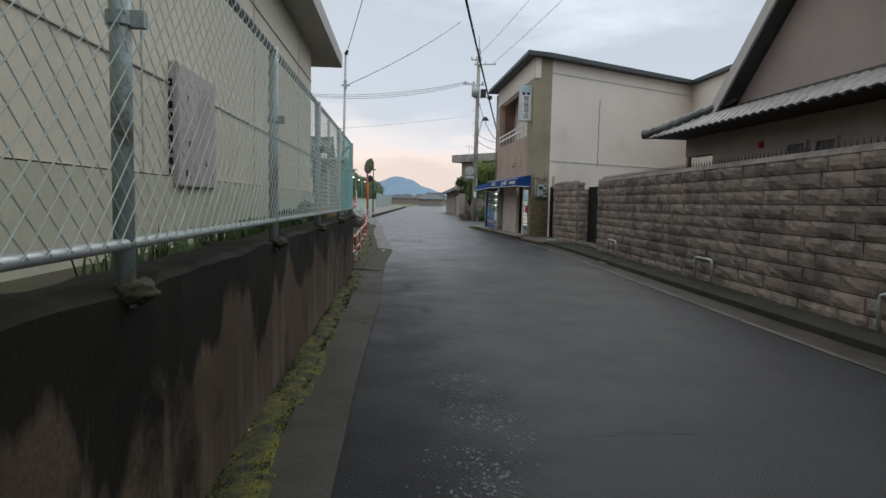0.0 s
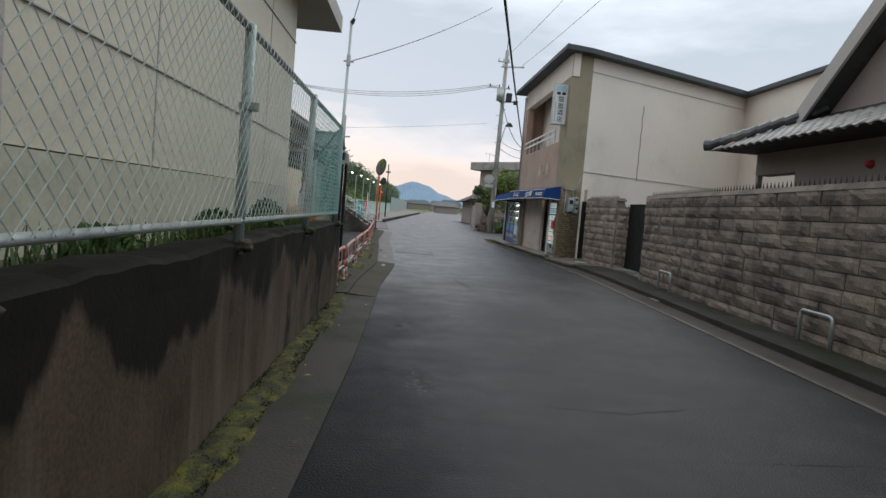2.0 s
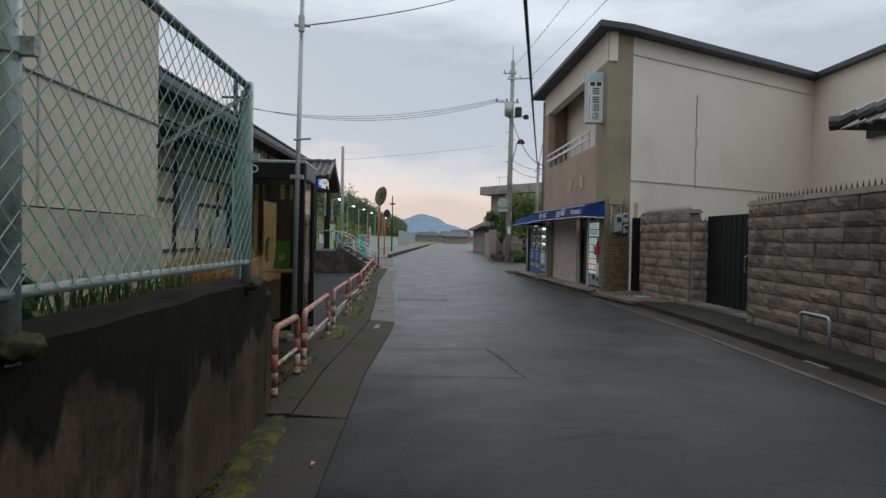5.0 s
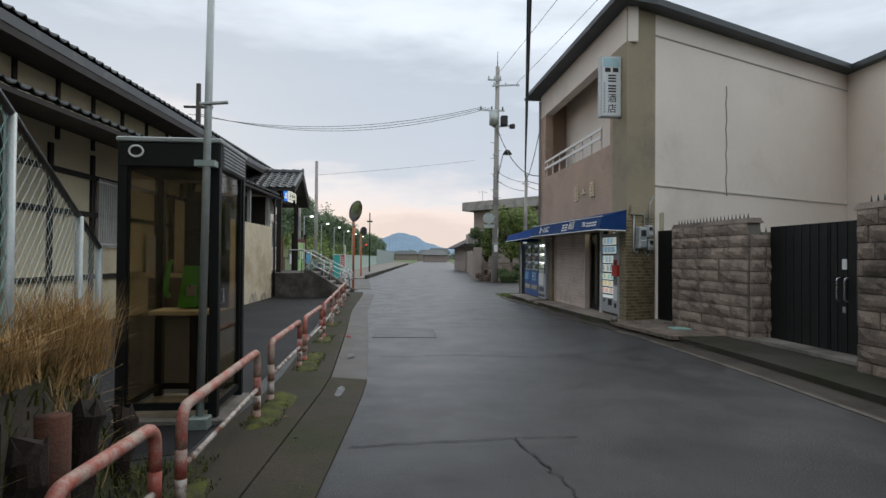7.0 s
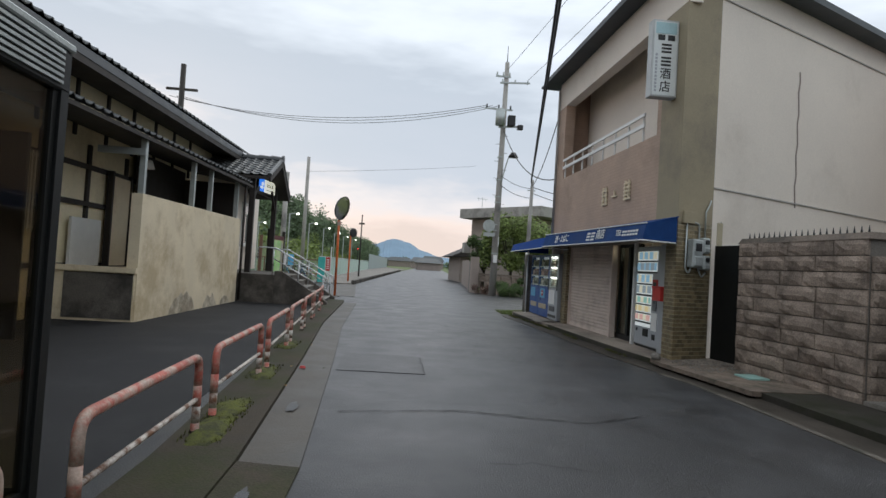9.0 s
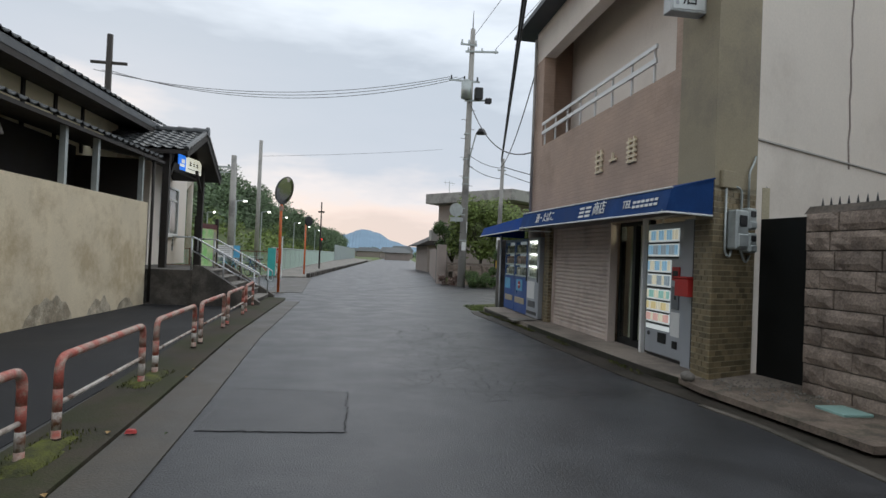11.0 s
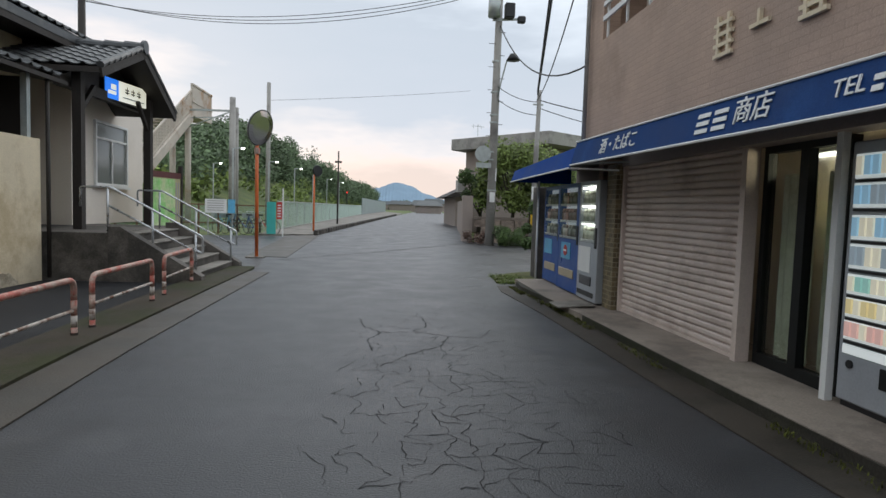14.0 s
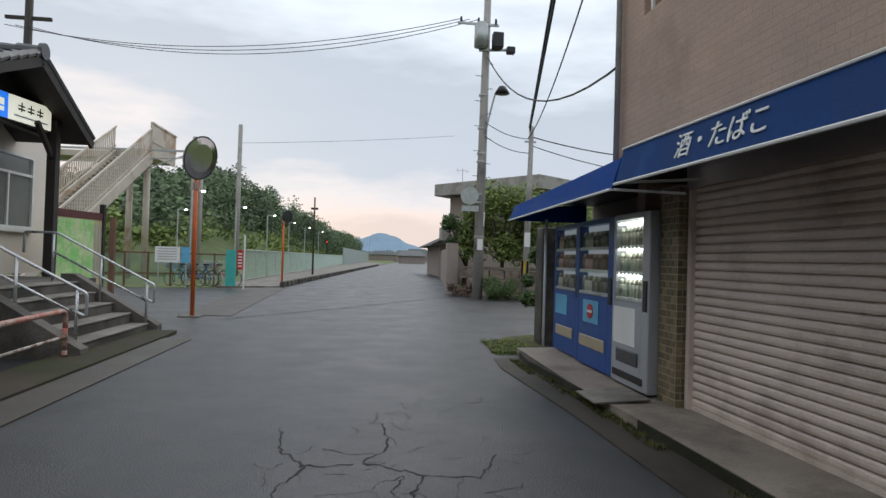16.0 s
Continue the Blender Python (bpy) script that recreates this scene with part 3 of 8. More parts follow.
for k in range(7):
    y = -7.9 + k * 3.0
    x = -1.86 + (y + 9) / 20.45 * 0.44
    part("joint", mesh(slab(x - 0.01, x + 0.006, y - 0.008, y + 0.008, 1.5, 4.05)), SOFFIT, prefab)
for z in (2.16, 3.5):
    part("joint", mesh(beam((-1.855, -9, z), (-1.415, 11.45, z), 0.02, 0.009)), SOFFIT, prefab)
part("roof", mesh(prism([(-1.42, -9.5), (-0.95, 12.75), (-7.5, 12.9), (-7.5, -9.5)], 4.05, 4.3)), SOFFIT, prefab, "grey eaves slab")

# ---------------------------------------------------------------- east: stone wall
wall_e = setting("wall_east", mesh(prism([(along(WALL_R, -8) + 0.03, -8), (along(WALL_R, 16.55) + 0.03, 16.52), (along(WALL_R, 16.55) + 0.3, 16.52), (along(WALL_R, -8) + 0.3, -8)], 0.0, 2.0)), JOINT, "split-face stone block garden wall topped with spikes", "wall")
seg_w = setting("wall_segment", mesh(prism([(6.18, 19.13), (6.05, 21.4), (6.38, 21.4), (6.38, 19.13)], 0.0, 2.0)), JOINT, "split-face stone block wall beside the gate", "wall")

# ---------------------------------------------------------------- east: shop building
shop = thing("shop_building", (5.3, 25, 0.1), "two-storey brown and cream corner shop with dark roof edge", "building")
FX, Y0, Y1, ZT = 5.3, 22.0, 29.2, 6.68
SIDE = [(5.3, 22.0), (6.06, 22.32), (13.4, 25.9)]
# side wall in two colours, and the rear wing
part("side_wall", mesh(prism([(6.06, 22.34), (13.4, 25.92), (13.4, 28.9), (6.06, 28.9)], 0.1, ZT)), WHITEWALL, shop, "cream rendered side wall")
part("corner_wall", mesh(prism([(5.3, 22.0), (6.06, 22.32), (6.06, 22.8), (5.3, 22.8)], 2.3, ZT)), OLIVEWALL, shop, "olive-brown rendered corner")
part("wing", mesh(prism([(13.15, 20.6), (20, 20.6), (20, 30), (13.35, 26.5)], 0.1, ZT + 0.05)), WHITEWALL, shop, "cream rendered rear wing")
# front of the upper floor round the recessed balcony
BY0, BY1, BZ0, BZ1 = 22.95, 28.6, 3.95, 5.95
part("front_wall", mesh(slab(FX, FX + 0.25, 22.8, Y1, 2.3, BZ0), slab(FX, FX + 0.25, BY1, Y1, BZ0 - 0.002, BZ1), slab(FX, FX + 0.25, 22.8, BY0, BZ0, BZ1)), BROWNWALL, shop, "brown tiled front wall")
part("front_wall_top", mesh(slab(FX - 0.004, FX + 0.25, 22.01, Y1, BZ1, ZT)), WHITEWALL, shop, "cream band under the eaves")
part("balcony_floor", mesh(slab(FX + 0.25, FX + 1.3, 22.8, Y1, BZ0 - 0.3, BZ0 - 0.1)), CONCRETE_DK, shop)
# recess shade is put into this darker brown-grey render
part("balcony_back", mesh(slab(FX + 0.95, FX + 1.1, 22.8, Y1, BZ0 - 0.3, ZT)), material("shaded_brown_render", (0.17, 0.14, 0.125), 0.85, 0.12, 1, 40, 0.15), shop, "shaded back wall of the balcony")
part("balcony_end", mesh(slab(FX + 0.25, FX + 0.95, Y1 - 0.2, Y1, 0.1, ZT)), BROWNWALL, shop)
part("roof", mesh(prism([(4.95, 21.6), (5.9, 21.85), (13.05, 25.35), (13.0, 20.2), (20.4, 20.2), (20.4, 30.4), (4.85, 29.7)], ZT, ZT + 0.06), prism([(4.99, 21.66), (5.9, 21.9), (13.1, 25.42), (13.05, 20.25), (20.35, 20.25), (20.35, 30.35), (4.9, 29.65)], ZT + 0.055, ZT + 0.17)), SLATE, shop, "dark sheet-metal roof edge")
# ground floor shell: recess behind the shutter, door and machines
part("ground_floor_back", mesh(slab(FX + 0.9, FX + 1.0, 22.4, 28.6, 0.1, 2.4)), INTERIOR, shop)
part("ground_floor_ceiling", mesh(slab(FX + 0.002, FX + 1.0, 22.45, 31.9, 2.28, 2.42)), DARK, shop)
part("machine_bay_wall", mesh(slab(FX + 0.75, FX + 0.9, 28.1, 31.9, 0.1, 2.3)), GREYWALL, shop)

# ---------------------------------------------------------------- east: house with tiled roof behind the wall
house = thing("tiled_house", (8.3, 10, 0.1), "grey plastered house with hipped smoked-tile roof", "house")
part("wall", mesh(prism([(8.15, -6), (8.15, 14.6), (16, 14.6), (16, -6)], 0.1, 3.4)), GREYWALL, house)
part("porch_wall", mesh(prism([(8.15, 14.6), (8.15, 16.0), (8.5, 16.0), (8.5, 14.6)], 2.72, 3.4)), GREYWALL, house)
part("porch_post", mesh(slab(8.2, 8.3, 15.95, 16.05, 0.1, 2.72)), POLE, house)
part("eave", mesh(hull([(7.1, -8, 3.2), (7.1, 16.15, 3.2), (17, 16.15, 3.2), (17, -8, 3.2)], [(8.7, -6.5, 3.95), (8.7, 14.6, 3.95), (16, 14.6, 3.95), (16, -6.5, 3.95)])), DARKWOOD, house, "dark boarded eaves")
part("gable", mesh(hull([(8.75, 8.2, 3.9), (8.75, 14.7, 3.9), (8.75, 11.4, 7.0)], [(16, 8.2, 3.9), (16, 14.7, 3.9), (16, 11.4, 7.0)])), GREYWALL, house, "dark plastered gable")
part("upper_roof", mesh(hull([(8.3, 15.1, 3.75), (8.3, 11.45, 7.25), (8.3, 11.45, 7.05), (8.3, 14.95, 3.7)], [(16, 15.1, 3.75), (16, 11.45, 7.25), (16, 11.45, 7.05), (16, 14.95, 3.7)]),
                        hull([(8.3, 7.8, 3.75), (8.3, 11.45, 7.25), (8.3, 11.45, 7.05), (8.3, 7.95, 3.7)], [(16, 7.8, 3.75), (16, 11.45, 7.25), (16, 11.45, 7.05), (16, 7.95, 3.7)])), TILE, house, "smoked-tile upper roof")
part("bargeboard", mesh(beam((8.28, 14.95, 3.82), (8.28, 11.45, 7.1), 0.06, 0.3), beam((8.28, 7.95, 3.82), (8.28, 11.45, 7.1), 0.06, 0.3)), SOFFIT, house)

# ---------------------------------------------------------------- west: station
station = thing("station_building", (-5.5, 24, 0), "old single-storey half-timbered station with dark tiled roof", "station building")


def sx(y, x0, slope=0.042, y0=30.0):
    return x0 + slope * (y - y0)


# main block: its wall stands behind a low lean-to roof; the wall is plaster between dark posts
part("wall", mesh(prism([(sx(12, -5.3), 12), (sx(33, -5.3), 33), (-10, 33), (-10, 12)], 0, 5.0)), CREAM, station, "cream plaster walls")
for y in (13.2, 14.6, 15.9, 17.0, 18.4, 19.9, 21.2, 22.6, 24.0, 25.6, 27.2, 28.8, 30.4):
    x = sx(y, -5.3)
    part("post", mesh(slab(x - 0.02, x + 0.05, y - 0.06, y + 0.06, 0, 3.4)), DARKWOOD, station)
for z in (0.95, 2.2, 2.95):
    part("rail", mesh(beam((sx(12, -5.28), 12, z), (sx(33, -5.28), 33, z), 0.07, 0.1)), DARKWOOD, station)
for k in range(16):
    y = 13 + k * 1.2
    x = sx(y, -5.3)
    part("upper_post", mesh(slab(x - 0.02, x + 0.04, y - 0.05, y + 0.05, 3.5, 4.6)), DARKWOOD, station)
part("roof", mesh(hull([(sx(11, -4.45), 11, 4.62), (sx(34.3, -4.45), 34.3, 4.62), (sx(34.3, -4.45), 34.3, 4.78), (sx(11, -4.45), 11, 4.78)], [(-8.5, 11, 6.5), (-8.0, 34.3, 6.5), (-8.0, 34.3, 6.7), (-8.5, 11, 6.7)])), TILE, station, "dark tiled main roof")
part("eave", mesh(beam((sx(11, -4.5), 11, 4.56), (sx(34.2, -4.5), 34.2, 4.56), 0.08, 0.14)), DARKWOOD, station)
part("soffit", mesh(hull([(sx(11, -4.5), 11.0, 4.58), (sx(34.2, -4.5), 34.2, 4.58), (-6.2, 34.2, 4.58), (-6.2, 11.0, 4.58)], [(sx(11, -4.5), 11.0, 4.62), (sx(34.2, -4.5), 34.2, 4.62), (-6.2, 34.2, 4.62), (-6.2, 11.0, 4.62)])), DARKWOOD, station)
part("lean_to_roof", mesh(hull([(-4.55, 12.5, 3.38), (-3.4, 31.2, 3.38), (-3.4, 31.2, 3.45), (-4.55, 12.5, 3.45)], [(sx(12.5, -5.3), 12.5, 3.72), (sx(31.2, -5.3), 31.2, 3.72), (sx(31.2, -5.3), 31.2, 3.8), (sx(12.5, -5.3), 12.5, 3.8)])), DARKWOOD, station, "dark lean-to roof")
part("parapet", mesh(hull([(-3.86, 24.3, 0), (-3.56, 30.6, 0), (-3.76, 30.6, 0), (-4.06, 24.3, 0)], [(-3.86, 24.3, 2.38), (-3.56, 30.6, 2.38), (-3.76, 30.6, 2.38), (-4.06, 24.3, 2.38)])), OFFWHITE, station, "off-white stained parapet wall")
part("loading_platform", mesh(prism([(-3.88, 24.24), (-3.88, 30), (-5.6, 30), (-5.6, 24.24)], 0, 0.92), prism([(-3.84, 24.18), (-3.84, 24.28), (-5.6, 24.28), (-5.6, 24.18)], 0.9, 1.0)), OFFWHITE, station)
for y in (24.45, 27.0, 28.2, 30.4):
    x = -3.96 + (y - 24.3) * 0.047
    part("porch_post", mesh(slab(x - 0.05, x + 0.05, y - 0.05, y + 0.05, 2.37, 3.42)), GALV, station, "grey painted post")
part("floor", mesh(prism([(-2.5, 30.72), (-2.5, 34.6), (-9, 34.8), (-9, 30.72)], 0, 0.83)), CONCRETE_DK, station, "concrete station floor")
part("office_wall", mesh(slab(-8, -4.4, 33.3, 37.0, 0.84, 3.9)), WHITEWALL, station, "white plaster office wall")
part("hall_back", mesh(slab(-8.2, -7.0, 30.7, 33.3, 0.84, 3.9)), CREAM, station)
# canopy over the steps
canopy = thing("entrance_canopy", (-3.5, 33.3, 0.83), "gabled tiled entrance canopy on dark timber posts", "canopy")
for y, x in ((31.85, -3.55), (34.75, -3.4)):
    part("post", mesh(slab(x - 0.08, x + 0.08, y - 0.08, y + 0.08, 0.83, 3.75)), DARKWOOD, canopy)
    part("brace", mesh(beam((x, y, 3.0), (x, y + (0.6 if y < 33 else -0.6), 3.6), 0.07, 0.09)), DARKWOOD, canopy)
part("tie_beam", mesh(beam((-3.75, 31.5, 3.55), (-3.6, 35.2, 3.55), 0.14, 0.2)), DARKWOOD, canopy)
part("gable_board", mesh(hull([(-3.8, 31.75, 3.66), (-3.65, 35.05, 3.66), (-3.72, 33.45, 4.5)], [(-3.86, 31.75, 3.66), (-3.71, 35.05, 3.66), (-3.78, 33.45, 4.5)])), DARKWOOD, canopy)
RIDGE = 4.58
EAVE = {31.5: 3.8, 35.35: 3.52}
for s, y in ((-1, 31.5), (1, 35.35)):
    e = EAVE[y]
    part("roof_slope", mesh(hull([(-3.0, y, e), (-3.0, 33.43, RIDGE), (-3.0, 33.43, RIDGE - 0.1), (-3.0, y, e - 0.1)], [(-6.6, y, e), (-6.6, 33.43, RIDGE), (-6.6, 33.43, RIDGE - 0.1), (-6.6, y, e - 0.1)])), DARKWOOD, canopy)

# entrance steps
steps = thing("entrance_steps", (-1.8, 32, 0), "concrete entrance steps with pale worn treads", "steps")
for k in range(5):
    z, x = 0.166 * (k + 1), -1.1 - 0.28 * k
    part("step", mesh(slab(x - 0.3 if k < 4 else -2.497, x, 30.85, 33.3, 0.0, z - 0.035, 0.01)), CONCRETE_DK, steps)
    part("tread", mesh(slab(x - 0.3 if k < 4 else -2.497, x + 0.02, 30.86, 33.29, z - 0.034, z, 0.012)), CONCRETE, steps, "pale worn tread")
for y in (30.72, 33.42):
    part("stringer", mesh(hull([(-0.95, y - 0.11, 0), (-2.5, y - 0.11, 0), (-2.5, y - 0.11, 0.95), (-2.3, y - 0.11, 0.95), (-0.95, y - 0.11, 0.12)], [(-0.95, y + 0.11, 0), (-2.5, y + 0.11, 0), (-2.5, y + 0.11, 0.95), (-2.3, y + 0.11, 0.95), (-0.95, y + 0.11, 0.12)])), CONCRETE_DK, steps)


def handrail(y):
    h = thing("handrail", (-1.8, y, 0), "stainless steel double-bar handrail on the steps", "handrail", "handrails of the steps")
    part("top_bar", mesh(tube(bent([(-3.05, y, 0.83 + 0.45), (-3.05, y, 1.62), (-2.55, y, 1.62), (-1.0, y, 0.8), (-1.0, y, 0.5), (-1.2, y, 0.6)], 0.05), 0.02)), STEEL, h, smooth=True)
    part("lower_bar", mesh(tube([(-2.62, y, 1.32), (-1.1, y, 0.52)], 0.018)), STEEL, h, smooth=True)
    for x, z0, z1 in ((-2.6, 0.83, 1.6), (-1.85, 0.4, 1.24), (-1.12, 0.1, 0.84)):
        part("post", mesh(rod((x, y, z0), (x, y, z1), 0.02)), STEEL, h, smooth=True)


handrail(30.85)
handrail(33.25)

# ---------------------------------------------------------------- phone booth
booth = thing("phone_booth", (-1.52, 15.6, 0), "black framed telephone booth with tinted glass walls", "phone booth")
BX0, BX1, BYA, BYB = -1.77, -1.03, 15.05, 15.87
part("base", mesh(slab(BX0 - 0.05, BX1 + 0.1, BYA - 0.08, BYB + 0.08, 0, 0.06, 0.015)), CONCRETE, booth)
for x in (BX0, BX1):
    for y in (BYA, BYB):
        part("post", mesh(slab(x - 0.035, x + 0.035, y - 0.035, y + 0.035, 0.05, 2.15)), BLACK, booth)
part("roof", mesh(slab(BX0 - 0.04, BX1 + 0.04, BYA - 0.04, BYB + 0.04, 2.12, 2.33, 0.012)), BLACK, booth)
part("roof_cap", mesh(slab(BX0 - 0.05, BX1 + 0.05, BYA - 0.05, BYB + 0.05, 2.33, 2.37, 0.008)), GALV, booth)
part("sill", mesh(slab(BX0, BX1, BYA - 0.02, BYA + 0.02, 0.12, 0.18), slab(BX0, BX1, BYB - 0.02, BYB + 0.02, 0.12, 0.18), slab(BX0 - 0.02, BX0 + 0.02, BYA, BYB, 0.12, 0.18), slab(BX1 - 0.02, BX1 + 0.02, BYA, BYB, 0.12, 0.18)), BLACK, booth)
for x0, x1, y0, y1 in ((BX0 + 0.03, BX1 - 0.03, BYA - 0.006, BYA + 0.006), (BX0 + 0.03, BX1 - 0.03, BYB - 0.006, BYB + 0.006), (BX0 - 0.006, BX0 + 0.006, BYA + 0.03, BYB - 0.03), (BX1 - 0.006, BX1 + 0.006, BYA + 0.03, BYB - 0.03)):
    part("glass", mesh(slab(x0, x1, y0, y1, 0.17, 2.13)), GLASS_TINT, booth, "tinted glass pane")

# ---------------------------------------------------------------- poles


def utility_pole(x, y, h, r, label):
    p = thing("utility_pole", (x, y, 0), label, "utility pole")
    part("shaft", mesh(rod((x, y, -0.2), (x + 0.1, y, h), r, r * 0.6, 14)), POLE, p, smooth=True)
    return p


big_pole = utility_pole(6.38, 44.0, 12.4, 0.19, "tall concrete utility pole with transformers and cables")
pole_2 = utility_pole(7.94, 43.3, 6.15, 0.13, "short concrete pole with black and yellow guard")
mirror = thing("traffic_mirror", (-1.15, 36.0, 0), "round traffic mirror on an orange post", "traffic mirror")
part("post", mesh(rod((-1.15, 36.0, -0.1), (-1.17, 36.0, 3.55), 0.045)), ORANGE, mirror, smooth=True)

# ---------------------------------------------------------------- distance
far_house = thing("flat_roofed_house", (10, 58, 0), "two-storey beige house with flat overhanging concrete roof", "house")
part("wall", mesh(prism([(10.9, 54.6), (7.3, 59.4), (14, 66), (19, 60)], 0, 5.2)), GREYWALL, far_house)
part("roof", mesh(prism([(11.1, 53), (6.3, 59.3), (14, 68), (20.5, 60)], 5.25, 5.95)), POLE, far_house, "pale concrete roof slab")

# ---------------------------------------------------------------- lettering


def letters(name, text, size, m, mat, parent, label="", depth=0.004):
    """Raised letters: text set from its middle, in the plane x, z of the pose m, facing -y."""
    cu = bpy.data.curves.new(name, "FONT")
    cu.body, cu.size, cu.extrude, cu.align_x, cu.align_y = text, size, depth, "CENTER", "CENTER"
    cu.resolution_u = 3
    tmp = bpy.data.objects.new(name, cu)
    scene.collection.objects.link(tmp)
    me = bpy.data.meshes.new_from_object(tmp.evaluated_get(bpy.context.evaluated_depsgraph_get()))
    bpy.data.objects.remove(tmp)
    bpy.data.curves.remove(cu)
    me.transform(m @ pose(0, 0, 0, 90))
    me.transform(Matrix.Translation(-ORIGIN[parent.name]))
    me.materials.clear()
    me.materials.append(mat)
    ob = new(name, me)
    ob.parent = parent
    ORIGIN[ob.name] = ORIGIN[parent.name]
    return tagged(ob, label)


def placed(fn, m):
    """A solid built at the origin, set by the pose m."""
    def add(bm):
        b2 = bmesh.new()
        fn(b2)
        bmesh.ops.transform(b2, matrix=m, verts=b2.verts)
        me = bpy.data.meshes.new("t")
        b2.to_mesh(me)
        b2.free()
        bm.from_mesh(me)
        bpy.data.meshes.remove(me)
    return add


# ---------------------------------------------------------------- shop front
awning = thing("awning", (4.95, 24.8, 2.0), "faded blue canvas shop awning with white lettering", "awning")
AW = [(4.72, 22.02, 2.0), (4.55, 27.45, 2.03)]
# front cloth slopes from the wall to the valance rail
part("cloth", mesh(hull([AW[0], AW[1], (4.62, 27.45, 2.32), (4.79, 22.02, 2.28)], [(AW[0][0] + 0.015, 22.02, 2.0), (AW[1][0] + 0.015, 27.45, 2.03), (4.635, 27.45, 2.31), (4.805, 22.02, 2.27)]),
                   hull([(4.79, 22.02, 2.28), (4.62, 27.45, 2.32), (5.3, 27.5, 2.46), (5.3, 21.98, 2.42)], [(4.79, 22.02, 2.265), (4.62, 27.45, 2.305), (5.3, 27.5, 2.44), (5.3, 21.98, 2.40)]),
                   hull([(4.73, 22.015, 2.0), (5.29, 22.0, 1.98), (5.29, 22.0, 2.42), (4.79, 22.015, 2.28)], [(4.73, 22.03, 2.0), (5.29, 22.02, 1.98), (5.29, 22.02, 2.42), (4.79, 22.03, 2.28)])), AWNING_FADED, awning)
part("hem", mesh(tube([(4.715, 22.0, 2.0), (4.545, 27.46, 2.03)], 0.012, 6), tube([(4.715, 22.0, 2.0), (5.28, 21.99, 1.98)], 0.012, 6)), WHITE, awning, "white rolled hem")
part("piping", mesh(tube([(4.785, 22.0, 2.285), (4.615, 27.46, 2.325)], 0.01, 6)), WHITE, awning, "white rope along the upper edge")
part("pole", mesh(tube([(4.56, 27.4, 2.04), (5.3, 27.4, 2.1)], 0.012, 6)), GALV, awning)
part("pole", mesh(tube([(4.72, 22.1, 2.02), (5.3, 22.1, 2.1)], 0.012, 6)), GALV, awning)
FACE = math.degrees(math.atan2(AW[1][0] - AW[0][0], AW[1][1] - AW[0][1]))


def on_valance(s, z):
    """A pose on the front of the awning: s from 0 at its north end to 1 at its south end."""
    x = AW[1][0] + (AW[0][0] - AW[1][0]) * s + (z - 2.02) * 0.24
    y = AW[1][1] + (AW[0][1] - AW[1][1]) * s
    return pose(x - 0.006, y, z, -13, 0, -90 - FACE)


def bar_sign(n, w, h, gap, s, z, host, mat=None, bands=3):
    for k in range(n):
        ds = (k - (n - 1) / 2) * (w + gap) / 5.43
        for j in range(bands):
            part("letter_bar", mesh(placed(slab(-w / 2, w / 2, -0.004, 0.004, -h / 2 + h * j / bands, -h / 2 + h * (j + 0.55) / bands), on_valance(s + ds, z))), mat or WHITE, host)


letters("lettering", "酒・たばこ", 0.19, on_valance(0.25, 2.165), WHITE, awning, "white lettering")
bar_sign(2, 0.17, 0.19, 0.06, 0.575, 2.165, awning)
letters("lettering", "商店", 0.21, on_valance(0.665, 2.165), WHITE, awning)
letters("lettering", "TEL", 0.15, on_valance(0.82, 2.155), WHITE, awning)
bar_sign(6, 0.07, 0.12, 0.035, 0.905, 2.155, awning, bands=2)

awning_2 = thing("small_awning", (5.0, 29.6, 2.0), "blue canvas awning over the drink machines", "awning")
part("cloth", mesh(hull([(4.66, 31.75, 2.0), (4.56, 27.55, 2.0), (4.64, 27.55, 2.27), (4.74, 31.75, 2.22)], [(4.675, 31.75, 2.0), (4.575, 27.55, 2.0), (4.655, 27.55, 2.26), (4.755, 31.75, 2.21)]),
                   hull([(4.64, 27.55, 2.27), (4.74, 31.75, 2.22), (5.9, 31.8, 2.32), (5.9, 27.55, 2.36)], [(4.64, 27.55, 2.255), (4.74, 31.75, 2.205), (5.9, 31.8, 2.31), (5.9, 27.55, 2.345)]),
                   hull([(4.67, 31.76, 2.0), (5.9, 31.8, 2.0), (5.9, 31.8, 2.3), (4.76, 31.76, 2.16)], [(4.67, 31.74, 2.0), (5.9, 31.78, 2.0), (5.9, 31.78, 2.3), (4.76, 31.74, 2.16)])), AWNING, awning_2)
part("hem", mesh(tube([(4.655, 31.76, 2.0), (4.555, 27.55, 2.0), (5.25, 27.6, 2.0)], 0.012, 6)), WHITE, awning_2, "white hem")

# roller shutter: a run of curved slats
shutter = thing("roller_shutter", (5.5, 26.4, 0.1), "closed beige steel roller shutter", "roller shutter")
prof = [(0.014, 0.0), (0.014, 0.009), (-0.013, 0.011), (-0.02, 0.032), (-0.018, 0.056), (-0.008, 0.07), (0.014, 0.0745)]
slat_me = None
for k in range(26):
    z0 = 0.14 + k * 0.075
    if slat_me is None:
        b = bmesh.new()
        a = [(5.5 + dx, 25.12, z0 + dz) for dx, dz in prof] + [(5.525, 25.12, z0 + 0.036)]
        c = [(5.44 + dx, 27.72, z0 + dz) for dx, dz in prof] + [(5.465, 27.72, z0 + 0.036)]
        hull(a, c)(b)
        o = part("slat", b, SHUTTER, shutter)
        slat_me = o.data
    else:
        o = new("slat", slat_me)
        o.parent = shutter
        o.location = (0, 0, 0.075 * k)
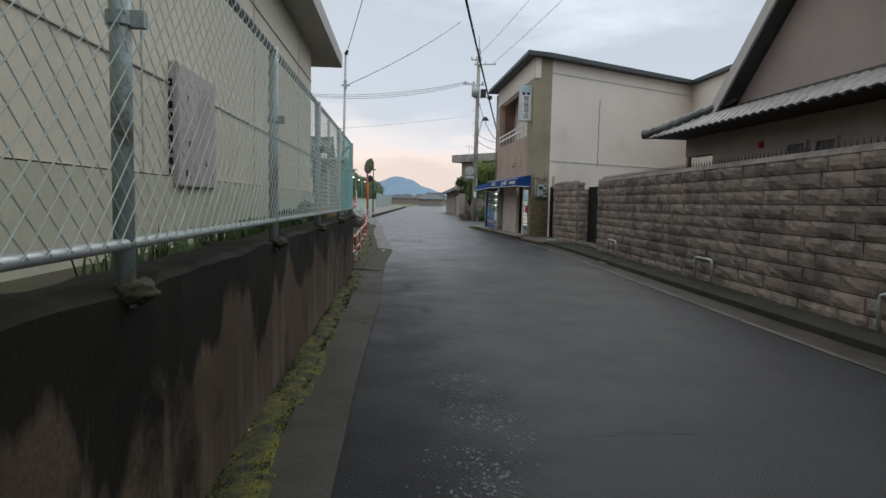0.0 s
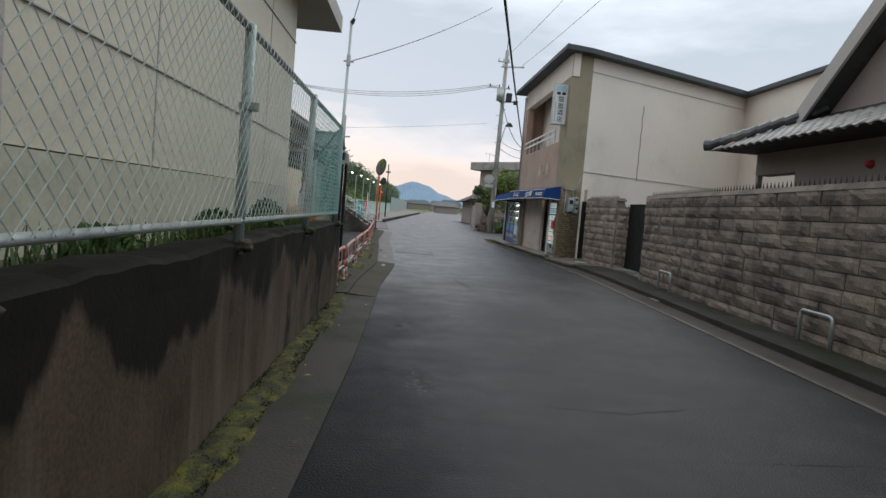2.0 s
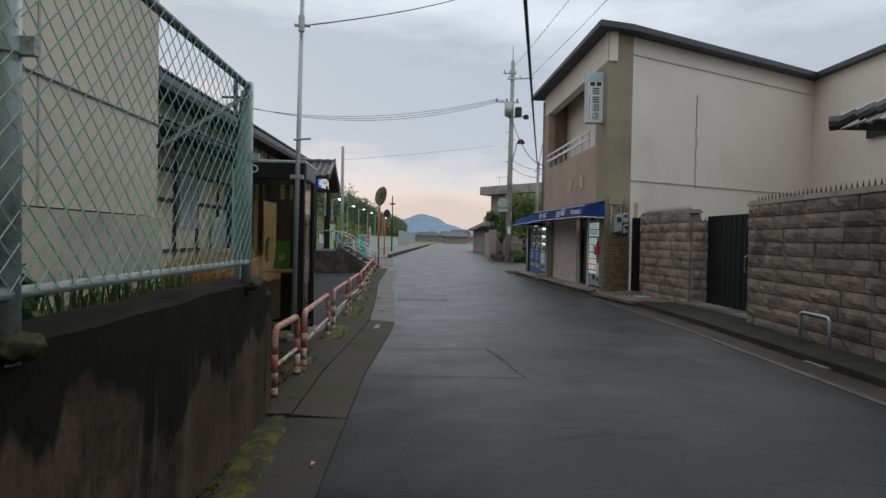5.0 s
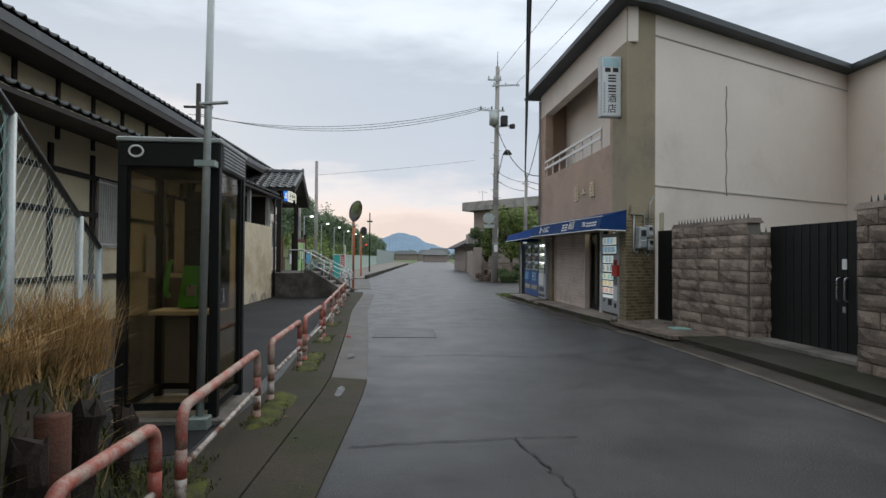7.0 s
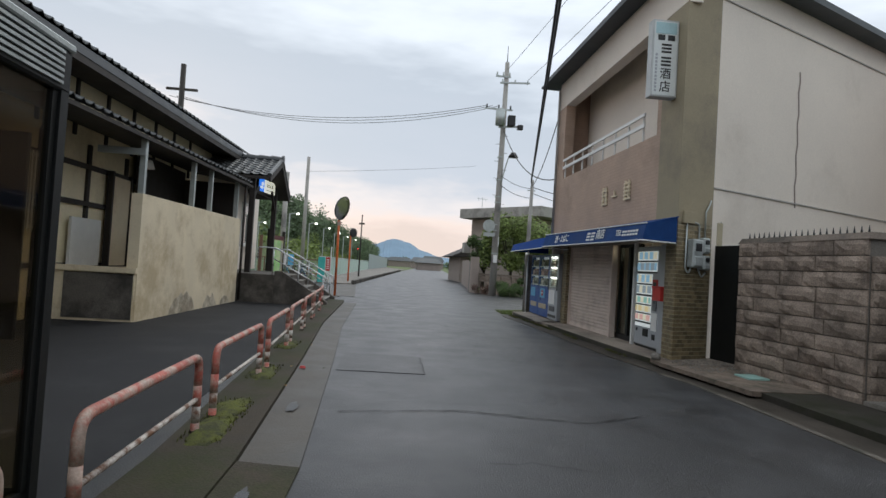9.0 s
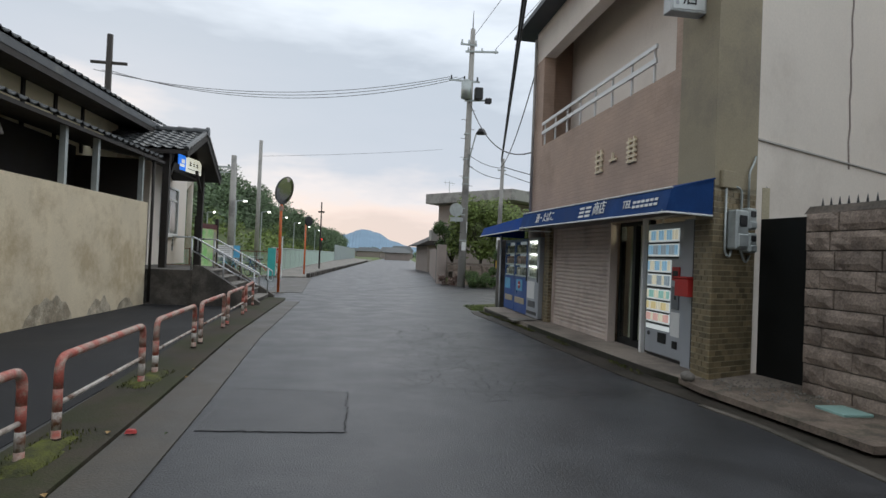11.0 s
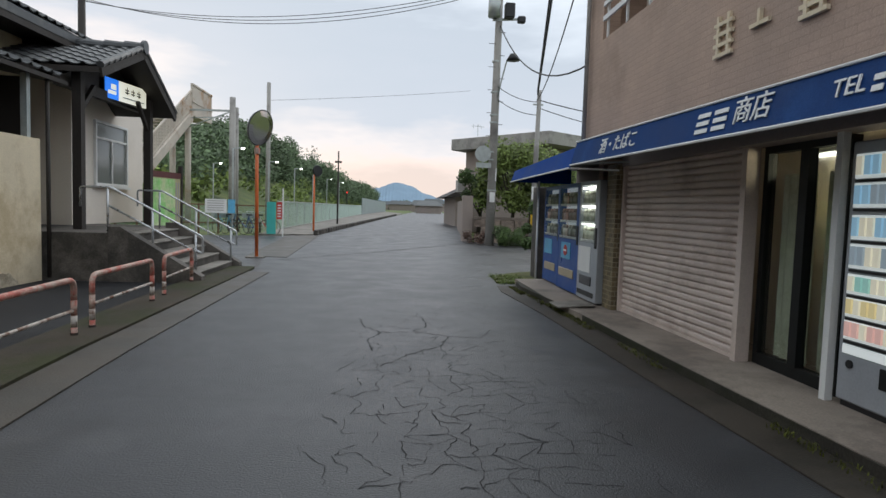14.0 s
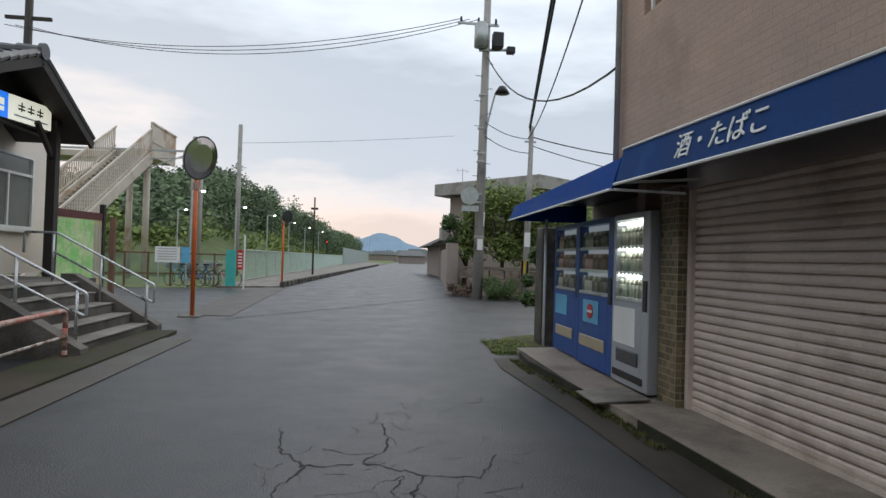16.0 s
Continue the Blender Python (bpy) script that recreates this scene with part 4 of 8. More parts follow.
part("bottom_bar", mesh(hull([(5.47, 25.1, 0.1), (5.53, 25.1, 0.1), (5.53, 25.1, 0.15), (5.47, 25.1, 0.15)], [(5.41, 27.74, 0.1), (5.47, 27.74, 0.1), (5.47, 27.74, 0.15), (5.41, 27.74, 0.15)])), SHUTTER, shutter)
part("guide", mesh(slab(5.42, 5.55, 25.03, 25.11, 0.1, 2.28)), SHUTTER, shutter)
part("guide", mesh(slab(5.38, 5.5, 27.72, 27.78, 0.1, 2.28)), SHUTTER, shutter)
part("header", mesh(slab(5.36, 5.6, 22.5, 27.78, 2.06, 2.28)), GREYWALL, shutter, "dull brown header box")

# glazed sliding door beside the shutter
door = thing("door_1", (5.6, 24.5, 0.1), "dark framed glazed sliding shop door", "door", kind="structure")
part("frame", mesh(slab(5.58, 5.66, 24.0, 24.06, 0.1, 2.06), slab(5.58, 5.66, 24.96, 25.02, 0.1, 2.06), slab(5.58, 5.66, 24.06, 24.96, 2.0, 2.06), slab(5.58, 5.66, 24.06, 24.96, 0.1, 0.22), slab(5.56, 5.64, 24.42, 24.52, 0.22, 2.0)), BLACK, door)
part("pane", mesh(slab(5.6, 5.606, 24.52, 24.96, 0.22, 2.0)), GLASS, door)
part("pane", mesh(slab(5.62, 5.626, 24.06, 24.42, 0.22, 2.0)), GLASS, door)
CURTAIN = material("curtain_cloth", (0.62, 0.6, 0.46), 0.9, 0.2, 3, 40, 0.2)


def curtain(y0, y1):
    """A hanging cloth with folds, as thick as cloth."""
    n = int((y1 - y0) / 0.02)
    a = [(5.74 + 0.014 * math.sin(k * 1.15) + 0.006 * math.sin(k * 0.37), y0 + (y1 - y0) * k / n) for k in range(n + 1)]
    return mesh(prism(a + [(x + 0.006, y) for x, y in reversed(a)], 0.2, 1.82))


part("curtain", curtain(24.54, 24.95), CURTAIN, door, "pale yellow-green curtain")
part("curtain", curtain(24.1, 24.4), CURTAIN, door, "pale yellow-green curtain")
tube_in = thing("tube_lamp", (6.05, 24.5, 1.95), "lit fluorescent tube inside the shop door", "lamp")
part("tube", mesh(rod((6.05, 24.1, 2.0), (6.05, 24.95, 2.0), 0.014)), LAMP, tube_in, "glowing tube", True)
part("holder", mesh(slab(6.02, 6.08, 24.08, 24.97, 2.02, 2.06)), WHITE, tube_in)
part("bracket", mesh(slab(6.04, 6.06, 24.5, 24.52, 2.06, 2.282)), WHITE, tube_in)
shop_lamp = new("shop_lamp", bpy.data.lights.new("shop_lamp", "POINT"))
shop_lamp.data.energy, shop_lamp.data.color, shop_lamp.data.shadow_soft_size = 7, (1.0, 0.88, 0.62), 0.1
shop_lamp.location = (6.03, 24.5, 1.9)
part("jamb", mesh(slab(5.44, 5.5, 23.92, 23.98, 0.1, 2.06)), WHITE, door, "white side post")
shelf_in = thing("shelf", (5.95, 24.25, 0.1), "dim shop shelf behind the glass door", "shelf")
part("board", mesh(*[slab(5.85, 6.15, 24.02, 24.5, z, z + 0.03) for z in (0.7, 1.05, 1.4)]), OFFWHITE, shelf_in)
part("upright", mesh(slab(5.85, 6.15, 24.0, 24.02, 0.1, 1.5), slab(5.85, 6.15, 24.5, 24.52, 0.1, 1.5)), OFFWHITE, shelf_in)

# packs emit some of their own colour, standing in for backlight through them
PACK = [glow("pack_" + nm, c, 0.5, c) for nm, c in (("blue", (0.25, 0.42, 0.55)), ("cream", (0.62, 0.58, 0.46)), ("dark", (0.25, 0.3, 0.34)), ("green", (0.25, 0.45, 0.4)), ("gold", (0.58, 0.48, 0.25)), ("red", (0.58, 0.36, 0.32)))]

# cigarette machine: grey cabinet with seven lit rows
cig = thing("cigarette_machine", (5.55, 23.35, 0.1), "grey cigarette vending machine with lit rows of packs", "vending machine")
CX = 5.47
CY0, CY1 = 22.88, 23.86
part("body", mesh(slab(CX, CX + 0.34, CY0, CY1, 0.16, 1.98, 0.012)), SILVER, cig)
part("base", mesh(slab(CX + 0.03, CX + 0.34, CY0 + 0.02, CY1 - 0.02, 0.1, 0.16)), DARK, cig)
rows_z = [1.72, 1.52, 1.30, 1.10, 0.92, 0.76, 0.60]
for k, z in enumerate(rows_z):
    y0 = CY0 + (0.12 if k < 2 else 0.3)
    part("display_panel", mesh(slab(CX - 0.012, CX + 0.002, y0, CY1 - 0.05, z, z + (0.17 if k < 4 else 0.14), 0.003)), PANEL_LIT, cig, "lit white display row")
    n = 11 if k < 2 else 9
    step = (CY1 - 0.07 - y0) / n
    for j in range(n):
        y = CY1 - 0.065 - (j + 0.85) * step
        pk = PACK[(0, 2, 0, 2, 3, 4, 5)[k]] if (j * 7 + k * 3) % 10 > 3 else PACK[1 if k != 1 else 0]
        part("pack", mesh(slab(CX - 0.03, CX - 0.012, y, y + step * 0.72, z + 0.025, z + 0.025 + (0.128 if k < 4 else 0.1))), pk, cig)
    part("button_strip", mesh(slab(CX - 0.016, CX - 0.002, y0 + 0.01, CY1 - 0.06, z - 0.025, z - 0.006)), DARK, cig)
part("lamp_panel", mesh(slab(CX - 0.012, CX + 0.002, CY0 + 0.3, CY1 - 0.05, 0.5, 0.565, 0.003)), PANEL_LIT, cig)
part("coin_panel", mesh(slab(CX - 0.02, CX + 0.002, CY0 + 0.08, CY0 + 0.25, 0.82, 1.12, 0.005)), material("coin_grey", (0.16, 0.17, 0.18), 0.4), cig)
part("coin_slot", mesh(slab(CX - 0.026, CX - 0.018, CY0 + 0.13, CY0 + 0.17, 0.95, 1.0)), DARK, cig)
part("notice", mesh(slab(CX - 0.008, CX + 0.002, CY0 + 0.05, CY0 + 0.27, 0.46, 0.78)), WHITE, cig, "white notice")
part("card_reader", mesh(slab(CX - 0.02, CX + 0.002, CY0 + 0.07, CY0 + 0.25, 1.2, 1.38, 0.005)), RED, cig, "red age-check reader")
part("reader_screen", mesh(slab(CX - 0.024, CX - 0.018, CY0 + 0.1, CY0 + 0.22, 1.23, 1.33)), DARK, cig)
part("tray", mesh(slab(CX - 0.012, CX + 0.004, CY0 + 0.38, CY0 + 0.6, 0.33, 0.47, 0.006)), BLACK, cig, "black outlet")
part("change_tray", mesh(slab(CX - 0.012, CX + 0.004, CY0 + 0.1, CY0 + 0.22, 0.3, 0.4, 0.006)), BLACK, cig)
part("lock", mesh(rod((CX - 0.012, CY1 - 0.12, 0.43), (CX, CY1 - 0.12, 0.43), 0.03)), DARK, cig)

side_panel = thing("metal_panel", (5.45, 22.6, 0.1), "grey sheet-metal panel beside the cigarette machine", "panel")
part("sheet", mesh(slab(5.45, 5.5, 22.36, 22.86, 0.1, 2.0, 0.004)), SILVER, side_panel)
part("seam", mesh(slab(5.444, 5.452, 22.62, 22.63, 0.12, 1.98)), DARK, side_panel)
red_box = thing("post_box", (5.35, 22.55, 1.1), "small red metal box on the shop front", "letter box")
part("box", mesh(slab(5.26, 5.45, 22.42, 22.72, 1.02, 1.24, 0.008)), RED, red_box)
part("lid", mesh(slab(5.245, 5.45, 22.41, 22.73, 1.24, 1.265, 0.006)), RED, red_box)
green_sign = thing("hanging_sign", (5.44, 22.4, 1.4), "narrow dark green enamel sign", "sign")
part("plate", mesh(slab(5.425, 5.447, 22.36, 22.5, 1.32, 1.72, 0.004)), material("sign_green", (0.015, 0.07, 0.045), 0.4), green_sign)
part("mark", mesh(*[slab(5.42, 5.426, 22.41, 22.45, 1.36 + 0.055 * k, 1.395 + 0.055 * k) for k in range(5)]), WHITE, green_sign)
part("emblem", mesh(rod((5.418, 22.43, 1.67), (5.426, 22.43, 1.67), 0.025)), material("emblem_yellow", (0.6, 0.5, 0.05), 0.5), green_sign)

# meters and conduits on the brick side
SD = Vector((0.76, 0.32, 0)).normalized()
SN = Vector((SD.y, -SD.x, 0))


def on_side(u, z, off=0.0):
    p = Vector((5.3, 22.0, 0)) + SD * u + SN * off
    return (p.x, p.y, z)


SIDE_ROT = math.degrees(math.atan2(SD.y, SD.x))


def meter(u, z, w, h, d):
    m = thing("electric_meter", on_side(u, z), "grey electricity meter box with glass dial", "electric meter", "meters on the shop")
    P = pose(*on_side(u, z), 0, 0, SIDE_ROT)
    part("case", mesh(placed(slab(-w / 2, w / 2, -d, -0.012, -h / 2, h / 2, 0.02), P)), GALV, m)
    part("dial", mesh(placed(slab(-w * 0.28, w * 0.28, -d - 0.008, -d + 0.002, h * 0.08, h * 0.36, 0.01), P)), DARK, m, "dark dial window")
    part("terminal_cover", mesh(placed(slab(-w * 0.4, w * 0.4, -d * 1.12, -d + 0.01, -h * 0.44, -h * 0.1, 0.012), P)), GALV, m)


meter(0.34, 1.84, 0.24, 0.46, 0.15)
meter(0.58, 1.98, 0.17, 0.26, 0.12)
meter(0.6, 1.7, 0.16, 0.24, 0.12)
conduit = thing("conduit", on_side(0.3, 2.0), "grey conduits looping round the meters", "conduit")
for pts in ([on_side(0.18, 2.34, 0.03), on_side(0.18, 1.58, 0.03), on_side(0.26, 1.5, 0.04), on_side(0.3, 1.62, 0.04)], [on_side(0.36, 2.35, 0.03), on_side(0.48, 2.33, 0.03), on_side(0.48, 1.6, 0.03), on_side(0.56, 1.45, 0.05), on_side(0.66, 1.55, 0.04)],
            [on_side(0.62, 2.08, 0.03), on_side(0.62, 2.55, 0.03), on_side(0.7, 2.65, 0.03), on_side(0.74, 2.75, 0.03)]):
    part("pipe", mesh(tube(bent(pts, 0.06), 0.014, 6)), GALV, conduit, smooth=True)
part("junction_box", mesh(placed(slab(-0.13, 0.13, -0.05, -0.004, -0.1, 0.1, 0.008), pose(*on_side(0.22, 2.42), 0, 0, SIDE_ROT))), OLIVEWALL, conduit)

# upper floor: window band, rails, name board
win = thing("window_1", (6.2, 25.6, 4.0), "four-light upper window with pale frames behind the balcony rail", "window", kind="structure")
WX = FX + 0.93
for k in range(4):
    y0 = 23.3 + k * 1.05
    part("frame", mesh(slab(WX - 0.04, WX + 0.02, y0, y0 + 0.05, 4.1, 5.5), slab(WX - 0.04, WX + 0.02, y0 + 1.0, y0 + 1.05, 4.1, 5.5), slab(WX - 0.04, WX + 0.02, y0 + 0.05, y0 + 1.0, 5.45, 5.5), slab(WX - 0.04, WX + 0.02, y0 + 0.05, y0 + 1.0, 4.1, 4.15)), GALV, win)
    part("pane", mesh(slab(WX - 0.01, WX - 0.004, y0 + 0.05, y0 + 1.0, 4.15, 5.45)), material("paper_screen", (0.74, 0.74, 0.72), 0.25, 0.1, 2, 40, 0, gloss=0.6) if k == 0 else bpy.data.materials["paper_screen"], win)
rail = thing("balcony_rail", (5.2, 25.5, 4.1), "pale double metal balcony rail", "railing")
for z, w in ((4.22, 0.07), (4.42, 0.06)):
    part("bar", mesh(beam((FX - 0.03, 23.4, z), (FX - 0.03, 28.5, z), 0.03, w)), WHITE, rail)
for k in range(8):
    y = 23.5 + k * 0.7
    part("upright", mesh(slab(FX - 0.01, FX + 0.02, y, y + 0.03, 3.94, 4.45)), WHITE, rail)
sign = thing("shop_sign", (5.1, 22.3, 4.4), "white vertical illuminated shop sign box with black lettering", "sign")
part("case", mesh(slab(4.84, 5.3, 22.28, 22.46, 4.42, 5.72, 0.01)), material("sign_case", (0.5, 0.52, 0.52), 0.5), sign)
part("face", mesh(slab(4.87, 5.27, 22.272, 22.28, 4.45, 5.69)), material("sign_face", (0.72, 0.76, 0.75), 0.4, 0.05), sign)
part("band", mesh(slab(4.89, 5.25, 22.266, 22.272, 5.48, 5.67)), material("sign_teal", (0.42, 0.62, 0.66), 0.5), sign)
part("letter_bar", mesh(*[slab(4.93 + 0.17 * j, 5.05 + 0.17 * j, 22.264, 22.27, 5.37, 5.46) for j in (0, 1)]), DARK, sign)
for k in range(2):
    z = 5.24 - k * 0.22
    part("letter_bar", mesh(*[slab(5.0, 5.17, 22.264, 22.27, z - 0.08 + 0.06 * j, z - 0.05 + 0.06 * j) for j in range(3)]), DARK, sign)
letters("lettering", "酒", 0.2, pose(5.085, 22.268, 4.80), DARK, sign)
letters("lettering", "店", 0.2, pose(5.085, 22.268, 4.58), DARK, sign)
part("letter_bar", mesh(*[slab(4.9, 4.935, 22.264, 22.27, 4.5 + 0.06 * j, 4.54 + 0.06 * j) for j in range(11)]), SILVER, sign)
part("bracket", mesh(rod((5.28, 22.37, 4.6), (5.36, 22.37, 4.6), 0.02), rod((5.28, 22.37, 5.6), (5.36, 22.37, 5.6), 0.02)), DARK, sign)

# three raised emblem characters on the front, drawn as plain strokes
for y, dense in ((25.3, 4), (24.75, 1), (24.1, 5)):
    e = thing("wall_emblem", (5.28, y, 3.1), "raised pale metal emblem on the brown wall", "sign", "emblems on the shop front")
    w = 0.15 if dense > 1 else 0.13
    hh = 0.19 if dense > 1 else 0.07
    strokes = [slab(FX - 0.035, FX - 0.005, y - w, y + w, 3.1 - hh + 2 * hh * j / dense, 3.1 - hh + 2 * hh * j / dense + 0.035) for j in range(dense)]
    strokes += [slab(FX - 0.038, FX - 0.005, y + dy - 0.018, y + dy + 0.018, 3.1 - hh, 3.1 + hh) for dy in ((-0.09, 0.08) if dense > 1 else (0.0,))]
    for st in strokes:
        part("stroke", mesh(st), OFFWHITE, e)

part("joint", mesh(beam((6.07, 22.33, 2.98), (13.38, 25.89, 2.98), 0.02, 0.02), beam((6.07, 22.33, 6.22), (13.38, 25.89, 6.22), 0.02, 0.02)), SOFFIT, shop)
part("wall_crack", mesh(tube([(8.3 + 0.02 * math.sin(k * 2.1), 23.425 + 0.0095 * math.sin(k * 2.1), 5.5 - 0.2 * k) for k in range(14)], 0.014, 6)), GREYWALL, shop, "filled grey crack in the render")
part("downpipe", mesh(tube([(5.24, 29.1, 6.5), (5.24, 29.1, 2.4)], 0.035, 8)), POLE, shop, smooth=True)
part("wing_window", mesh(slab(13.12, 13.2, 22.4, 23.3, 4.4, 5.3)), DARK, shop)

# ---------------------------------------------------------------- drink machines


def bottle(x, y, z, r, h, sol):
    sol.append(rod((x, y, z), (x, y, z + h * 0.7), r, r, 8))
    sol.append(rod((x, y, z + h * 0.7), (x, y, z + h), r, r * 0.4, 8))


DRINK = [material("drink_mix", (0.42, 0.38, 0.32), 0.3, 0.2, bump=0, spread=0.8, island=True), material("drink_red", (0.42, 0.25, 0.22), 0.35, 0.2, bump=0, spread=0.6, island=True), material("drink_pale", (0.55, 0.55, 0.45), 0.3, 0.2, bump=0, spread=0.5, island=True)]


def drink_machine(x, y0, y1, mat, lit, label, poster):
    v = thing("drink_machine", (x + 0.3, (y0 + y1) / 2, 0.1), label, "vending machine", "drink machines")
    zt = 1.9
    # cabinet with a hollow display bay
    b0, b1 = y0 + (0.16 if y1 - y0 > 0.8 else 0.07), y1 - 0.06
    part("body", mesh(slab(x + 0.13, x + 0.6, y0, y1, 0.14, zt, 0.01)), mat, v)
    part("stile", mesh(slab(x, x + 0.129, y0, b0 - 0.001, 0.14, zt, 0.008)), mat, v)
    part("stile", mesh(slab(x, x + 0.129, b1 + 0.001, y1, 0.14, zt, 0.008)), mat, v)
    part("top_rail", mesh(slab(x + 0.002, x + 0.129, b0, b1, zt - 0.06, zt - 0.002)), mat, v)
    part("lower_panel", mesh(slab(x + 0.002, x + 0.129, b0, b1, 0.142, 1.0)), mat, v)
    part("foot", mesh(slab(x + 0.05, x + 0.55, y0 + 0.05, y1 - 0.05, 0.1, 0.14)), DARK, v)
    part("display_back", mesh(slab(x + 0.118, x + 0.128, b0, b1, 1.0, zt - 0.06)), PANEL_BRIGHT if lit else PANEL_FILL, v)
    for k in range(3):
        z = 1.03 + k * 0.27
        part("display_shelf", mesh(slab(x + 0.01, x + 0.118, b0, b1, z - 0.015, z + 0.004)), WHITE, v)
        n = max(4, int((b1 - b0) / 0.085))
        sol = []
        for j in range(n):
            bottle(x + 0.06, b0 + (j + 0.5) * (b1 - b0) / n, z + 0.004, 0.03, 0.19, sol)
        part("bottle_row", mesh(*sol), DRINK[2 if lit else k % 2], v, smooth=True, kind="stuff")
        part("price_strip", mesh(*[slab(x + 0.002, x + 0.012, b0 + (j + 0.2) * (b1 - b0) / n, b0 + (j + 0.75) * (b1 - b0) / n, z - 0.035, z + 0.0) for j in range(n)]), WHITE, v)
        if lit:
            part("tube_lamp", mesh(rod((x + 0.03, b0 + 0.02, z + 0.235), (x + 0.03, b1 - 0.02, z + 0.235), 0.014)), LAMP, v, "lit tube")
    part("front_glass", mesh(slab(x - 0.004, x + 0.002, b0, b1, 0.99, zt - 0.06)), GLASS_CLEAR, v)
    part("outlet", mesh(slab(x - 0.012, x + 0.004, b0 + 0.05, b1 - 0.08, 0.36, 0.5, 0.01)), material("flap_" + ("dark" if lit else "amber"), (0.06, 0.06, 0.065) if lit else (0.4, 0.33, 0.22), 0.35), v)
    part("coin_unit", mesh(slab(x - 0.014, x + 0.004, y0 + 0.03, y0 + 0.11, 0.92, 1.22, 0.006)), DARK, v)
    if poster:
        part("poster", mesh(slab(x - 0.006, x + 0.002, *poster[1], 0.66 if not lit else 0.55, 0.93)), poster[0], v)
    if lit:
        part("slot", mesh(slab(x - 0.008, x + 0.004, y0 + 0.1, y1 - 0.05, 0.2, 0.27)), DARK, v)
    return v


PALEBLUE = material("poster_blue", (0.12, 0.4, 0.62), 0.4, 0.2, 6)
drink_machine(5.2, 28.14, 29.0, SILVER, True, "silver drink vending machine with lit display and white poster", (WHITE, (28.42, 28.95)))
m2 = drink_machine(5.22, 29.04, 30.2, VBLUE, False, "blue drink vending machine with bottles behind glass", (PALEBLUE, (29.45, 29.95)))
part("roundel", mesh(rod((5.205, 29.7, 0.8), (5.215, 29.7, 0.8), 0.09, 0.09, 20)), RED, m2, "round red and white emblem")
part("roundel_band", mesh(slab(5.2, 5.206, 29.62, 29.78, 0.785, 0.815)), WHITE, m2)
drink_machine(5.26, 30.24, 31.3, VBLUE, False, "narrow blue drink vending machine with small poster", (PALEBLUE, (30.7, 31.2)))
wp = thing("machine_pipe", (5.2, 31.5, 0.1), "white pipe post at the end of the drink machines", "pipe")
part("pipe", mesh(rod((5.18, 31.52, 0.0), (5.18, 31.52, 2.02), 0.02)), WHITE, wp, smooth=True)
gp = thing("gate_pillar", (5.54, 32.5, 0), "weathered dark concrete gate pillar", "pillar")
part("shaft", mesh(slab(5.36, 5.72, 32.3, 32.7, -0.05, 1.95, 0.02)), CONCRETE_DK, gp)

# ---------------------------------------------------------------- gates and wall fittings
gate = thing("gate_1", (6.55, 17.8, 0.1), "closed black metal double gate with steel pull handle", "gate", kind="structure")
part("leaf", mesh(slab(6.5, 6.55, 16.5, 17.72, 0.12, 1.93)), BLACK, gate)
part("leaf", mesh(slab(6.5, 6.55, 17.74, 19.05, 0.12, 1.93)), BLACK, gate)
for k in range(14):
    part("slat", mesh(slab(6.49, 6.5, 16.52 + k * 0.18, 16.53 + k * 0.18, 0.14, 1.92)), DARK, gate)
for dy in (-0.09, 0.05):
    part("handle", mesh(tube(bent([(6.5, 17.5 + dy, 0.85), (6.45, 17.5 + dy, 0.87), (6.45, 17.5 + dy, 1.15), (6.5, 17.5 + dy, 1.17)], 0.03), 0.012, 6)), STEEL, gate, "steel pull handle")
part("lock_plate", mesh(slab(6.488, 6.5, 17.42, 17.5, 1.28, 1.42)), WHITE, gate)
part("key_plate", mesh(slab(6.488, 6.5, 17.44, 17.49, 0.7, 0.78)), STEEL, gate)
part("sill", mesh(slab(6.1, 6.6, 16.55, 19.05, 0.11, 0.16)), CONCRETE, gate)
gate2 = thing("gate_2", (6.4, 21.8, 0.1), "narrow black side gate beside the shop", "gate", kind="structure")
part("leaf", mesh(hull([(6.25, 21.42, 0.12), (6.12, 22.3, 0.12), (6.17, 22.3, 0.12), (6.3, 21.42, 0.12)], [(6.25, 21.42, 2.0), (6.12, 22.3, 2.0), (6.17, 22.3, 2.0), (6.3, 21.42, 2.0)])), BLACK, gate2)
ret = setting("wall_return", mesh(prism([(6.38, 19.08), (6.75, 19.08), (6.75, 19.3), (6.38, 19.3)], 0.1, 1.85)), JOINT, "short stone return wall beside the gate", "wall")


def u_guard(x, y, w=0.62):
    u = thing("pipe_guard", (x, y, 0.1), "low white hoop guard in front of the stone wall", "hoop guard", "hoop guards")
    dx = 0.07 * w
    part("hoop", mesh(tube(bent([(x, y, 0.05), (x, y, 0.5), (x + dx, y + w, 0.5), (x + dx, y + w, 0.05)], 0.07), 0.022, 8)), [GALV], u, smooth=True)


u_guard(5.28, 9.3)
u_guard(5.5, 14.0)
u_guard(5.05, 5.1)
lid = thing("meter_lid", (5.75, 20.6, 0.12), "pale green meter cover set in the pavement", "cover")
part("plate", mesh(slab(5.6, 5.9, 20.4, 20.75, 0.105, 0.135, 0.005)), material("lid_green", (0.25, 0.4, 0.36), 0.6), lid)
setting("pavement_corner", mesh(prism([(5.12, 19.6), (6.4, 19.6), (6.4, 22.1), (5.0, 22.1), (4.95, 21.6)], 0.05, 0.112)), material("gritty_dirt", (0.17, 0.13, 0.1), 0.95, 0.4, 4, 60, 0.9, col2=(0.09, 0.075, 0.055), blotch=0.6), "gritty brown dirt patch beside the shop corner", "pavement")
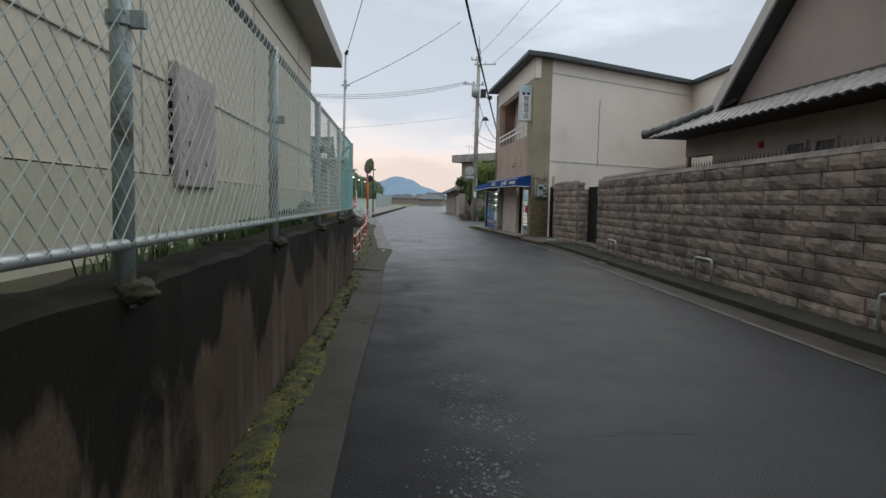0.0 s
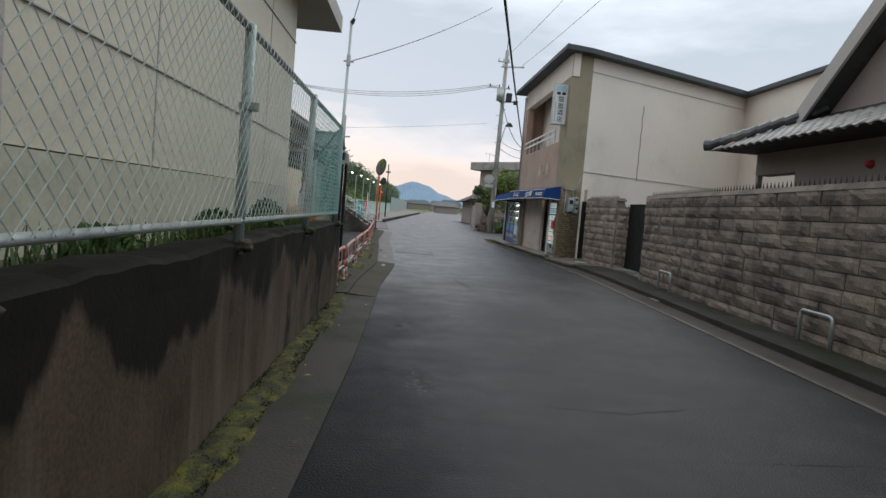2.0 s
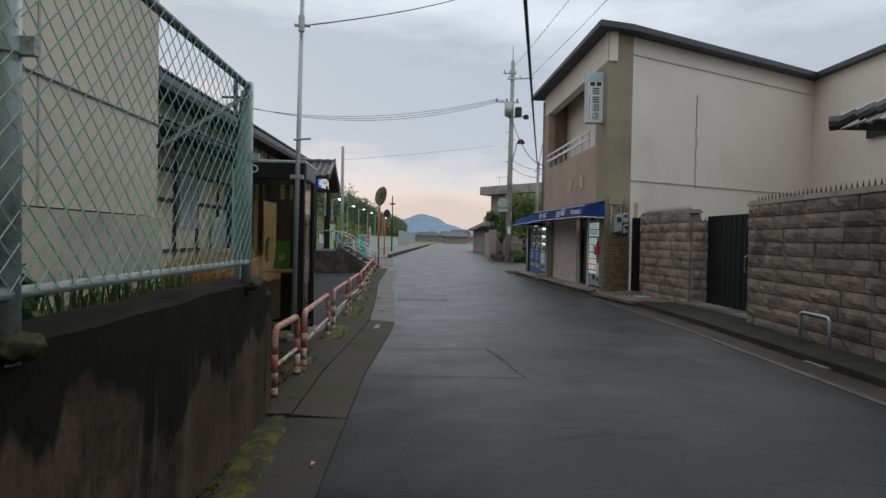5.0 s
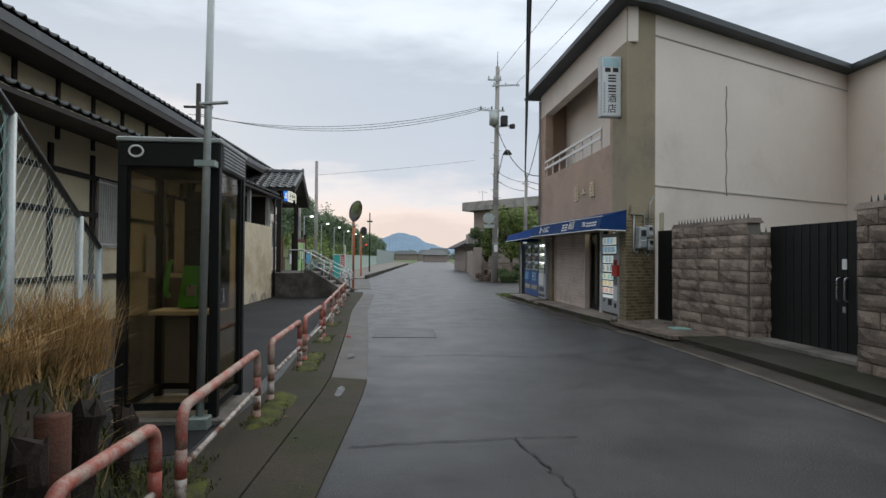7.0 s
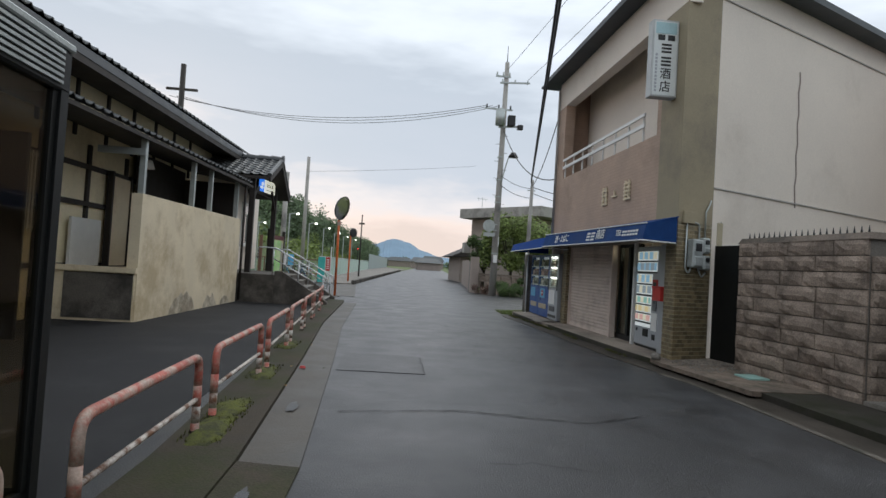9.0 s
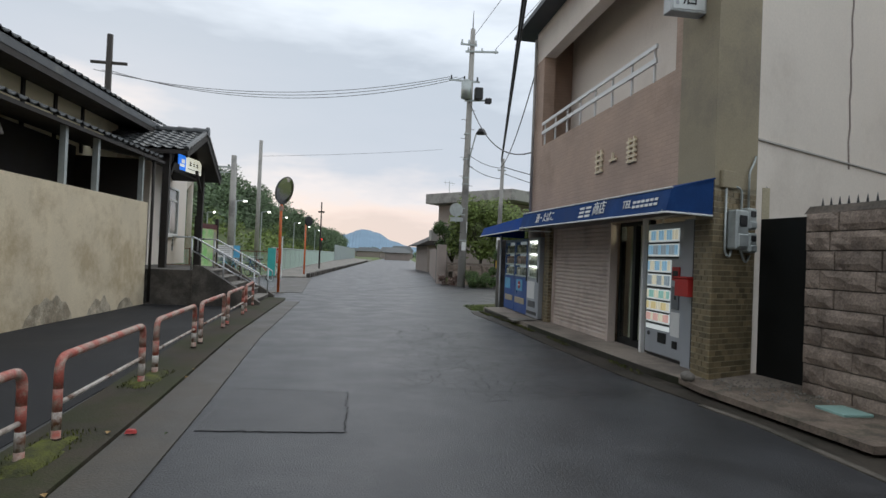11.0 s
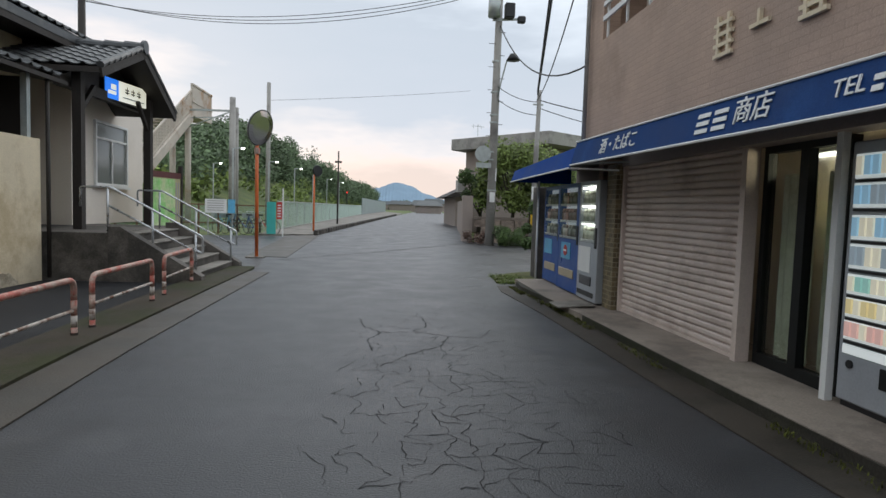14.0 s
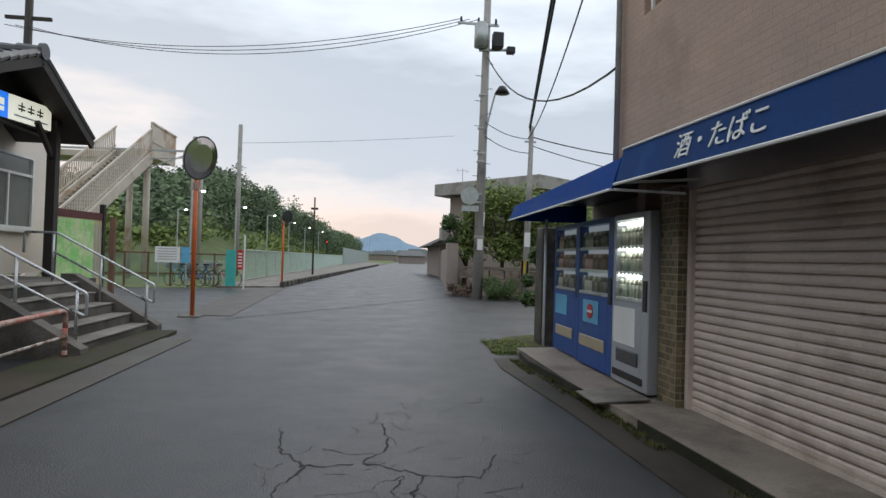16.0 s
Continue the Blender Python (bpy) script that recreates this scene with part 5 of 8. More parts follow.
gravel = thing("kerb_rubble", (5.7, 21.7, 0.1), "broken gravelly concrete patch by the shop corner", "rubble", kind="stuff")
rb = bmesh.new()
rng = random.Random(5)
for k in range(260):
    x, y, r = rng.uniform(5.15, 6.1), rng.uniform(20.9, 22.0), rng.uniform(0.006, 0.016)
    q = bmesh.ops.create_icosphere(rb, subdivisions=1, radius=r)["verts"]
    bmesh.ops.translate(rb, verts=q, vec=(x, y, 0.115 + r * 0.3))
part("stones", rb, CONCRETE, gravel, kind="stuff")
stone = thing("loose_stone", (5.02, 21.95, 0.1), "rounded pale stone on the kerb at the shop corner", "stone")
b = bmesh.new()
bmesh.ops.create_icosphere(b, subdivisions=2, radius=0.085)
for v in b.verts:
    v.co = Vector((v.co.x * 0.9, v.co.y * 1.2, v.co.z * 0.75)) * (1 + 0.12 * noise.noise(v.co * 9)) + Vector((5.02, 21.95, 0.155))
part("rock", b, CONCRETE, stone, smooth=True)

# ---------------------------------------------------------------- house behind the wall: details
red_lamp = thing("alarm_lamp", (8.12, 12.6, 2.7), "small red alarm lamp on the house wall", "alarm lamp")
part("dome", mesh(rod((8.15, 12.6, 2.75), (8.06, 12.6, 2.75), 0.08, 0.05, 12)), RED, red_lamp, smooth=True)
for k, y in enumerate((11.4, 10.6)):
    w = thing("window_%d" % (k + 2), (8.14, y, 2.4), "small frosted house window with brown frame", "window", kind="structure")
    part("frame", mesh(slab(8.08, 8.16, y - 0.3, y - 0.25, 2.1, 2.7), slab(8.08, 8.16, y + 0.25, y + 0.3, 2.1, 2.7), slab(8.08, 8.16, y - 0.25, y + 0.25, 2.65, 2.7), slab(8.08, 8.16, y - 0.25, y + 0.25, 2.1, 2.15)), GREYWALL, w)
    part("pane", mesh(slab(8.11, 8.14, y - 0.25, y + 0.25, 2.15, 2.65)), DARK, w)

# ---------------------------------------------------------------- west: chain-link fence on the retaining wall


def fence_x(y):
    return along(WALL_L, y) - 0.015


def net(p, q, z0, z1, cell, r, zq0=None, zq1=None):
    """Chain link between p and q: two families of slanting wires, three-sided."""
    zq0, zq1 = (z0 if zq0 is None else zq0), (z1 if zq1 is None else zq1)
    L = math.hypot(q[0] - p[0], q[1] - p[1])

    def at(s, t):
        u = s / L
        a, b = z0 + (zq0 - z0) * u, z1 + (zq1 - z1) * u
        return Vector((p[0] + (q[0] - p[0]) * u, p[1] + (q[1] - p[1]) * u, a + (b - a) * t))

    def add(bm):
        h = z1 - z0
        n = int((L + h) / cell)
        side = Vector((q[1] - p[1], p[0] - q[0], 0)).normalized()
        for fam in (1, -1):
            for k in range(n + 1):
                s0 = k * cell - (h if fam > 0 else 0)
                s1 = s0 + fam * h if fam > 0 else s0 - h
                # clip to the length of the fence
                t0, t1 = 0.0, 1.0
                d = s1 - s0
                lo, hi = ((0 - s0) / d, (L - s0) / d) if d > 0 else ((L - s0) / d, (0 - s0) / d)
                t0, t1 = max(t0, lo), min(t1, hi)
                if t1 - t0 < 0.02:
                    continue
                a, b = at(s0 + d * t0, t0), at(s0 + d * t1, t1)
                off = side * (r * 0.8 * fam)
                dv = (b - a).normalized()
                u = side
                v = dv.cross(u)
                v = v if v.z > 0 else -v
                ring = [u * math.cos(c) * r + v * math.sin(c) * r for c in (0.5, 2.6, 4.7)]
                lo_v = [bm.verts.new(a + off + w) for w in ring]
                hi_v = [bm.verts.new(b + off + w) for w in ring]
                for i in range(3):
                    bm.faces.new((lo_v[i], lo_v[(i + 1) % 3], hi_v[(i + 1) % 3], hi_v[i]))
    return add


fence = thing("chain_link_fence", (-0.7, 4, 1.08), "weathered green chain-link fence on steel posts", "fence")
for k in range(9):
    y = 10.95 - 2.25 * k
    x = fence_x(y)
    part("post", mesh(rod((x, y, 1.0), (x, y, 2.36), 0.032, seg=10)), GALV_GREEN, fence, smooth=True)
    lump = bmesh.new()
    bmesh.ops.create_icosphere(lump, subdivisions=3, radius=1)
    for v in lump.verts:
        v.co = Vector((x + 0.03, y, 1.05)) + Vector((v.co.x * 0.06, v.co.y * 0.065, v.co.z * 0.04)) * (1 + 0.5 * noise.noise(v.co * 2.2 + Vector((k * 3, 0, 0))))
    part("mortar", lump, KERB_MOSS, fence, "lump of mortar at the post foot", True)
    part("clamp", mesh(rod((x, y, 1.86), (x, y, 1.9), 0.042, seg=10), slab(x - 0.01, x + 0.075, y - 0.015, y + 0.015, 1.855, 1.905)), GALV_GREEN, fence)
ya, yb = -7.05, 10.95
part("top_rail", mesh(tube([(fence_x(ya), ya, 2.33), (fence_x(yb), yb, 2.33)], 0.022)), DARK, fence, smooth=True)
part("bottom_rail", mesh(tube([(fence_x(ya) + 0.01, ya, 1.2), (fence_x(yb) + 0.01, yb, 1.2)], 0.019)), GALV, fence, smooth=True)
part("wire_mesh", mesh(net((fence_x(ya) + 0.03, ya), (fence_x(8.7) + 0.03, 8.7), 1.2, 2.33, 0.092, 0.0024)), WIRE, fence, kind="stuff")
part("wire_mesh", mesh(net((fence_x(8.7) + 0.03, 8.7), (fence_x(yb) + 0.03, yb), 1.2, 2.33, 0.092, 0.0027)), WIRE_GREEN, fence, "green coated wire mesh", kind="stuff")
part("brace", mesh(tube([(fence_x(9.6), 9.65, 1.75), (fence_x(10.95), 10.95, 2.28)], 0.014)), DARK, fence)
side_f = thing("sloping_fence", (-1.1, 12.6, 0.6), "sloping chain-link fence running down behind the dry grass", "fence")
part("top_rail", mesh(tube([(-0.68, 10.98, 2.3), (-1.2, 12.6, 2.0), (-1.75, 14.6, 1.45)], 0.02)), DARK, side_f, smooth=True)
for x, y, z0, z1 in ((-1.2, 12.6, 0.2, 2.0), (-1.55, 13.9, 0.1, 1.64), (-1.75, 14.6, 0.05, 1.45)):
    part("post", mesh(rod((x, y, z0), (x, y, z1), 0.025)), GALV, side_f, smooth=True)
part("wire_mesh", mesh(net((-0.7, 11.02), (-1.2, 12.6), 1.1, 2.28, 0.09, 0.002, 0.7, 1.98)), WIRE_GREEN, side_f, "green coated wire mesh", kind="stuff")
part("wire_mesh", mesh(net((-1.2, 12.6), (-1.75, 14.6), 0.7, 1.98, 0.08, 0.0014, 0.4, 1.43)), WIRE, side_f, kind="stuff")
bank = setting("earth_bank", mesh(hull([(-0.95, 11.38, -0.1), (-0.95, 12.0, -0.1), (-1.2, 13.7, -0.1), (-1.6, 14.3, -0.1), (-3.2, 14.2, -0.1), (-3.2, 11.38, -0.1)], [(-0.95, 11.38, 1.0), (-0.98, 11.8, 0.95), (-1.3, 13.5, 0.74), (-1.7, 14.1, 0.3), (-3.2, 14.1, 0.3), (-3.2, 11.38, 1.0)])), EARTH, "small earth bank behind the wall end", "bank")
end_wall = setting("wall_end", mesh(slab(-0.94, -0.63, 11.38, 11.72, -0.1, 1.02, 0.09)), STREAKED, "broken mossy end of the retaining wall", "wall")

cab = thing("wall_cabinet", (-1.6, 5.0, 1.4), "dented pale grey metal cabinet fixed to the wall", "cabinet")
part("body", mesh(slab(-1.72, -1.5, 4.55, 5.5, 1.42, 2.32, 0.012)), material("cabinet_grey", (0.44, 0.38, 0.36), 0.55, 0.12, 2, 60, 0.06, col2=(0.34, 0.28, 0.24), blotch=0.4), cab)
part("side_vent", mesh(*[slab(-1.68, -1.54, 4.545, 4.552, 1.5 + 0.08 * k, 1.55 + 0.08 * k) for k in range(9)]), BLACK, cab, "dark louvred side")
for y, z in ((4.75, 2.05), (4.78, 1.72), (4.7, 1.5), (5.2, 1.6), (5.35, 1.5)):
    part("rust_mark", mesh(slab(-1.5, -1.495, y, y + 0.03, z, z + 0.05)), DARK, cab)
part("bracket", mesh(slab(-1.74, -1.55, 4.6, 4.65, 1.36, 1.43), slab(-1.74, -1.55, 5.4, 5.45, 1.36, 1.43)), DARK, cab)
part("conduit", mesh(tube(bent([(-1.66, 4.6, 2.3), (-1.66, 4.6, 2.4), (-1.68, 4.4, 2.4)], 0.03), 0.015)), GALV, cab)


def blades(name, at, n, sx_, sy_, h, mat, label, cat, lean=0.3, w=0.006, seed=1, base=None):
    """Grass: many thin leaning blades."""
    rg = random.Random(seed)
    bm = bmesh.new()
    for k in range(n):
        x, y = at[0] + rg.uniform(-sx_, sx_), at[1] + rg.uniform(-sy_, sy_)
        z = at[2] if base is None else base(x, y)
        hh = h * rg.uniform(0.45, 1.0)
        a = rg.uniform(0, 6.28)
        l = lean * rg.uniform(0.2, 1.2) * hh
        dx, dy = math.cos(a), math.sin(a)
        p0 = Vector((x, y, z))
        p1 = p0 + Vector((dx * l * 0.3, dy * l * 0.3, hh * 0.6))
        p2 = p0 + Vector((dx * l, dy * l, hh * (1.0 if l < hh * 0.5 else 0.8)))
        s = Vector((-dy, dx, 0)) * w
        v = [bm.verts.new(q) for q in (p0 - s, p0 + s, p1 + s * 0.8, p1 - s * 0.8, p2)]
        bm.faces.new((v[0], v[1], v[2], v[3]))
        bm.faces.new((v[3], v[2], v[4]))
    t = thing(name, at, label, cat, kind="stuff")
    part("blades", bm, mat, t, kind="stuff")
    return t


blades("dry_grass", (-1.5, 13.0, 0.74), 5600, 0.32, 0.58, 0.56, STRAW, "clump of tall dry straw-coloured grass", "grass", 0.8, 0.0026, 3)
blades("dry_grass", (-1.2, 12.15, 0.86), 1500, 0.17, 0.42, 0.34, STRAW, "drooping dry grass at the wall end", "grass", 1.0, 0.0026, 4)
blades("weeds", (-1.2, 7.0, 0.98), 900, 0.1, 4.4, 0.22, LEAF, "low weeds behind the fence", "weeds", 0.8, 0.007, 6)



def bank_top(x, y):
    """The height of the little bank behind the wall's end, falling to its foot."""
    edge = along([(11.4, -0.95), (12, -0.98), (13.6, -1.3), (14.2, -1.7)], y)
    top = along([(11.4, 1.0), (11.8, 0.95), (13.5, 0.74), (14.1, 0.3)], y)
    return top * min(1.0, max(0.0, 1 - (x - edge) / 0.14))


blades("dry_grass", (-1.38, 12.5, 0.0), 1700, 0.26, 0.85, 0.26, STRAW, "limp dry grass hanging over the small bank", "grass", 1.6, 0.003, 5, bank_top)
blades("weeds", (-0.98, 12.9, 0.0), 1500, 0.28, 1.1, 0.14, MOSS_LT, "low green weeds on the small bank", "weeds", 1.2, 0.005, 7, bank_top)
stub = thing("rusty_post", (-1.0, 12.6, 0), "short rusty steel post stub", "post")
part("stub", mesh(rod((-0.98, 12.55, -0.05), (-0.98, 12.55, 0.72), 0.07, seg=12)), material("rust", (0.09, 0.035, 0.02), 0.85, 0.3, 8, 70, 0.5), stub, smooth=True)


def tuft(at, r, h, seed, label="low green shrub behind the fence"):
    """A shrub of many small leaves."""
    rg = random.Random(seed)
    bm = bmesh.new()
    for k in range(500):
        d = Vector((rg.gauss(0, 1), rg.gauss(0, 1), abs(rg.gauss(0, 0.9)))).normalized() * rg.uniform(0.55, 1.0) ** 0.5
        p = Vector(at) + Vector((d.x * r, d.y * r, d.z * h))
        u = Vector((rg.gauss(0, 1), rg.gauss(0, 1), rg.gauss(0, 1))).normalized()
        v = u.orthogonal().normalized()
        s = rg.uniform(0.025, 0.05)
        q = [bm.verts.new(p + u * s), bm.verts.new(p + v * s * 0.5), bm.verts.new(p - u * s), bm.verts.new(p - v * s * 0.5)]
        bm.faces.new(q)
    t = thing("shrub", at, label, "shrub")
    part("foliage", bm, LEAF, t, kind="stuff")
    part("stem", mesh(rod((at[0], at[1], at[2] - 0.05), (at[0], at[1], at[2] + h * 0.6), 0.02)), BARK, t)


tuft((-1.2, 9.3, 1.0), 0.22, 0.32, 11)
tuft((-1.2, 7.6, 1.0), 0.2, 0.22, 12)
tuft((-1.25, 5.9, 1.0), 0.18, 0.15, 13)

# rotten stakes that hold the bank
for k, (x, y, h) in enumerate(((-0.92, 12.25, 0.72), (-1.04, 12.95, 0.7), (-1.2, 13.75, 0.5))):
    s = thing("timber_stake", (x, y, 0), "rotten dark reddish timber stake holding the bank", "stake", "bank stakes")
    b = mesh(tube([(x + 0.02 * math.sin(j * 0.9 + k), y + 0.015 * math.cos(j * 1.3), -0.05 + (h + 0.05) * j / 9) for j in range(10)], 0.066, 11))
    for v in b.verts:
        v.co += 0.035 * noise.noise_vector(v.co * 9 + Vector((k, 0, 0)))
        if v.co.z > h - 0.06:
            v.co.z -= 0.16 * abs(noise.noise(v.co * 14))
    part("trunk", b, ROT, s, smooth=False)

# moss along the foot of the wall and round the barrier feet
rg = random.Random(9)
for k in range(26):
    y = -3 + k * 0.56
    x = along(WALL_L, min(y, 11.3)) + rg.uniform(0.06, 0.16)
    b = bmesh.new()
    bmesh.ops.create_grid(b, x_segments=8, y_segments=14, size=1)
    for v in b.verts:
        rr = math.hypot(v.co.x, v.co.y)
        v.co.z = 0.028 + max(0, (1 - rr) * 0.03 + 0.02 * noise.noise(Vector((v.co.x * 3, v.co.y * 3, k)))) - (0.03 if rr > 0.9 else 0)
        v.co.x = x + v.co.x * rg.uniform(0.13, 0.15)
        v.co.y = y + v.co.y * 0.58
    o = part("moss", b, MOSS, None, smooth=True)
    tagged(o, "yellow-green moss cushion at the foot of the wall", "moss", "moss cushions", "stuff")
for y in (13.2, 15.1, 15.6, 17.4, 18.0, 19.7, 22.0):
    x = along(ROAD_L, y) - 0.72
    b = bmesh.new()
    bmesh.ops.create_grid(b, x_segments=10, y_segments=16, size=1)
    for v in b.verts:
        rr = math.hypot(v.co.x, v.co.y)
        v.co.z = 0.045 + max(0, (1 - rr) * 0.05 + 0.03 * noise.noise(Vector((v.co.x * 3, v.co.y * 3, y)))) - (0.03 if rr > 0.7 + 0.25 * noise.noise(Vector((v.co.x * 2.3, v.co.y * 2.3, y + 9))) else 0)
        v.co.x, v.co.y = x + v.co.x * 0.2, y + v.co.y * 0.62
    o = part("moss", b, MOSS_LT, None, smooth=True)
    tagged(o, "mossy grass patch round the barrier feet", "moss", "moss patches", "stuff")

for k, y in enumerate((13.2, 15.2, 17.5, 18.0, 19.8, 22.0)):
    blades("verge_grass", (along(ROAD_L, y) - 0.72, y, 0.05), 260, 0.15, 0.45, 0.04, MOSS_LT, "short green grass round the barrier feet", "grass", 0.9, 0.004, 60 + k)
for k in range(8):
    y = -1.5 + k * 1.6
    blades("verge_grass", (along(WALL_L, y) + 0.1, y, 0.03), 900, 0.11, 0.85, 0.03, MOSS, "short mossy growth along the wall foot", "grass", 1.2, 0.005, 80 + k)
rg = random.Random(44)
for k in range(40):
    y = rg.uniform(0, 24)
    x = along(ROAD_L, y) - rg.uniform(0.05, 0.55)
    b = bmesh.new()
    a = rg.uniform(0, 6.28)
    s = rg.uniform(0.015, 0.035)
    q = [b.verts.new((x + math.cos(a + t) * s * f, y + math.sin(a + t) * s * f, 0.06 + z)) for t, f, z in ((0, 1, 0), (1.3, 0.6, 0.008), (3.14, 1, 0.0), (4.6, 0.6, 0.01))]
    b.faces.new(q)
    o = part("fallen_leaf", b, (STRAW, LEAF, DARKWOOD)[k % 3], None)
    tagged(o, "small fallen leaf in the gutter", "leaf", "fallen leaves")

# ---------------------------------------------------------------- pipe barriers
BARS = [(11.96, 12.78), (13.1, 14.97), (15.55, 17.3), (17.75, 19.55), (20.0, 21.8), (22.25, 24.0), (24.4, 26.15), (26.55, 28.35), (28.9, 30.5)]


def barrier(y0, y1):
    def bx(y):
        return along([(11.96, -0.68), (12.78, -0.65), (13.1, -0.64), (15, -0.66), (17.3, -0.66), (20, -0.66), (25, -0.82), (28.4, -0.93), (30.5, -1.08)], y)
    t = thing("pipe_barrier", (bx((y0 + y1) / 2), (y0 + y1) / 2, 0.04), "red and white pipe barrier with rusty chipped paint", "barrier", "roadside pipe barriers")
    h = 0.61
    a, c = Vector((bx(y0), y0, 0)), Vector((bx(y1), y1, 0))
    up = Vector((0, 0, 1))
    part("top_bar", mesh(tube(bent([a + up * 0.4, a + up * h, c + up * h, c + up * 0.4], 0.11, 6), 0.03, 10)), RUSTRED, t, "red painted top bar", True)
    for p in (a, c):
        for z0, z1, m in ((-0.05, 0.13, RUSTRED), (0.13, 0.25, RUSTWHITE), (0.25, 0.402, RUSTRED)):
            part("leg_band", mesh(rod(p + up * z0, p + up * z1, 0.0305, seg=10)), m, t, "", True)
        part("foot_collar", mesh(rod(p + up * 0.0, p + up * 0.075, 0.042, 0.037, 10)), ROT, t, "dark rusted foot", True)
    part("mid_bar", mesh(tube([a + up * 0.3, c + up * 0.3], 0.017, 8)), RUSTWHITE, t, "chipped white middle bar", True)
    return t


for y0, y1 in BARS:
    barrier(y0, y1)

# ---------------------------------------------------------------- booth fittings and the thin pole
part("logo_ring", mesh(tube([(-1.66 + 0.055 * math.cos(a), 15.005, 2.25 + 0.045 * math.sin(a)) for a in [k * 0.3 for k in range(22)]], 0.009, 5)), WHITE, booth, "white ring emblem")
part("vent", mesh(*[slab(BX1 + 0.035, BX1 + 0.05, BYA + 0.05, BYB - 0.05, 2.15 + 0.03 * k, 2.165 + 0.03 * k) for k in range(6)]), GALV, booth, "louvred vent")
part("sash", mesh(slab(BX1 - 0.02, BX1 + 0.02, BYA + 0.03, BYA + 0.08, 0.17, 2.12), slab(BX1 - 0.02, BX1 + 0.02, BYB - 0.08, BYB - 0.03, 0.17, 2.12), slab(BX0, BX0 + 0.05, BYA - 0.015, BYA + 0.015, 0.17, 2.12)), BLACK, booth)
part("door_handle", mesh(slab(BX1 + 0.02, BX1 + 0.04, BYA + 0.1, BYA + 0.13, 1.0, 1.12)), STEEL, booth)
part("shelf", mesh(slab(BX0 + 0.05, BX0 + 0.55, BYB - 0.42, BYB - 0.05, 0.86, 0.9, 0.006)), OFFWHITE, booth, "pale shelf")
part("shelf_leg", mesh(slab(BX0 + 0.34, BX0 + 0.5, BYB - 0.2, BYB - 0.06, 0.08, 0.86)), DARK, booth)
part("backboard", mesh(slab(BX0 + 0.24, BX0 + 0.66, BYB - 0.07, BYB - 0.045, 0.9, 1.9)), DARK, booth)
phone = thing("pay_phone", (-1.5, 15.72, 0.9), "green public pay telephone inside the booth", "telephone")
PGREEN = material("phone_green", (0.06, 0.3, 0.02), 0.4)
part("case", mesh(hull([(-1.53, 15.64, 0.92), (-1.31, 15.64, 0.92), (-1.31, 15.86, 0.92), (-1.53, 15.86, 0.92)], [(-1.51, 15.74, 1.3), (-1.33, 15.74, 1.3), (-1.33, 15.86, 1.3), (-1.51, 15.86, 1.3)])), PGREEN, phone)
part("handset", mesh(tube(bent([(-1.6, 15.62, 1.02), (-1.62, 15.58, 1.05), (-1.62, 15.66, 1.32), (-1.6, 15.7, 1.34)], 0.03), 0.022)), PGREEN, phone, smooth=True)
part("keypad", mesh(slab(-1.46, -1.37, 15.655, 15.69, 1.02, 1.12)), STEEL, phone)

thin = thing("thin_pole", (-1.08, 14.9, 0), "thin galvanised service pole clamped beside the booth", "pole")
part("shaft", mesh(rod((-1.1, 14.92, 0.0), (-1.03, 14.9, 4.85), 0.032, 0.028, 12)), GALV, thin, smooth=True)
part("foot", mesh(slab(-1.17, -1.02, 14.84, 14.99, 0.0, 0.1, 0.01)), GALV_GREEN, thin)
part("clamp", mesh(slab(-1.16, -1.0, 14.88, 14.99, 2.12, 2.17)), GALV_GREEN, thin)
part("cross_arm", mesh(rod((-1.12, 14.88, 2.62), (-0.9, 14.88, 2.64), 0.015)), GALV, thin)
part("bracket", mesh(rod((-1.13, 14.9, 4.1), (-0.93, 14.9, 4.1), 0.02), rod((-1.03, 14.83, 4.0), (-1.03, 14.83, 4.2), 0.04)), GALV, thin)
part("weatherhead", mesh(rod((-1.03, 14.9, 4.83), (-0.98, 14.88, 4.92), 0.045, 0.03)), DARK, thin)

# ---------------------------------------------------------------- station details
lattice = thing("window_4", (-5.3, 19.2, 2.0), "station window behind a white vertical lattice", "window", kind="structure")
for yy in (19.2, 23.3):
    x = sx(yy, -5.22)
    part("pane", mesh(slab(x - 0.06, x - 0.05, yy - 0.6, yy + 0.6, 1.6, 2.9)), GREYWALL, lattice)
    for k in range(13):
        y = yy - 0.6 + k * 0.1
        part("lattice_bar", mesh(slab(x, x + 0.025, y - 0.012, y + 0.012, 1.55, 2.95)), WHITE, lattice)
    part("lattice_rail", mesh(slab(x - 0.02, x + 0.02, yy - 0.64, yy + 0.64, 1.6, 1.64), slab(x - 0.02, x + 0.02, yy - 0.64, yy + 0.64, 2.86, 2.9)), WHITE, lattice)
panel = thing("white_board", (-5.2, 25.3, 1.0), "plain white board leaning in the station porch", "board")
part("sheet", mesh(slab(-5.42, -5.36, 24.9, 26.1, 0.95, 1.9, 0.005)), WHITE, panel)
porch_door = thing("door_2", (-5.4, 27.5, 0.92), "pale grey station porch door", "door", kind="structure")
part("leaf", mesh(slab(-5.38, -5.32, 26.4, 27.3, 0.95, 2.9)), OFFWHITE, porch_door)
part("frame", mesh(slab(-5.4, -5.28, 26.32, 26.4, 0.93, 3.0), slab(-5.4, -5.28, 27.3, 27.38, 0.93, 3.0)), DARKWOOD, porch_door)
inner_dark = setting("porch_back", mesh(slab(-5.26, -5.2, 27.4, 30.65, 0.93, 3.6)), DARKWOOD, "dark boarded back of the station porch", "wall")
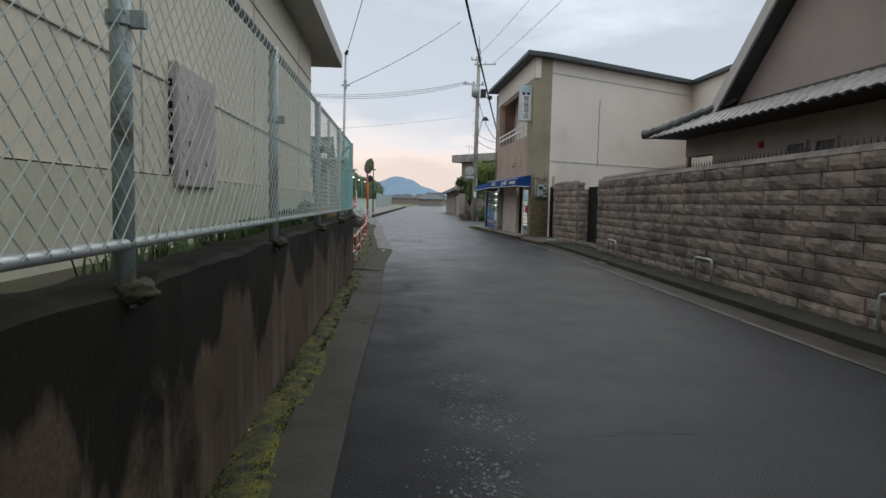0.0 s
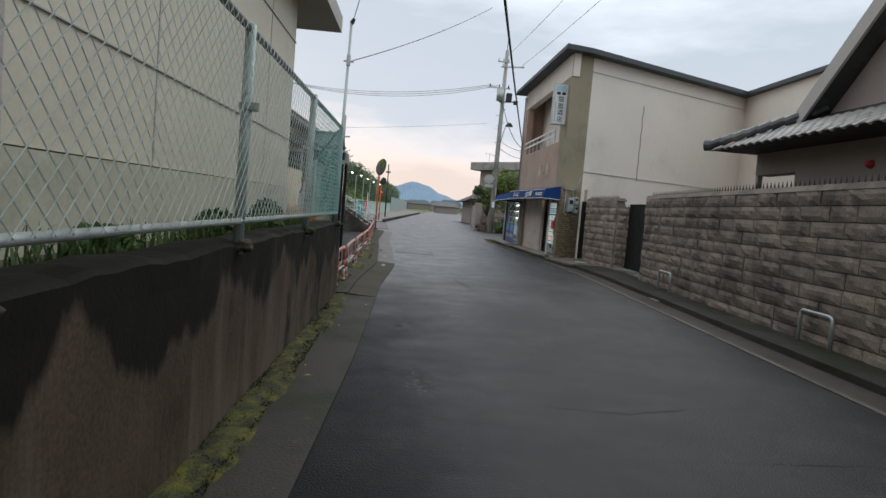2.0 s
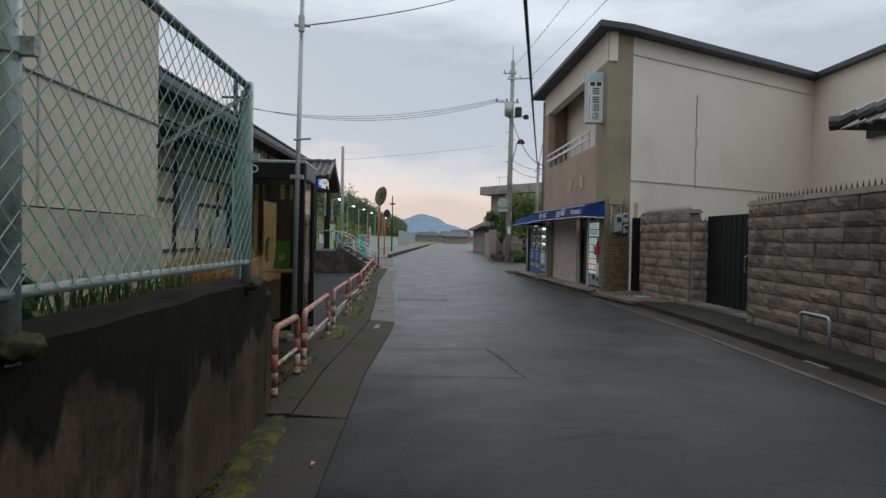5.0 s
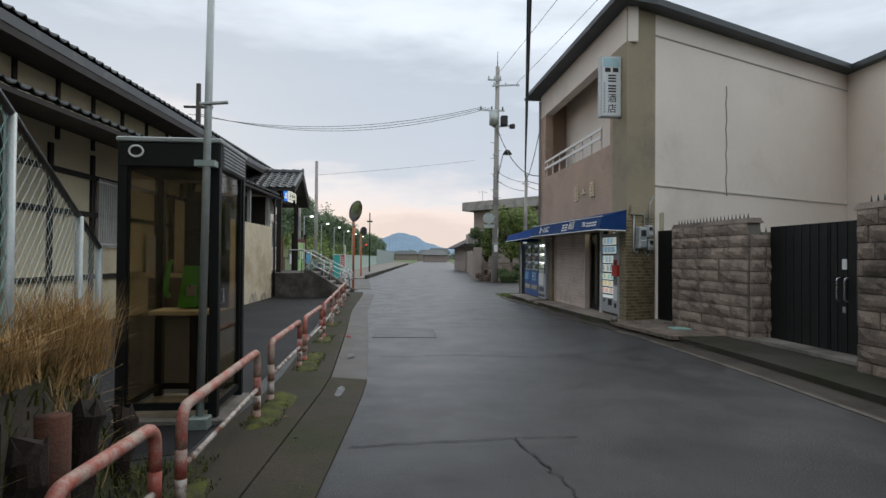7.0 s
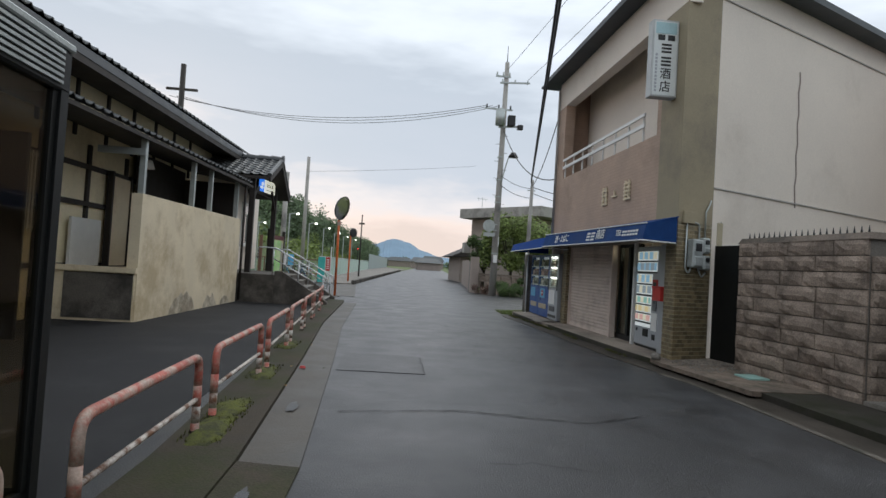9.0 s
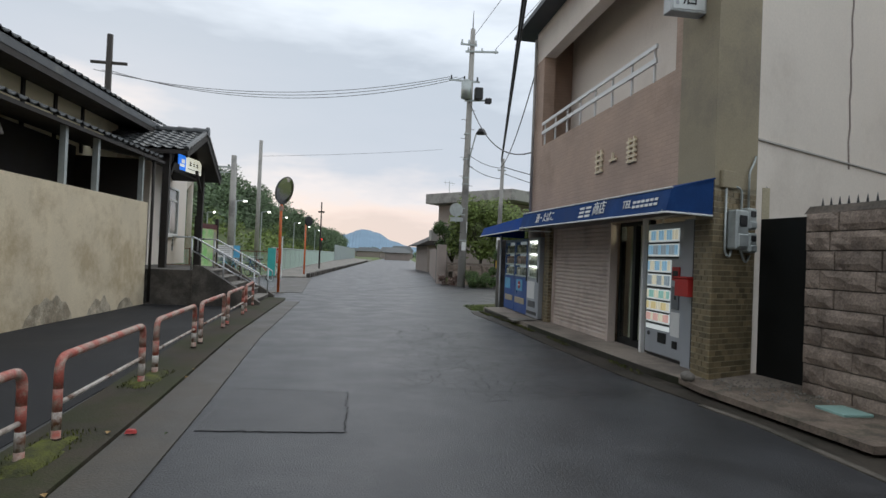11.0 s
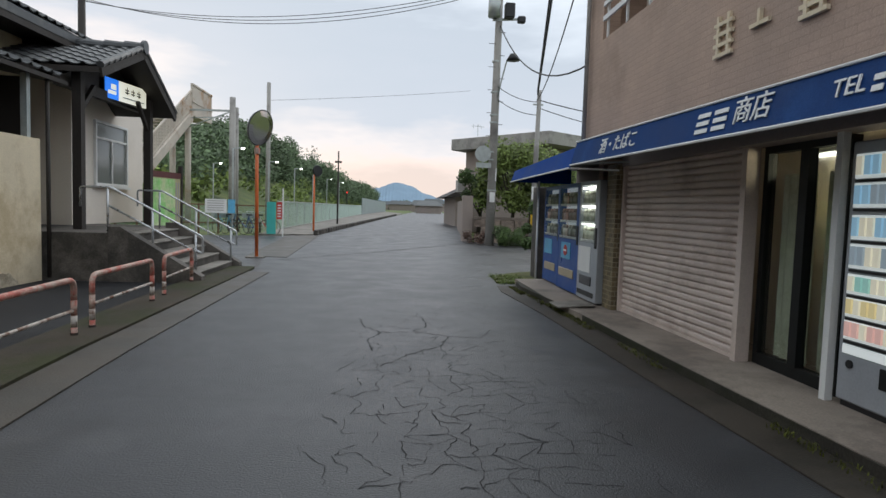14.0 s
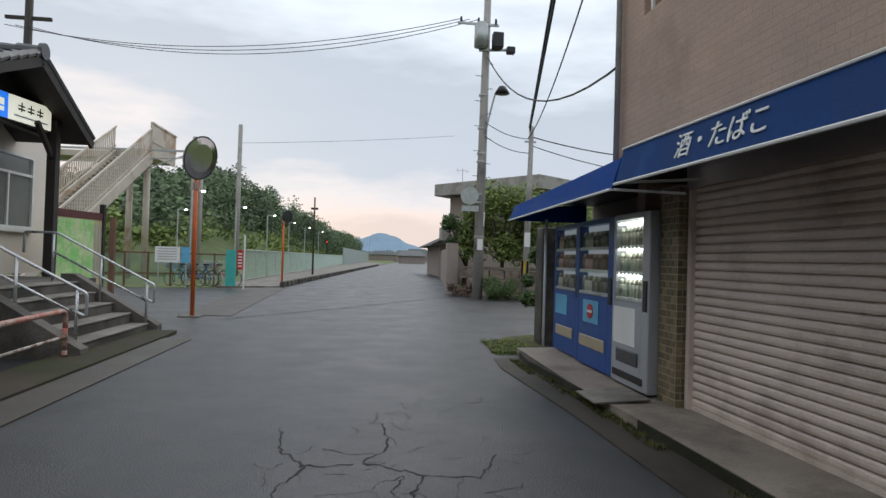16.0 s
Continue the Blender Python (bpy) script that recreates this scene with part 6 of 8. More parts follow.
lamp_in = thing("porch_lamp", (-4.6, 26.3, 3.2), "white shaded porch lamp under the lean-to", "lamp")
part("shade", mesh(rod((-4.6, 26.3, 3.1), (-4.6, 26.3, 3.28), 0.16, 0.1, 14)), WHITE, lamp_in, smooth=True)
part("stem", mesh(rod((-4.6, 26.3, 3.28), (-4.6, 26.3, 3.5), 0.015)), DARK, lamp_in)
part("stained_face", mesh(slab(-5.1, -3.9, 24.225, 24.25, 0.05, 0.88)), CONCRETE_DK, station, "dark stained platform face")
part("porch_beam", mesh(beam((-4.7, 24.3, 3.15), (-3.86, 24.32, 3.15), 0.09, 0.12)), GALV, station)
part("porch_end_wall", mesh(slab(-5.3, -3.8, 30.62, 30.7, 0.84, 3.4)), DARKWOOD, station)
pipe_w = thing("rain_pipe", (-3.5, 30.75, 0), "brown rain pipe at the parapet end", "rain pipe")
part("pipe", mesh(tube([(-3.5, 30.72, 0.05), (-3.5, 30.72, 3.4)], 0.035)), DARKWOOD, pipe_w, smooth=True)
ow = thing("window_5", (-4.38, 35.4, 2.0), "white-framed sliding office window", "window", kind="structure")
WA, WB = 34.25, 35.95
part("frame", mesh(slab(-4.4, -4.34, WA, WA + 0.06, 1.72, 3.2), slab(-4.4, -4.34, WB - 0.06, WB, 1.72, 3.2), slab(-4.4, -4.34, WA + 0.06, WB - 0.06, 3.14, 3.2), slab(-4.4, -4.34, WA + 0.06, WB - 0.06, 1.72, 1.78), slab(-4.4, -4.35, WA + 0.06, WB - 0.06, 2.78, 2.83), slab(-4.4, -4.35, 35.07, 35.12, 1.78, 2.78)), WHITE, ow)
part("window_sill", mesh(slab(-4.4, -4.3, WA - 0.05, WB + 0.05, 1.66, 1.715)), WHITE, ow)
part("pane", mesh(slab(-4.395, -4.385, WA + 0.06, WB - 0.06, 1.78, 3.14)), material("dark_window", (0.2, 0.215, 0.2), 0.08, 0.05, bump=0, gloss=0.8), ow)
bench = thing("waiting_bench", (-6.5, 32, 0.83), "dark wooden waiting bench inside the station", "bench")
part("seat", mesh(slab(-6.8, -6.3, 31.2, 33.0, 1.2, 1.26)), DARKWOOD, bench)
part("leg", mesh(slab(-6.75, -6.4, 31.3, 31.4, 0.83, 1.2), slab(-6.75, -6.4, 32.8, 32.9, 0.83, 1.2)), DARKWOOD, bench)
# unseen fill light, added to warm the hall; it has no fixture
hall_fill = new("hall_fill", bpy.data.lights.new("hall_fill", "POINT"))
hall_fill.data.energy, hall_fill.data.color, hall_fill.data.shadow_soft_size = 40, (1.0, 0.86, 0.6), 0.2
hall_fill.location = (-6.0, 32.0, 3.4)

sgn = thing("station_sign", (-3.2, 33.8, 3.9), "lit white and blue station name sign", "sign")
P0, P1 = Vector((-3.66, 33.1, 3.52)), Vector((-3.42, 34.5, 3.52))
dr = (P1 - P0).normalized()
yaw_s = math.degrees(math.atan2(dr.y, dr.x))
SP = pose(*P0, 0, 0, yaw_s)
part("case", mesh(placed(slab(0, 1.5, -0.02, 0.1, -0.02, 0.44, 0.01), SP)), DARK, sgn)
part("blue_panel", mesh(placed(slab(0.01, 0.46, -0.035, -0.02, 0.0, 0.42), SP)), SIGN_BLUE, sgn, "lit blue panel")
part("white_panel", mesh(placed(slab(0.47, 1.49, -0.035, -0.02, 0.0, 0.42), SP)), SIGN_LIT, sgn, "lit cream panel")
part("emblem", mesh(placed(slab(0.1, 0.37, -0.04, -0.034, 0.1, 0.17), SP), placed(slab(0.2, 0.37, -0.04, -0.034, 0.2, 0.31), SP)), SIGN_LIT, sgn, "plain white emblem")
for k in range(3):
    part("letter_bar", mesh(placed(slab(0.68 + 0.22 * k, 0.84 + 0.22 * k, -0.04, -0.034, 0.2, 0.23), SP), placed(slab(0.68 + 0.22 * k, 0.84 + 0.22 * k, -0.04, -0.034, 0.26, 0.285), SP), placed(slab(0.75 + 0.22 * k, 0.775 + 0.22 * k, -0.04, -0.034, 0.17, 0.34), SP)), DARK, sgn)
part("letter_bar", mesh(placed(slab(0.6, 1.4, -0.04, -0.034, 0.08, 0.11), SP)), SILVER, sgn)

board = thing("map_board", (-3.4, 36.0, 0), "green illustrated area map on a framed notice board", "notice board")
MP = pose(-3.55, 35.15, 0, 0, 0, math.degrees(math.atan2(1.55, 0.25)))
part("panel", mesh(placed(slab(0, 1.55, 0.0, 0.06, 0.55, 2.15), MP)), material("board_cream", (0.5, 0.45, 0.25), 0.5), board)
part("map", mesh(placed(slab(0.05, 1.25, -0.012, 0.0, 0.62, 1.98), MP)), MAPGREEN, board, "bright green printed map")
part("heading", mesh(placed(slab(0.0, 1.55, -0.014, 0.0, 2.0, 2.15), MP)), material("heading_maroon", (0.12, 0.03, 0.03), 0.5), board)
for k in range(9):
    part("map_patch", mesh(placed(slab(0.12 + 0.12 * k % 1.0, 0.26 + 0.12 * k % 1.0, -0.016, -0.011, 0.7 + 0.29 * k % 1.1, 0.8 + 0.29 * k % 1.1), MP)), material("map_tone", (0.5, 0.7, 0.35), 0.5) if k == 0 else bpy.data.materials["map_tone"], board)
part("text_bar", mesh(placed(slab(1.3, 1.36, -0.008, 0.0, 0.7, 1.9), MP), placed(slab(1.42, 1.48, -0.008, 0.0, 0.9, 1.9), MP)), SOFFIT, board)
for u in (-0.06, 1.55):
    part("post", mesh(placed(slab(u, u + 0.08, -0.03, 0.07, 0, 2.35), MP)), DARKWOOD, board)

# convex mirror
cap_m = pose(-1.08, 35.9, 3.36, 104, 0, 62)
b = mesh(placed(rod((0, 0, -0.05), (0, 0, 0.03), 0.42, 0.47, 28), cap_m))
part("back_shell", b, DARK, mirror, "dark mirror shell")
part("face", mesh(placed(rod((0, 0, 0.03), (0, 0, 0.05), 0.44, 0.3, 28), cap_m)), MIRROR, mirror, "convex mirror face")
part("arm", mesh(tube([(-1.17, 36.0, 3.3), (-1.1, 35.94, 3.36)], 0.025)), ORANGE, mirror)
part("band", mesh(rod((-1.16, 36.0, 2.7), (-1.16, 36.0, 2.85), 0.07, seg=10)), RUSTRED, mirror)
part("collar", mesh(slab(-1.4, -0.95, 35.8, 36.2, -0.05, 0.03)), CONCRETE, mirror)

# ---------------------------------------------------------------- poles, arms and cables


def wire(name, p, q, sag, r, label, host=None, n=14):
    a, b = Vector(p), Vector(q)
    pts = []
    for k in range(n + 1):
        s = k / n
        pts.append(a.lerp(b, s) - Vector((0, 0, 4 * sag * s * (1 - s))))
    o = part(name, mesh(tube(pts, r, 5)), CABLE, host)
    if not host:
        tagged(o, label, "cable", "overhead cables")
    return o


BP = Vector((6.38, 44.0, 0))
for z, x0, x1 in ((11.6, -0.5, 0.3), (11.25, -0.25, 1.35), (9.85, -1.0, 0.5), (8.9, -0.2, 1.1)):
    part("cross_arm", mesh(beam((BP.x + x0, 43.85, z), (BP.x + x1, 43.9, z + (0.12 if x1 > 1 else 0)), 0.07, 0.08)), GALV, big_pole)
    for k in range(3):
        x = BP.x + x0 + (x1 - x0) * (0.08 + 0.42 * k)
        part("insulator", mesh(rod((x, 43.85, z + 0.03), (x, 43.85, z + 0.22), 0.05, 0.035, 8)), DARK if z < 11 else GALV, big_pole)
part("lightning_rod", mesh(rod((6.47, 44, 12.3), (6.48, 44, 13.3), 0.03, 0.012)), DARK, big_pole)
part("transformer", mesh(rod((6.2, 43.65, 8.95), (6.2, 43.65, 9.75), 0.24, 0.24, 14), rod((6.2, 43.65, 9.75), (6.2, 43.65, 9.85), 0.24, 0.12, 14)), GALV, big_pole, "grey transformer drum", True)
part("switch_box", mesh(slab(6.62, 7.0, 43.5, 43.85, 8.95, 9.5, 0.03)), DARK, big_pole)
part("switch_box", mesh(slab(7.15, 7.45, 43.6, 43.85, 8.8, 9.05, 0.03)), DARK, big_pole)
for z in (2.2, 4.9, 5.2, 6.1, 7.3):
    part("band", mesh(rod((6.4, 44, z), (6.4, 44, z + 0.06), 0.2 - z * 0.005, seg=12)), GALV, big_pole)
for k in range(14):
    z = 2.6 + k * 0.45
    part("step_bolt", mesh(rod((6.4, 43.9, z), (6.4 + (0.32 if k % 2 else -0.32), 43.9, z), 0.012, seg=5)), DARK, big_pole)
part("name_plate", mesh(slab(6.3, 6.5, 43.79, 43.81, 1.75, 2.15)), WHITE, big_pole)
part("warning_plate", mesh(slab(6.5, 6.54, 43.79, 43.82, 2.6, 3.1)), WHITE, big_pole)
lampx = thing("street_lamp", (6.55, 43.8, 6.4), "dark dish street lamp on a bent arm", "street lamp")
part("arm", mesh(tube(bent([(6.48, 43.85, 5.9), (6.6, 43.7, 6.6), (6.75, 43.5, 7.35), (6.85, 43.4, 7.4)], 0.2), 0.03)), GALV, lampx, smooth=True)
part("shade", mesh(rod((6.95, 43.35, 7.25), (6.95, 43.35, 7.5), 0.27, 0.12, 16)), DARK, lampx, smooth=True)
sgnb = thing("road_sign", (6.0, 43.7, 3.4), "grey backs of a round road sign and plate on the pole", "road sign")
part("disc", mesh(rod((5.95, 43.62, 3.65), (5.95, 43.65, 3.65), 0.32, 0.32, 24)), GALV, sgnb)
part("plate", mesh(slab(5.68, 6.28, 43.6, 43.63, 3.1, 3.3)), GALV, sgnb)
part("bracket", mesh(beam((5.95, 43.66, 3.75), (6.4, 43.85, 3.75), 0.04, 0.05), beam((5.95, 43.66, 3.45), (6.4, 43.85, 3.45), 0.04, 0.05), slab(5.93, 5.97, 43.64, 43.68, 3.05, 3.95)), GALV, sgnb)
for k in range(6):
    a = k * math.pi / 3
    part("guard_stripe", mesh(slab(7.94 + 0.1 * math.cos(a) - 0.03, 7.94 + 0.1 * math.cos(a) + 0.03, 43.3 + 0.1 * math.sin(a) - 0.05, 43.3 + 0.1 * math.sin(a) + 0.05, 0.75, 1.4)), (material("guard_yellow", (0.6, 0.38, 0.02), 0.5) if k == 0 else bpy.data.materials["guard_yellow"]) if k % 2 == 0 else BLACK, pole_2)
part("plate", mesh(slab(7.85, 8.05, 43.14, 43.17, 1.9, 2.4)), WHITE, pole_2)
part("arm", mesh(beam((7.8, 43.3, 5.6), (8.2, 43.3, 5.6), 0.05, 0.06)), GALV, pole_2)

wire("cable", (7.96, 43.3, 6.1), (-4.4, -12, 9.0), 0.5, 0.035, "thick black cable bundle over the road", n=24)
wire("cable", (7.98, 43.35, 6.0), (-4.3, -12, 8.95), 0.58, 0.03, "second black cable over the road", n=24)
wire("cable", (6.5, 43.9, 12.0), (8.4, -14, 12.6), 0.9, 0.011, "thin high wire over the shop", n=20)
wire("cable", (7.6, 43.9, 11.5), (9.6, -14, 12.2), 0.9, 0.011, "thin high wire over the shop", n=20)
for k in range(3):
    wire("cable", (5.5 + 0.3 * k, 43.85, 10.0), (-12.2 + 0.4 * k, 48.4, 10.2), 0.95 + 0.12 * k, 0.014, "sagging wire crossing to the station pole", n=20)
wire("cable", (6.5, 43.9, 8.7), (6.63, 31, 4.8), 1.3, 0.022, "slack cable from pole to shop")
wire("cable", (7.9, 43.2, 5.7), (5.35, 29.0, 6.3), 0.5, 0.016, "slack cable from pole to shop")
wire("cable", (7.94, 43.3, 5.8), (16, 40, 5.0), 0.5, 0.02, "cable to the neighbouring house")
wire("cable", (7.94, 43.3, 5.5), (16, 41, 4.4), 0.5, 0.016, "cable to the neighbouring house")
wire("cable", (6.4, 43.9, 6.4), (7.94, 43.3, 5.7), 0.15, 0.014, "short cable between the poles")
wire("cable", (6.4, 43.9, 5.9), (7.94, 43.3, 5.2), 0.15, 0.014, "short cable between the poles")
wire("cable", (-1.0, 14.9, 4.1), (2.62, 22.6, 7.98), 0.12, 0.009, "thin service wire to the cable bundle")
wire("cable", (-1.0, 14.9, 4.88), (0.6, 8.5, 7.9), 0.15, 0.008, "thin service wire over the road")
wire("cable", (-6.0, 62.2, 8.4), (8.83, 70, 11.23), 0.1, 0.011, "far wire across the road")


def plain_pole(x, y, h, r, mat, label, arm=None):
    p = thing("pole", (x, y, 0), label, "pole")
    part("shaft", mesh(rod((x, y, -0.3), (x, y, h), r, r * 0.75, 12)), mat, p, smooth=True)
    if arm:
        part("cross_arm", mesh(beam((x - arm[1], y, arm[0]), (x + arm[1], y, arm[0]), 0.12, 0.14)), mat, p)
    return p


plain_pole(-11.9, 49.5, 12.4, 0.2, DARKWOOD, "dark timber railway pole with one cross arm", (10.9, 0.9))
plain_pole(-6.1, 53.3, 7.0, 0.2, POLE, "concrete railway mast beside the footbridge")
plain_pole(-6.4, 55.5, 6.8, 0.12, POLE, "slim concrete railway mast")
plain_pole(-5.96, 62.3, 9.6, 0.17, POLE, "tall concrete pole behind the bicycles")
plain_pole(-1.5, 66.0, 5.5, 0.07, DARKWOOD, "dark pole beside the far road", (4.7, 0.25))
op = plain_pole(-1.6, 52.0, 3.35, 0.055, ORANGE, "orange post of a second traffic mirror")
part("mirror", mesh(rod((-1.45, 51.95, 3.2), (-1.4, 51.9, 3.2), 0.3, 0.28, 18)), DARK, op)
gantry = thing("catenary_gantry", (-9, 54, 0), "steel railway gantry arms behind the footbridge", "gantry")
part("arm", mesh(beam((-13, 54, 6.3), (-6.1, 53.4, 6.3), 0.1, 0.1), beam((-9, 53.7, 5.2), (-6.1, 53.4, 6.3), 0.06, 0.06), beam((-13, 54, 5.6), (-6.1, 53.4, 6.0), 0.05, 0.05)), GALV, gantry)

for x, y, z in ((-4.7, 49.8, 4.0), (-4.4, 57, 3.9), (-4.3, 66.5, 4.1), (-4.2, 77, 4.2), (-4.0, 88, 4.3), (-3.6, 100, 4.4), (-9, 62, 4.0)):
    l = thing("platform_lamp", (x, y, 0), "lit platform lamp on a slim post", "lamp", "platform lamps")
    part("post", mesh(rod((x - 0.5, y, 0), (x - 0.5, y, z), 0.04)), GALV, l)
    part("arm", mesh(tube([(x - 0.5, y, z), (x, y, z + 0.06)], 0.025, 6)), GALV, l)
    part("head", mesh(rod((x - 0.08, y - 0.1, z), (x + 0.08, y - 0.1, z + 0.02), 0.042, 0.042, 10)), LAMP, l, "glowing lamp head")
sigr = thing("signal_lamp", (-3.4, 105, 0), "red railway signal light on a post", "signal")
part("post", mesh(rod((-3.4, 105, 0), (-3.4, 105, 3.6), 0.06)), DARK, sigr)
part("lens", mesh(rod((-3.4, 104.9, 3.3), (-3.4, 104.7, 3.3), 0.09, 0.09, 12)), glow("signal_red", (1, 0.03, 0.02), 2, (0.5, 0.02, 0.02)), sigr)

# ---------------------------------------------------------------- footbridge
fb = thing("footbridge", (-9, 52, 0), "pale painted steel station footbridge with rusting balustrades", "footbridge")
FBM = material("bridge_paint", (0.5, 0.44, 0.37), 0.6, 0.15, 1.0, 40, 0.1, col2=(0.36, 0.22, 0.12), blotch=0.35)
X0, X1 = -10.1, -8.4
part("landing", mesh(slab(X0, X1, 54, 57.5, 6.1, 6.35)), FBM, fb)
part("span", mesh(slab(-30, X0, 55.2, 57.3, 6.1, 6.4)), FBM, fb)
part("end_panel", mesh(slab(X1 - 0.06, X1 + 0.04, 53.9, 57.5, 6.05, 7.75)), FBM, fb)
part("end_panel_rib", mesh(slab(X1 + 0.04, X1 + 0.08, 53.9, 57.5, 6.75, 6.85), slab(X1 + 0.04, X1 + 0.08, 53.9, 57.5, 7.65, 7.75)), FBM, fb)
for x in (X0, X1):
    part("string", mesh(hull([(x - 0.06, 54, 5.75), (x - 0.06, 54, 6.3), (x - 0.06, 43, 0.35), (x - 0.06, 43, -0.1)], [(x + 0.06, 54, 5.75), (x + 0.06, 54, 6.3), (x + 0.06, 43, 0.35), (x + 0.06, 43, -0.1)])), FBM, fb)
    part("hand_bar", mesh(beam((x, 54, 7.45), (x, 43, 1.45), 0.07, 0.09), beam((x, 54, 6.5), (x, 43, 0.5), 0.05, 0.06)), FBM, fb)
    for k in range(56):
        y = 43.1 + k * 0.195
        z = 0.4 + (y - 43) * 6.0 / 11
        part("baluster", mesh(slab(x - 0.02, x + 0.02, y, y + 0.06, z, z + 1.05)), FBM, fb)
for k in range(32):
    y = 43.2 + k * 0.345
    z = 0.1 + (y - 43) * 6.0 / 11
    part("tread", mesh(slab(X0, X1, y, y + 0.33, z, z + 0.05)), FBM, fb)
for x, y in ((-9.0, 55.2), (-9.9, 55.4), (-9.2, 50.0)):
    part("column", mesh(rod((x, y, -0.1), (x, y, 6.1 if y > 54 else 3.8), 0.16, seg=12)), FBM, fb, smooth=True)

# ---------------------------------------------------------------- far left side: fence, bicycles, boards, kerb blocks
ff = thing("mesh_fence", (-1, 70, 0), "pale green mesh fence along the railway", "fence")


def ffx(y):
    return -3.55 + (y - 53) * 0.019


for k in range(25):
    y = 52.6 + k * 3.0
    part("post", mesh(rod((ffx(y), y, 0), (ffx(y), y, 1.6), 0.035, seg=6)), GALV, ff)
part("wire_mesh", mesh(net((ffx(52.6), 52.6), (ffx(125), 125), 0.1, 1.55, 0.11, 0.006)), material("veil_green", (0.34, 0.42, 0.36), 0.6, 0.1), ff, kind="stuff")
part("rail", mesh(tube([(ffx(52.6), 52.6, 1.55), (ffx(125), 125, 1.55)], 0.025, 6), tube([(ffx(52.6), 52.6, 0.1), (ffx(125), 125, 0.1)], 0.025, 6)), GALV, ff)
ff2 = thing("panel_fence", (1.2, 130, 0), "grey panel fence further along the railway", "fence")
part("panel", mesh(hull([(-2.2, 125.5, 0), (1.6, 215, 0), (1.7, 215, 0), (-2.1, 125.5, 0)], [(-2.2, 125.5, 2.9), (1.6, 215, 3.0), (1.7, 215, 3.0), (-2.1, 125.5, 2.9)])), material("panel_grey", (0.26, 0.31, 0.3), 0.7, 0.15, 0.4, 10, 0.05), ff2)
left_f = thing("rusty_fence", (-6, 46, 0), "low rusty wire fence beside the station", "fence")
RUSTF = material("fence_rust", (0.14, 0.075, 0.045), 0.8, 0.25, 4, 50, 0.2)
for k in range(9):
    x = -9.0 + k * 0.75
    part("post", mesh(slab(x - 0.03, x + 0.03, 46.0 + 0.3 * k, 46.06 + 0.3 * k, 0, 1.35)), RUSTF, left_f)
part("rail", mesh(beam((-9, 46.03, 1.3), (-3.0, 48.4, 1.3), 0.04, 0.05), beam((-9, 46.03, 0.5), (-3.0, 48.4, 0.5), 0.04, 0.05)), RUSTF, left_f)
part("wire_mesh", mesh(net((-9, 46.03), (-3.0, 48.4), 0.1, 1.3, 0.1, 0.005)), WIRE_GREEN, left_f, kind="stuff")
rp = thing("rusty_pillar", (-5.2, 42, 0), "rust-brown steel post beside the map board", "post")
part("shaft", mesh(slab(-5.28, -5.14, 41.9, 42.04, 0, 2.35)), RUSTF, rp)
nb = thing("bicycle_notice", (-4.9, 46.9, 0), "white parking notice boards on the fence", "notice board")
part("board", mesh(slab(-5.6, -4.7, 46.75, 46.78, 0.95, 1.55)), WHITE, nb)
part("board", mesh(slab(-4.65, -4.35, 46.8, 46.83, 0.95, 1.55)), PALEBLUE, nb, "blue panel")
part("text_bar", mesh(*[slab(-5.5, -4.8, 46.744, 46.75, 1.05 + 0.1 * k, 1.09 + 0.1 * k) for k in range(5)]), SOFFIT, nb)
part("leg", mesh(slab(-5.5, -5.46, 46.78, 46.82, 0, 1.5), slab(-4.5, -4.46, 46.83, 46.87, 0, 1.5)), GALV, nb)
tb = thing("teal_sign", (-2.75, 46.9, 0), "teal panel with a red sign at the fence end", "sign")
part("panel", mesh(slab(-3.0, -2.62, 46.8, 46.84, 0.1, 1.5)), material("teal_paint", (0.06, 0.4, 0.36), 0.5), tb)
part("red_plate", mesh(slab(-2.58, -2.35, 46.8, 46.83, 0.75, 1.5)), RED, tb)
part("text_bar", mesh(*[slab(-2.54, -2.39, 46.794, 46.8, 0.85 + 0.12 * k, 0.9 + 0.12 * k) for k in range(5)]), WHITE, tb)
part("leg", mesh(rod((-2.32, 46.85, 0), (-2.32, 46.85, 2.1), 0.03)), WHITE, tb)


